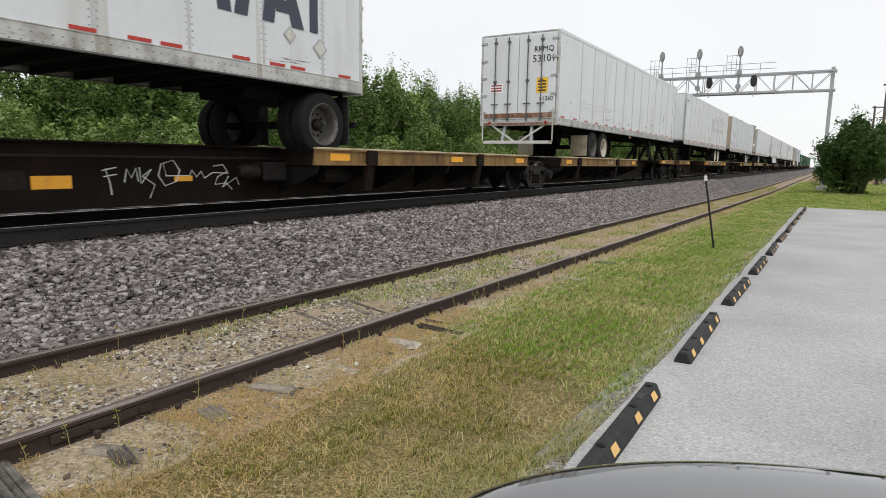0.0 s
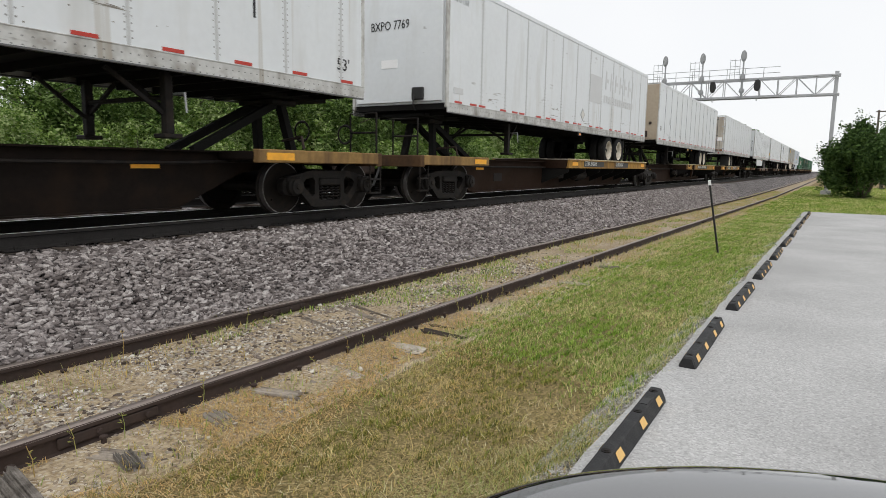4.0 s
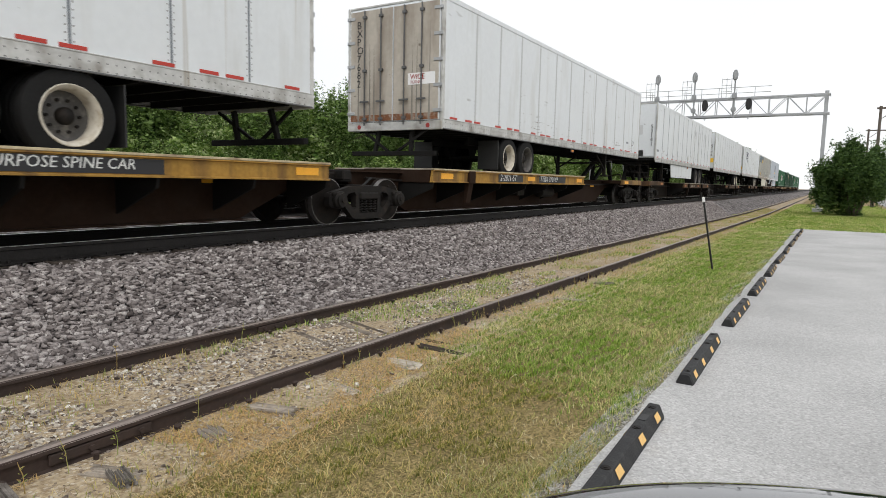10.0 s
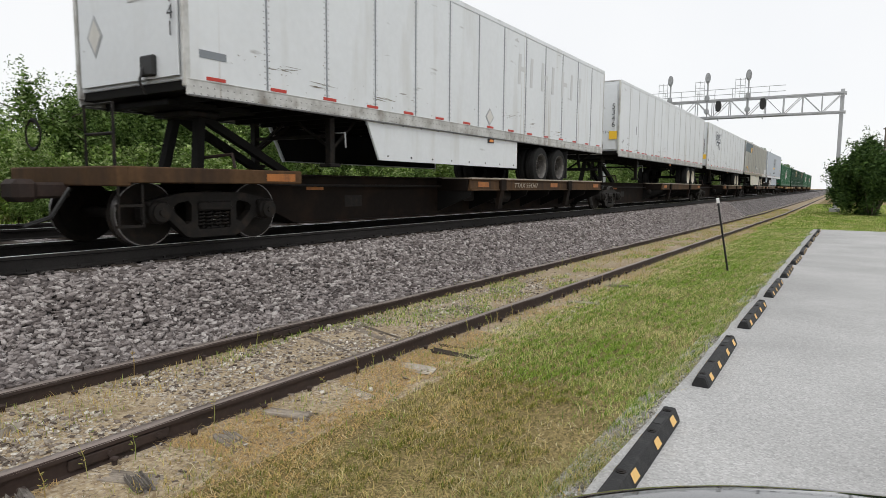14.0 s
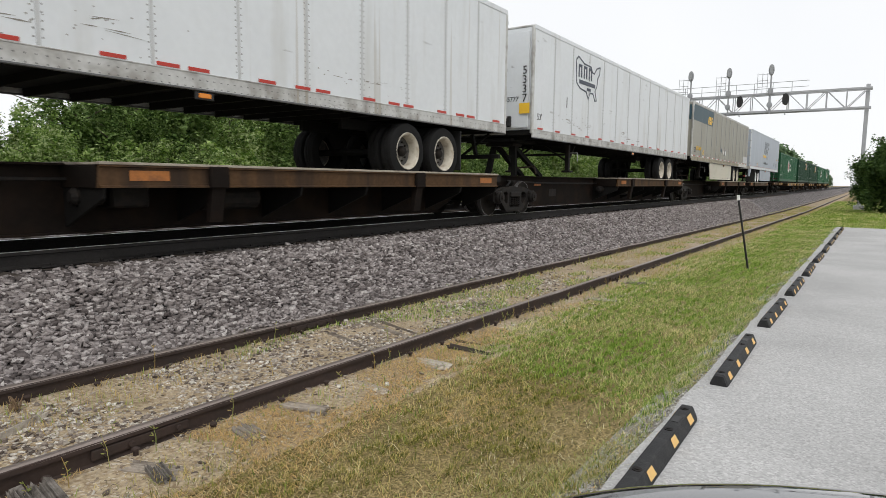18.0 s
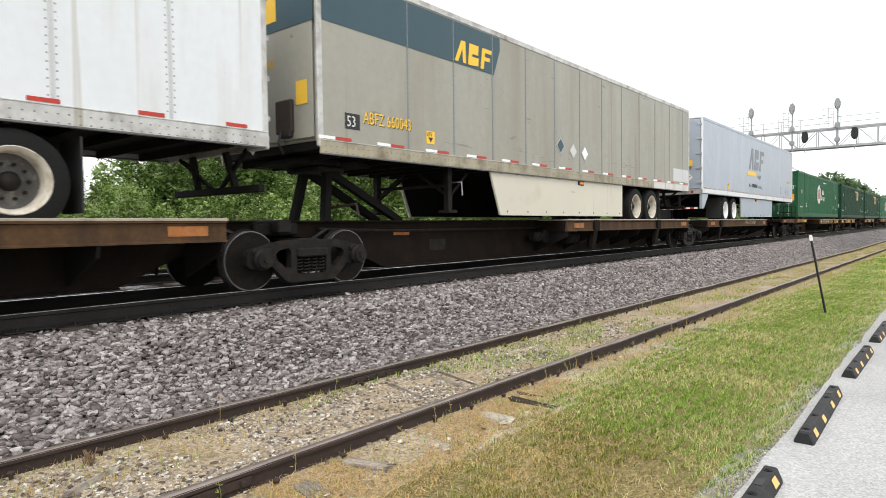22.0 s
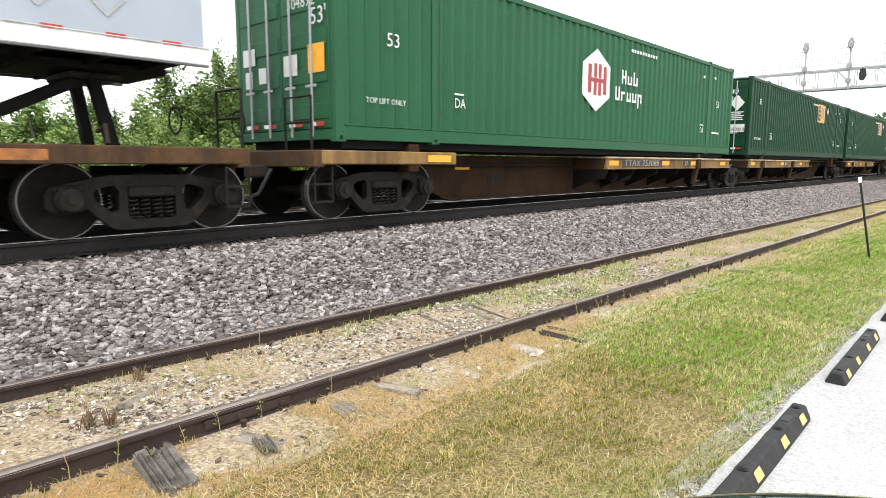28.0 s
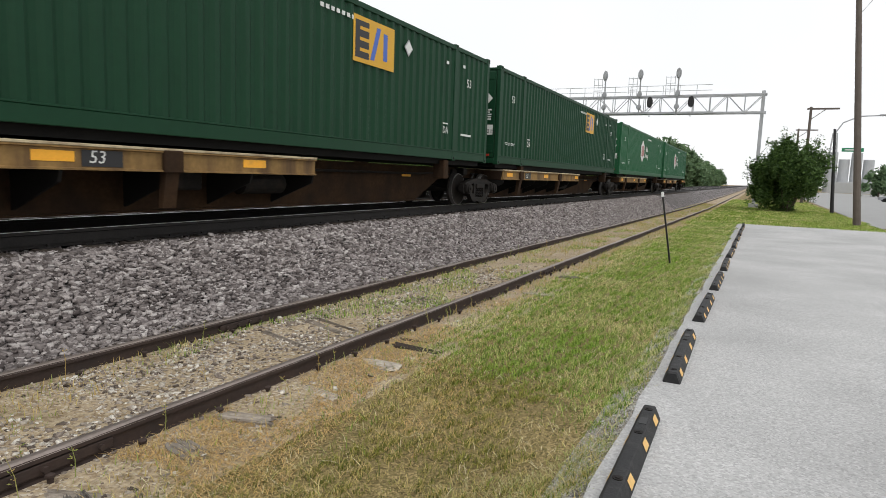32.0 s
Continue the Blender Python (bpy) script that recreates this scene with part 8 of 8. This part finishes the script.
    for h in hitches:
        h = h - u
        low = min((t - u for t in trucks), key=lambda q: abs(q - h)) < h
        d = 1 if low else -1
        hitch = part("hitch_stand", Geo().box(-0.42, 0.42, h - 0.28, h + 0.28, BOTTOM - 0.16, BOTTOM - 0.07, 0.02), M["steel"], car, "kingpin hitch stand")
        for s in (-1, 1):
            part("hitch_leg", Geo().bar((s * 0.3, h, BOTTOM - 0.12), (s * 0.42, h - d * 0.15, 0.98), 0.14, 0.12), M["under"], hitch)
            part("hitch_strut", Geo().bar((s * 0.25, h + d * 0.1, BOTTOM - 0.15), (s * 0.3, h + d * 1.75, 0.98), 0.12, 0.12), M["under"], hitch)
        part("hitch_lever", Geo().tube([(0.35, h, 1.2), (0.9, h + d * 0.1, 1.25), (0.95, h + d * 0.1, 1.05)], 0.025), M["rusty"], hitch)
    for t in trucks:
        add_truck(car, t - u)
    for t in trucks[1:-1]:
        part("joint", Geo().box(-0.5, 0.5, t - u - 0.4, t - u + 0.4, 0.76, 0.95, 0.03).box(-0.7, 0.7, t - u - 0.12, t - u + 0.12, 0.8, 1.0, 0.02), M["steel"], car)
        part("hose", Geo().tube([(0.55, t - u - 0.9, 0.85), (0.7, t - u - 0.3, 0.62), (0.7, t - u + 0.3, 0.6), (0.55, t - u + 0.9, 0.85)], 0.025), M["plastic"], car)
    for t, d in ((trucks[0], -1), (trucks[-1], 1)):
        y = t - u
        end = part("end_platform", Geo().box(-1.25, 1.25, y + d * 1.25, y - d * 1.6, 0.86, 0.99, 0.015), paint, car)
        part("end_sill", Geo().box(-1.33, 1.33, y + d * 1.15, y + d * 1.32, 0.78, 1.02, 0.015), M["ochre_dark"], end)
        part("side_beam", Geo().box(1.2, 1.34, y + d * 1.2, y - d * 1.6, 0.82, 1.02, 0.015), M["ochre_dark"] if edge_paint == "ochre_dark" else M["ochre_mid"], end)
        part("reflector", Geo().box(1.34, 1.346, y - d * 0.9, y - d * 1.45, 0.86, 0.97), glint, end)
        part("coupler", Geo().box(-0.12, 0.12, y + d * 1.25, y + d * 1.75, 0.62, 0.82, 0.03).box(-0.2, 0.2, y + d * 1.65, y + d * 1.93, 0.58, 0.86, 0.06), M["rusty"], end, "rusty coupler")
        rail = Geo().tube([(1.22, y + d * 1.28, 1.0), (1.22, y + d * 1.28, 1.75), (0.6, y + d * 1.28, 1.75), (0.6, y + d * 1.28, 1.0)], 0.02)
        rail.tube([(1.22, y + d * 1.28, 1.4), (0.6, y + d * 1.28, 1.4)], 0.02)
        part("grab_rail", rail, M["steel"], end)
        step = Geo()
        for z in (0.3, 0.55):
            step.box(1.22, 1.32, y + d * 1.0, y + d * 1.3, z - 0.015, z + 0.015)
        step.tube([(1.3, y + d * 1.0, 0.8), (1.3, y + d * 1.0, 0.28)], 0.015).tube([(1.3, y + d * 1.3, 0.8), (1.3, y + d * 1.3, 0.28)], 0.015)
        part("sill_step", step, M["steel"], end)
        part("air_hose", Geo().tube([(0.3, y + d * 1.35, 0.75), (0.34, y + d * 1.6, 0.4), (0.32, y + d * 1.9, 0.3)], 0.028), M["plastic"], end)
        part("brake_wheel", Geo().lathe("y", (-0.7, y + d * 1.3, 1.45), [(0.2, 0), (0.22, 0.015), (0.2, 0.03), (0.17, 0.015)], 18, True), M["steel"], end)
    for y in pads:
        for s in (-1, 1):
            part("container_pedestal", Geo().box(s * 1.0, s * 1.3, y - u - 0.12, y - u + 0.12, DECK - 0.3, C_LOW - 0.03, 0.02), paint, car)
    for text, y, z, size, ink, panel in marks:
        if panel:
            part("name_panel", Geo().box(1.326, 1.331, y - u - 0.08, y - u + panel, DECK - 0.25, DECK - 0.065), M["black"], car)
        words(text, size, M[ink], car, 1.334, y - u, z, shear=0.15, squeeze=1.5 if text.startswith("TTAX") else 1.0)
    return car


def tag_lines(car, strokes, y, z):
    """Loose white paint scrawl on the sill, as plain strokes."""
    g = Geo()
    for s in strokes:
        g.tube([(0.428, y + a, z + b) for a, b in s], 0.009, 4)
    part("paint_scrawl", g, M["white_ink"], car, "white spray-paint scrawl")


c1 = spine_car([1.7, 19.0, 35.4], [(9.7, 18.0), (20.6, 29.3)], [-4.3, 35.2], "rust-brown articulated spine car with yellow platform edges",
               [("T T A X", 25.2, DECK - 0.22, 0.14, "white_ink", 0)], edge_paint="ochre_mid")
tag_lines(c1, [[(0.0, 0.1), (0.2, 0.14), (0.05, 0.12), (0.1, -0.05), (0.12, -0.22)], [(0.02, 0.02), (0.2, 0.05)], [(0.3, -0.06), (0.34, 0.12), (0.4, 0.0), (0.47, 0.13), (0.5, -0.05)], [(0.52, 0.14), (0.54, -0.08), (0.7, 0.12), (0.56, 0.02), (0.74, -0.1), (0.66, -0.28)],
               [(0.85, 0.2), (0.8, 0.02), (0.9, -0.12), (1.08, -0.06), (1.14, 0.1), (1.04, 0.24), (0.88, 0.2), (0.92, 0.02), (1.3, 0.02), (1.34, 0.1), (1.42, 0.0), (1.5, 0.08), (1.56, -0.02), (1.7, 0.06), (2.0, 0.05)],
               [(1.72, 0.16), (1.9, 0.18), (1.98, 0.08), (1.8, 0.0), (1.74, -0.12), (1.95, -0.1), (2.06, -0.2)], [(2.0, 0.0), (1.88, -0.16), (2.15, -0.02), (2.2, -0.14)]], 5.0, 0.52)
part("reflector", Geo().box(0.42, 0.427, 4.15, 4.62, 0.40, 0.56), M["orange"], c1, "orange reflector")
part("reflector", Geo().box(0.42, 0.427, 6.05, 6.35, 0.46, 0.54), M["orange"], c1, "orange reflector")
c2 = spine_car([39.3, 57.0, 75.1, 93.1], [(46.2, 55.5), (64.6, 73.9), (77.1, 86.7)], [39.95, 58.3, 92.6], "articulated spine car with bright yellow platform edges and black name panels",
               [("TTRX 370119", 47.68, 0.875, 0.155, "white_ink", 2.05), ("2-28'/1-57'", 51.18, 0.875, 0.155, "white_ink", 1.6), ("TWIN 28'-ALL PURPOSE SPINE CAR", 67.72, 0.885, 0.13, "white_ink", 3.15),
                ("2-28'/1-57'", 80.28, 0.865, 0.17, "white_ink", 1.4), ("TTRX 370119", 82.86, 0.865, 0.17, "white_ink", 2.05)], DECK=1.08, colour="rust_warm")
for k in range(3):
    part("maker_block", Geo().box(1.331, 1.335, 64.96 - 39.3 + 0.15 * k, 65.08 - 39.3 + 0.15 * k, 0.91, 1.03), M["rust"], c2)
c3 = spine_car([97.2, 114.6, 131.8, 149.25, 166.2, 182.4], [(104.0, 112.9), (121.6, 130.6), (139.0, 147.9), (156.8, 165.5), (167.7, 177.0)], [97.75, 115.75, 133.3, 150.4, 182.3],
               "dark rusty five-unit articulated spine car", [("TTAX 554367", 172.86, DECK - 0.21, 0.165, "deck", 0), ("TTAX 554367", 106.2, DECK - 0.22, 0.12, "deck", 0)], edge_paint="ochre_dark")
c4 = spine_car([186.0, 202.2, 219.4, 236.9, 254.3, 270.5], [(192.9, 201.3), (203.4, 212.0), (220.7, 229.3), (238.1, 246.7), (255.5, 264.1)], [],
               "yellow and brown five-unit spine car carrying containers", [("TTAX 753088", 193.78, DECK - 0.215, 0.165, "deck", 2.2), ("53", 197.53, DECK - 0.21, 0.15, "deck", 0.4), ("53", 208.02, DECK - 0.21, 0.15, "white_ink", 0.42), ("53", 222.7, DECK - 0.22, 0.14, "white_ink", 0.45)],
               pads=[186.63, 198.7, 204.93, 217.0, 222.4, 234.45, 239.8, 251.9, 257.2, 269.3], colour="rust_light", edge_paint="ochre_mid",
               lamps=[193.03, 195.99, 198.01, 200.45, 203.6, 207.4, 210.36, 221.0, 224.6, 228.7, 238.4, 242.2, 246.1, 255.8, 259.7, 263.5])


def motions():
    """The whole train rolls by; every wheelset turns with it."""
    ts = [t for t, s in RUN]
    ss = [s for t, s in RUN]
    for ob, u in MOVERS:
        walk(ob, [(t, pose(TRACK_X, u + s, RAIL_TOP)) for t, s in RUN])
    fine = [k / 10 for k in range(321)]
    roll = -np.degrees(np.interp(fine, ts, ss) / WHEEL_R)
    for ob, d in ROLLERS:
        walk(ob, [(t, pose(0, d, WHEEL_R, a)) for t, a in zip(fine, roll)])


motions()
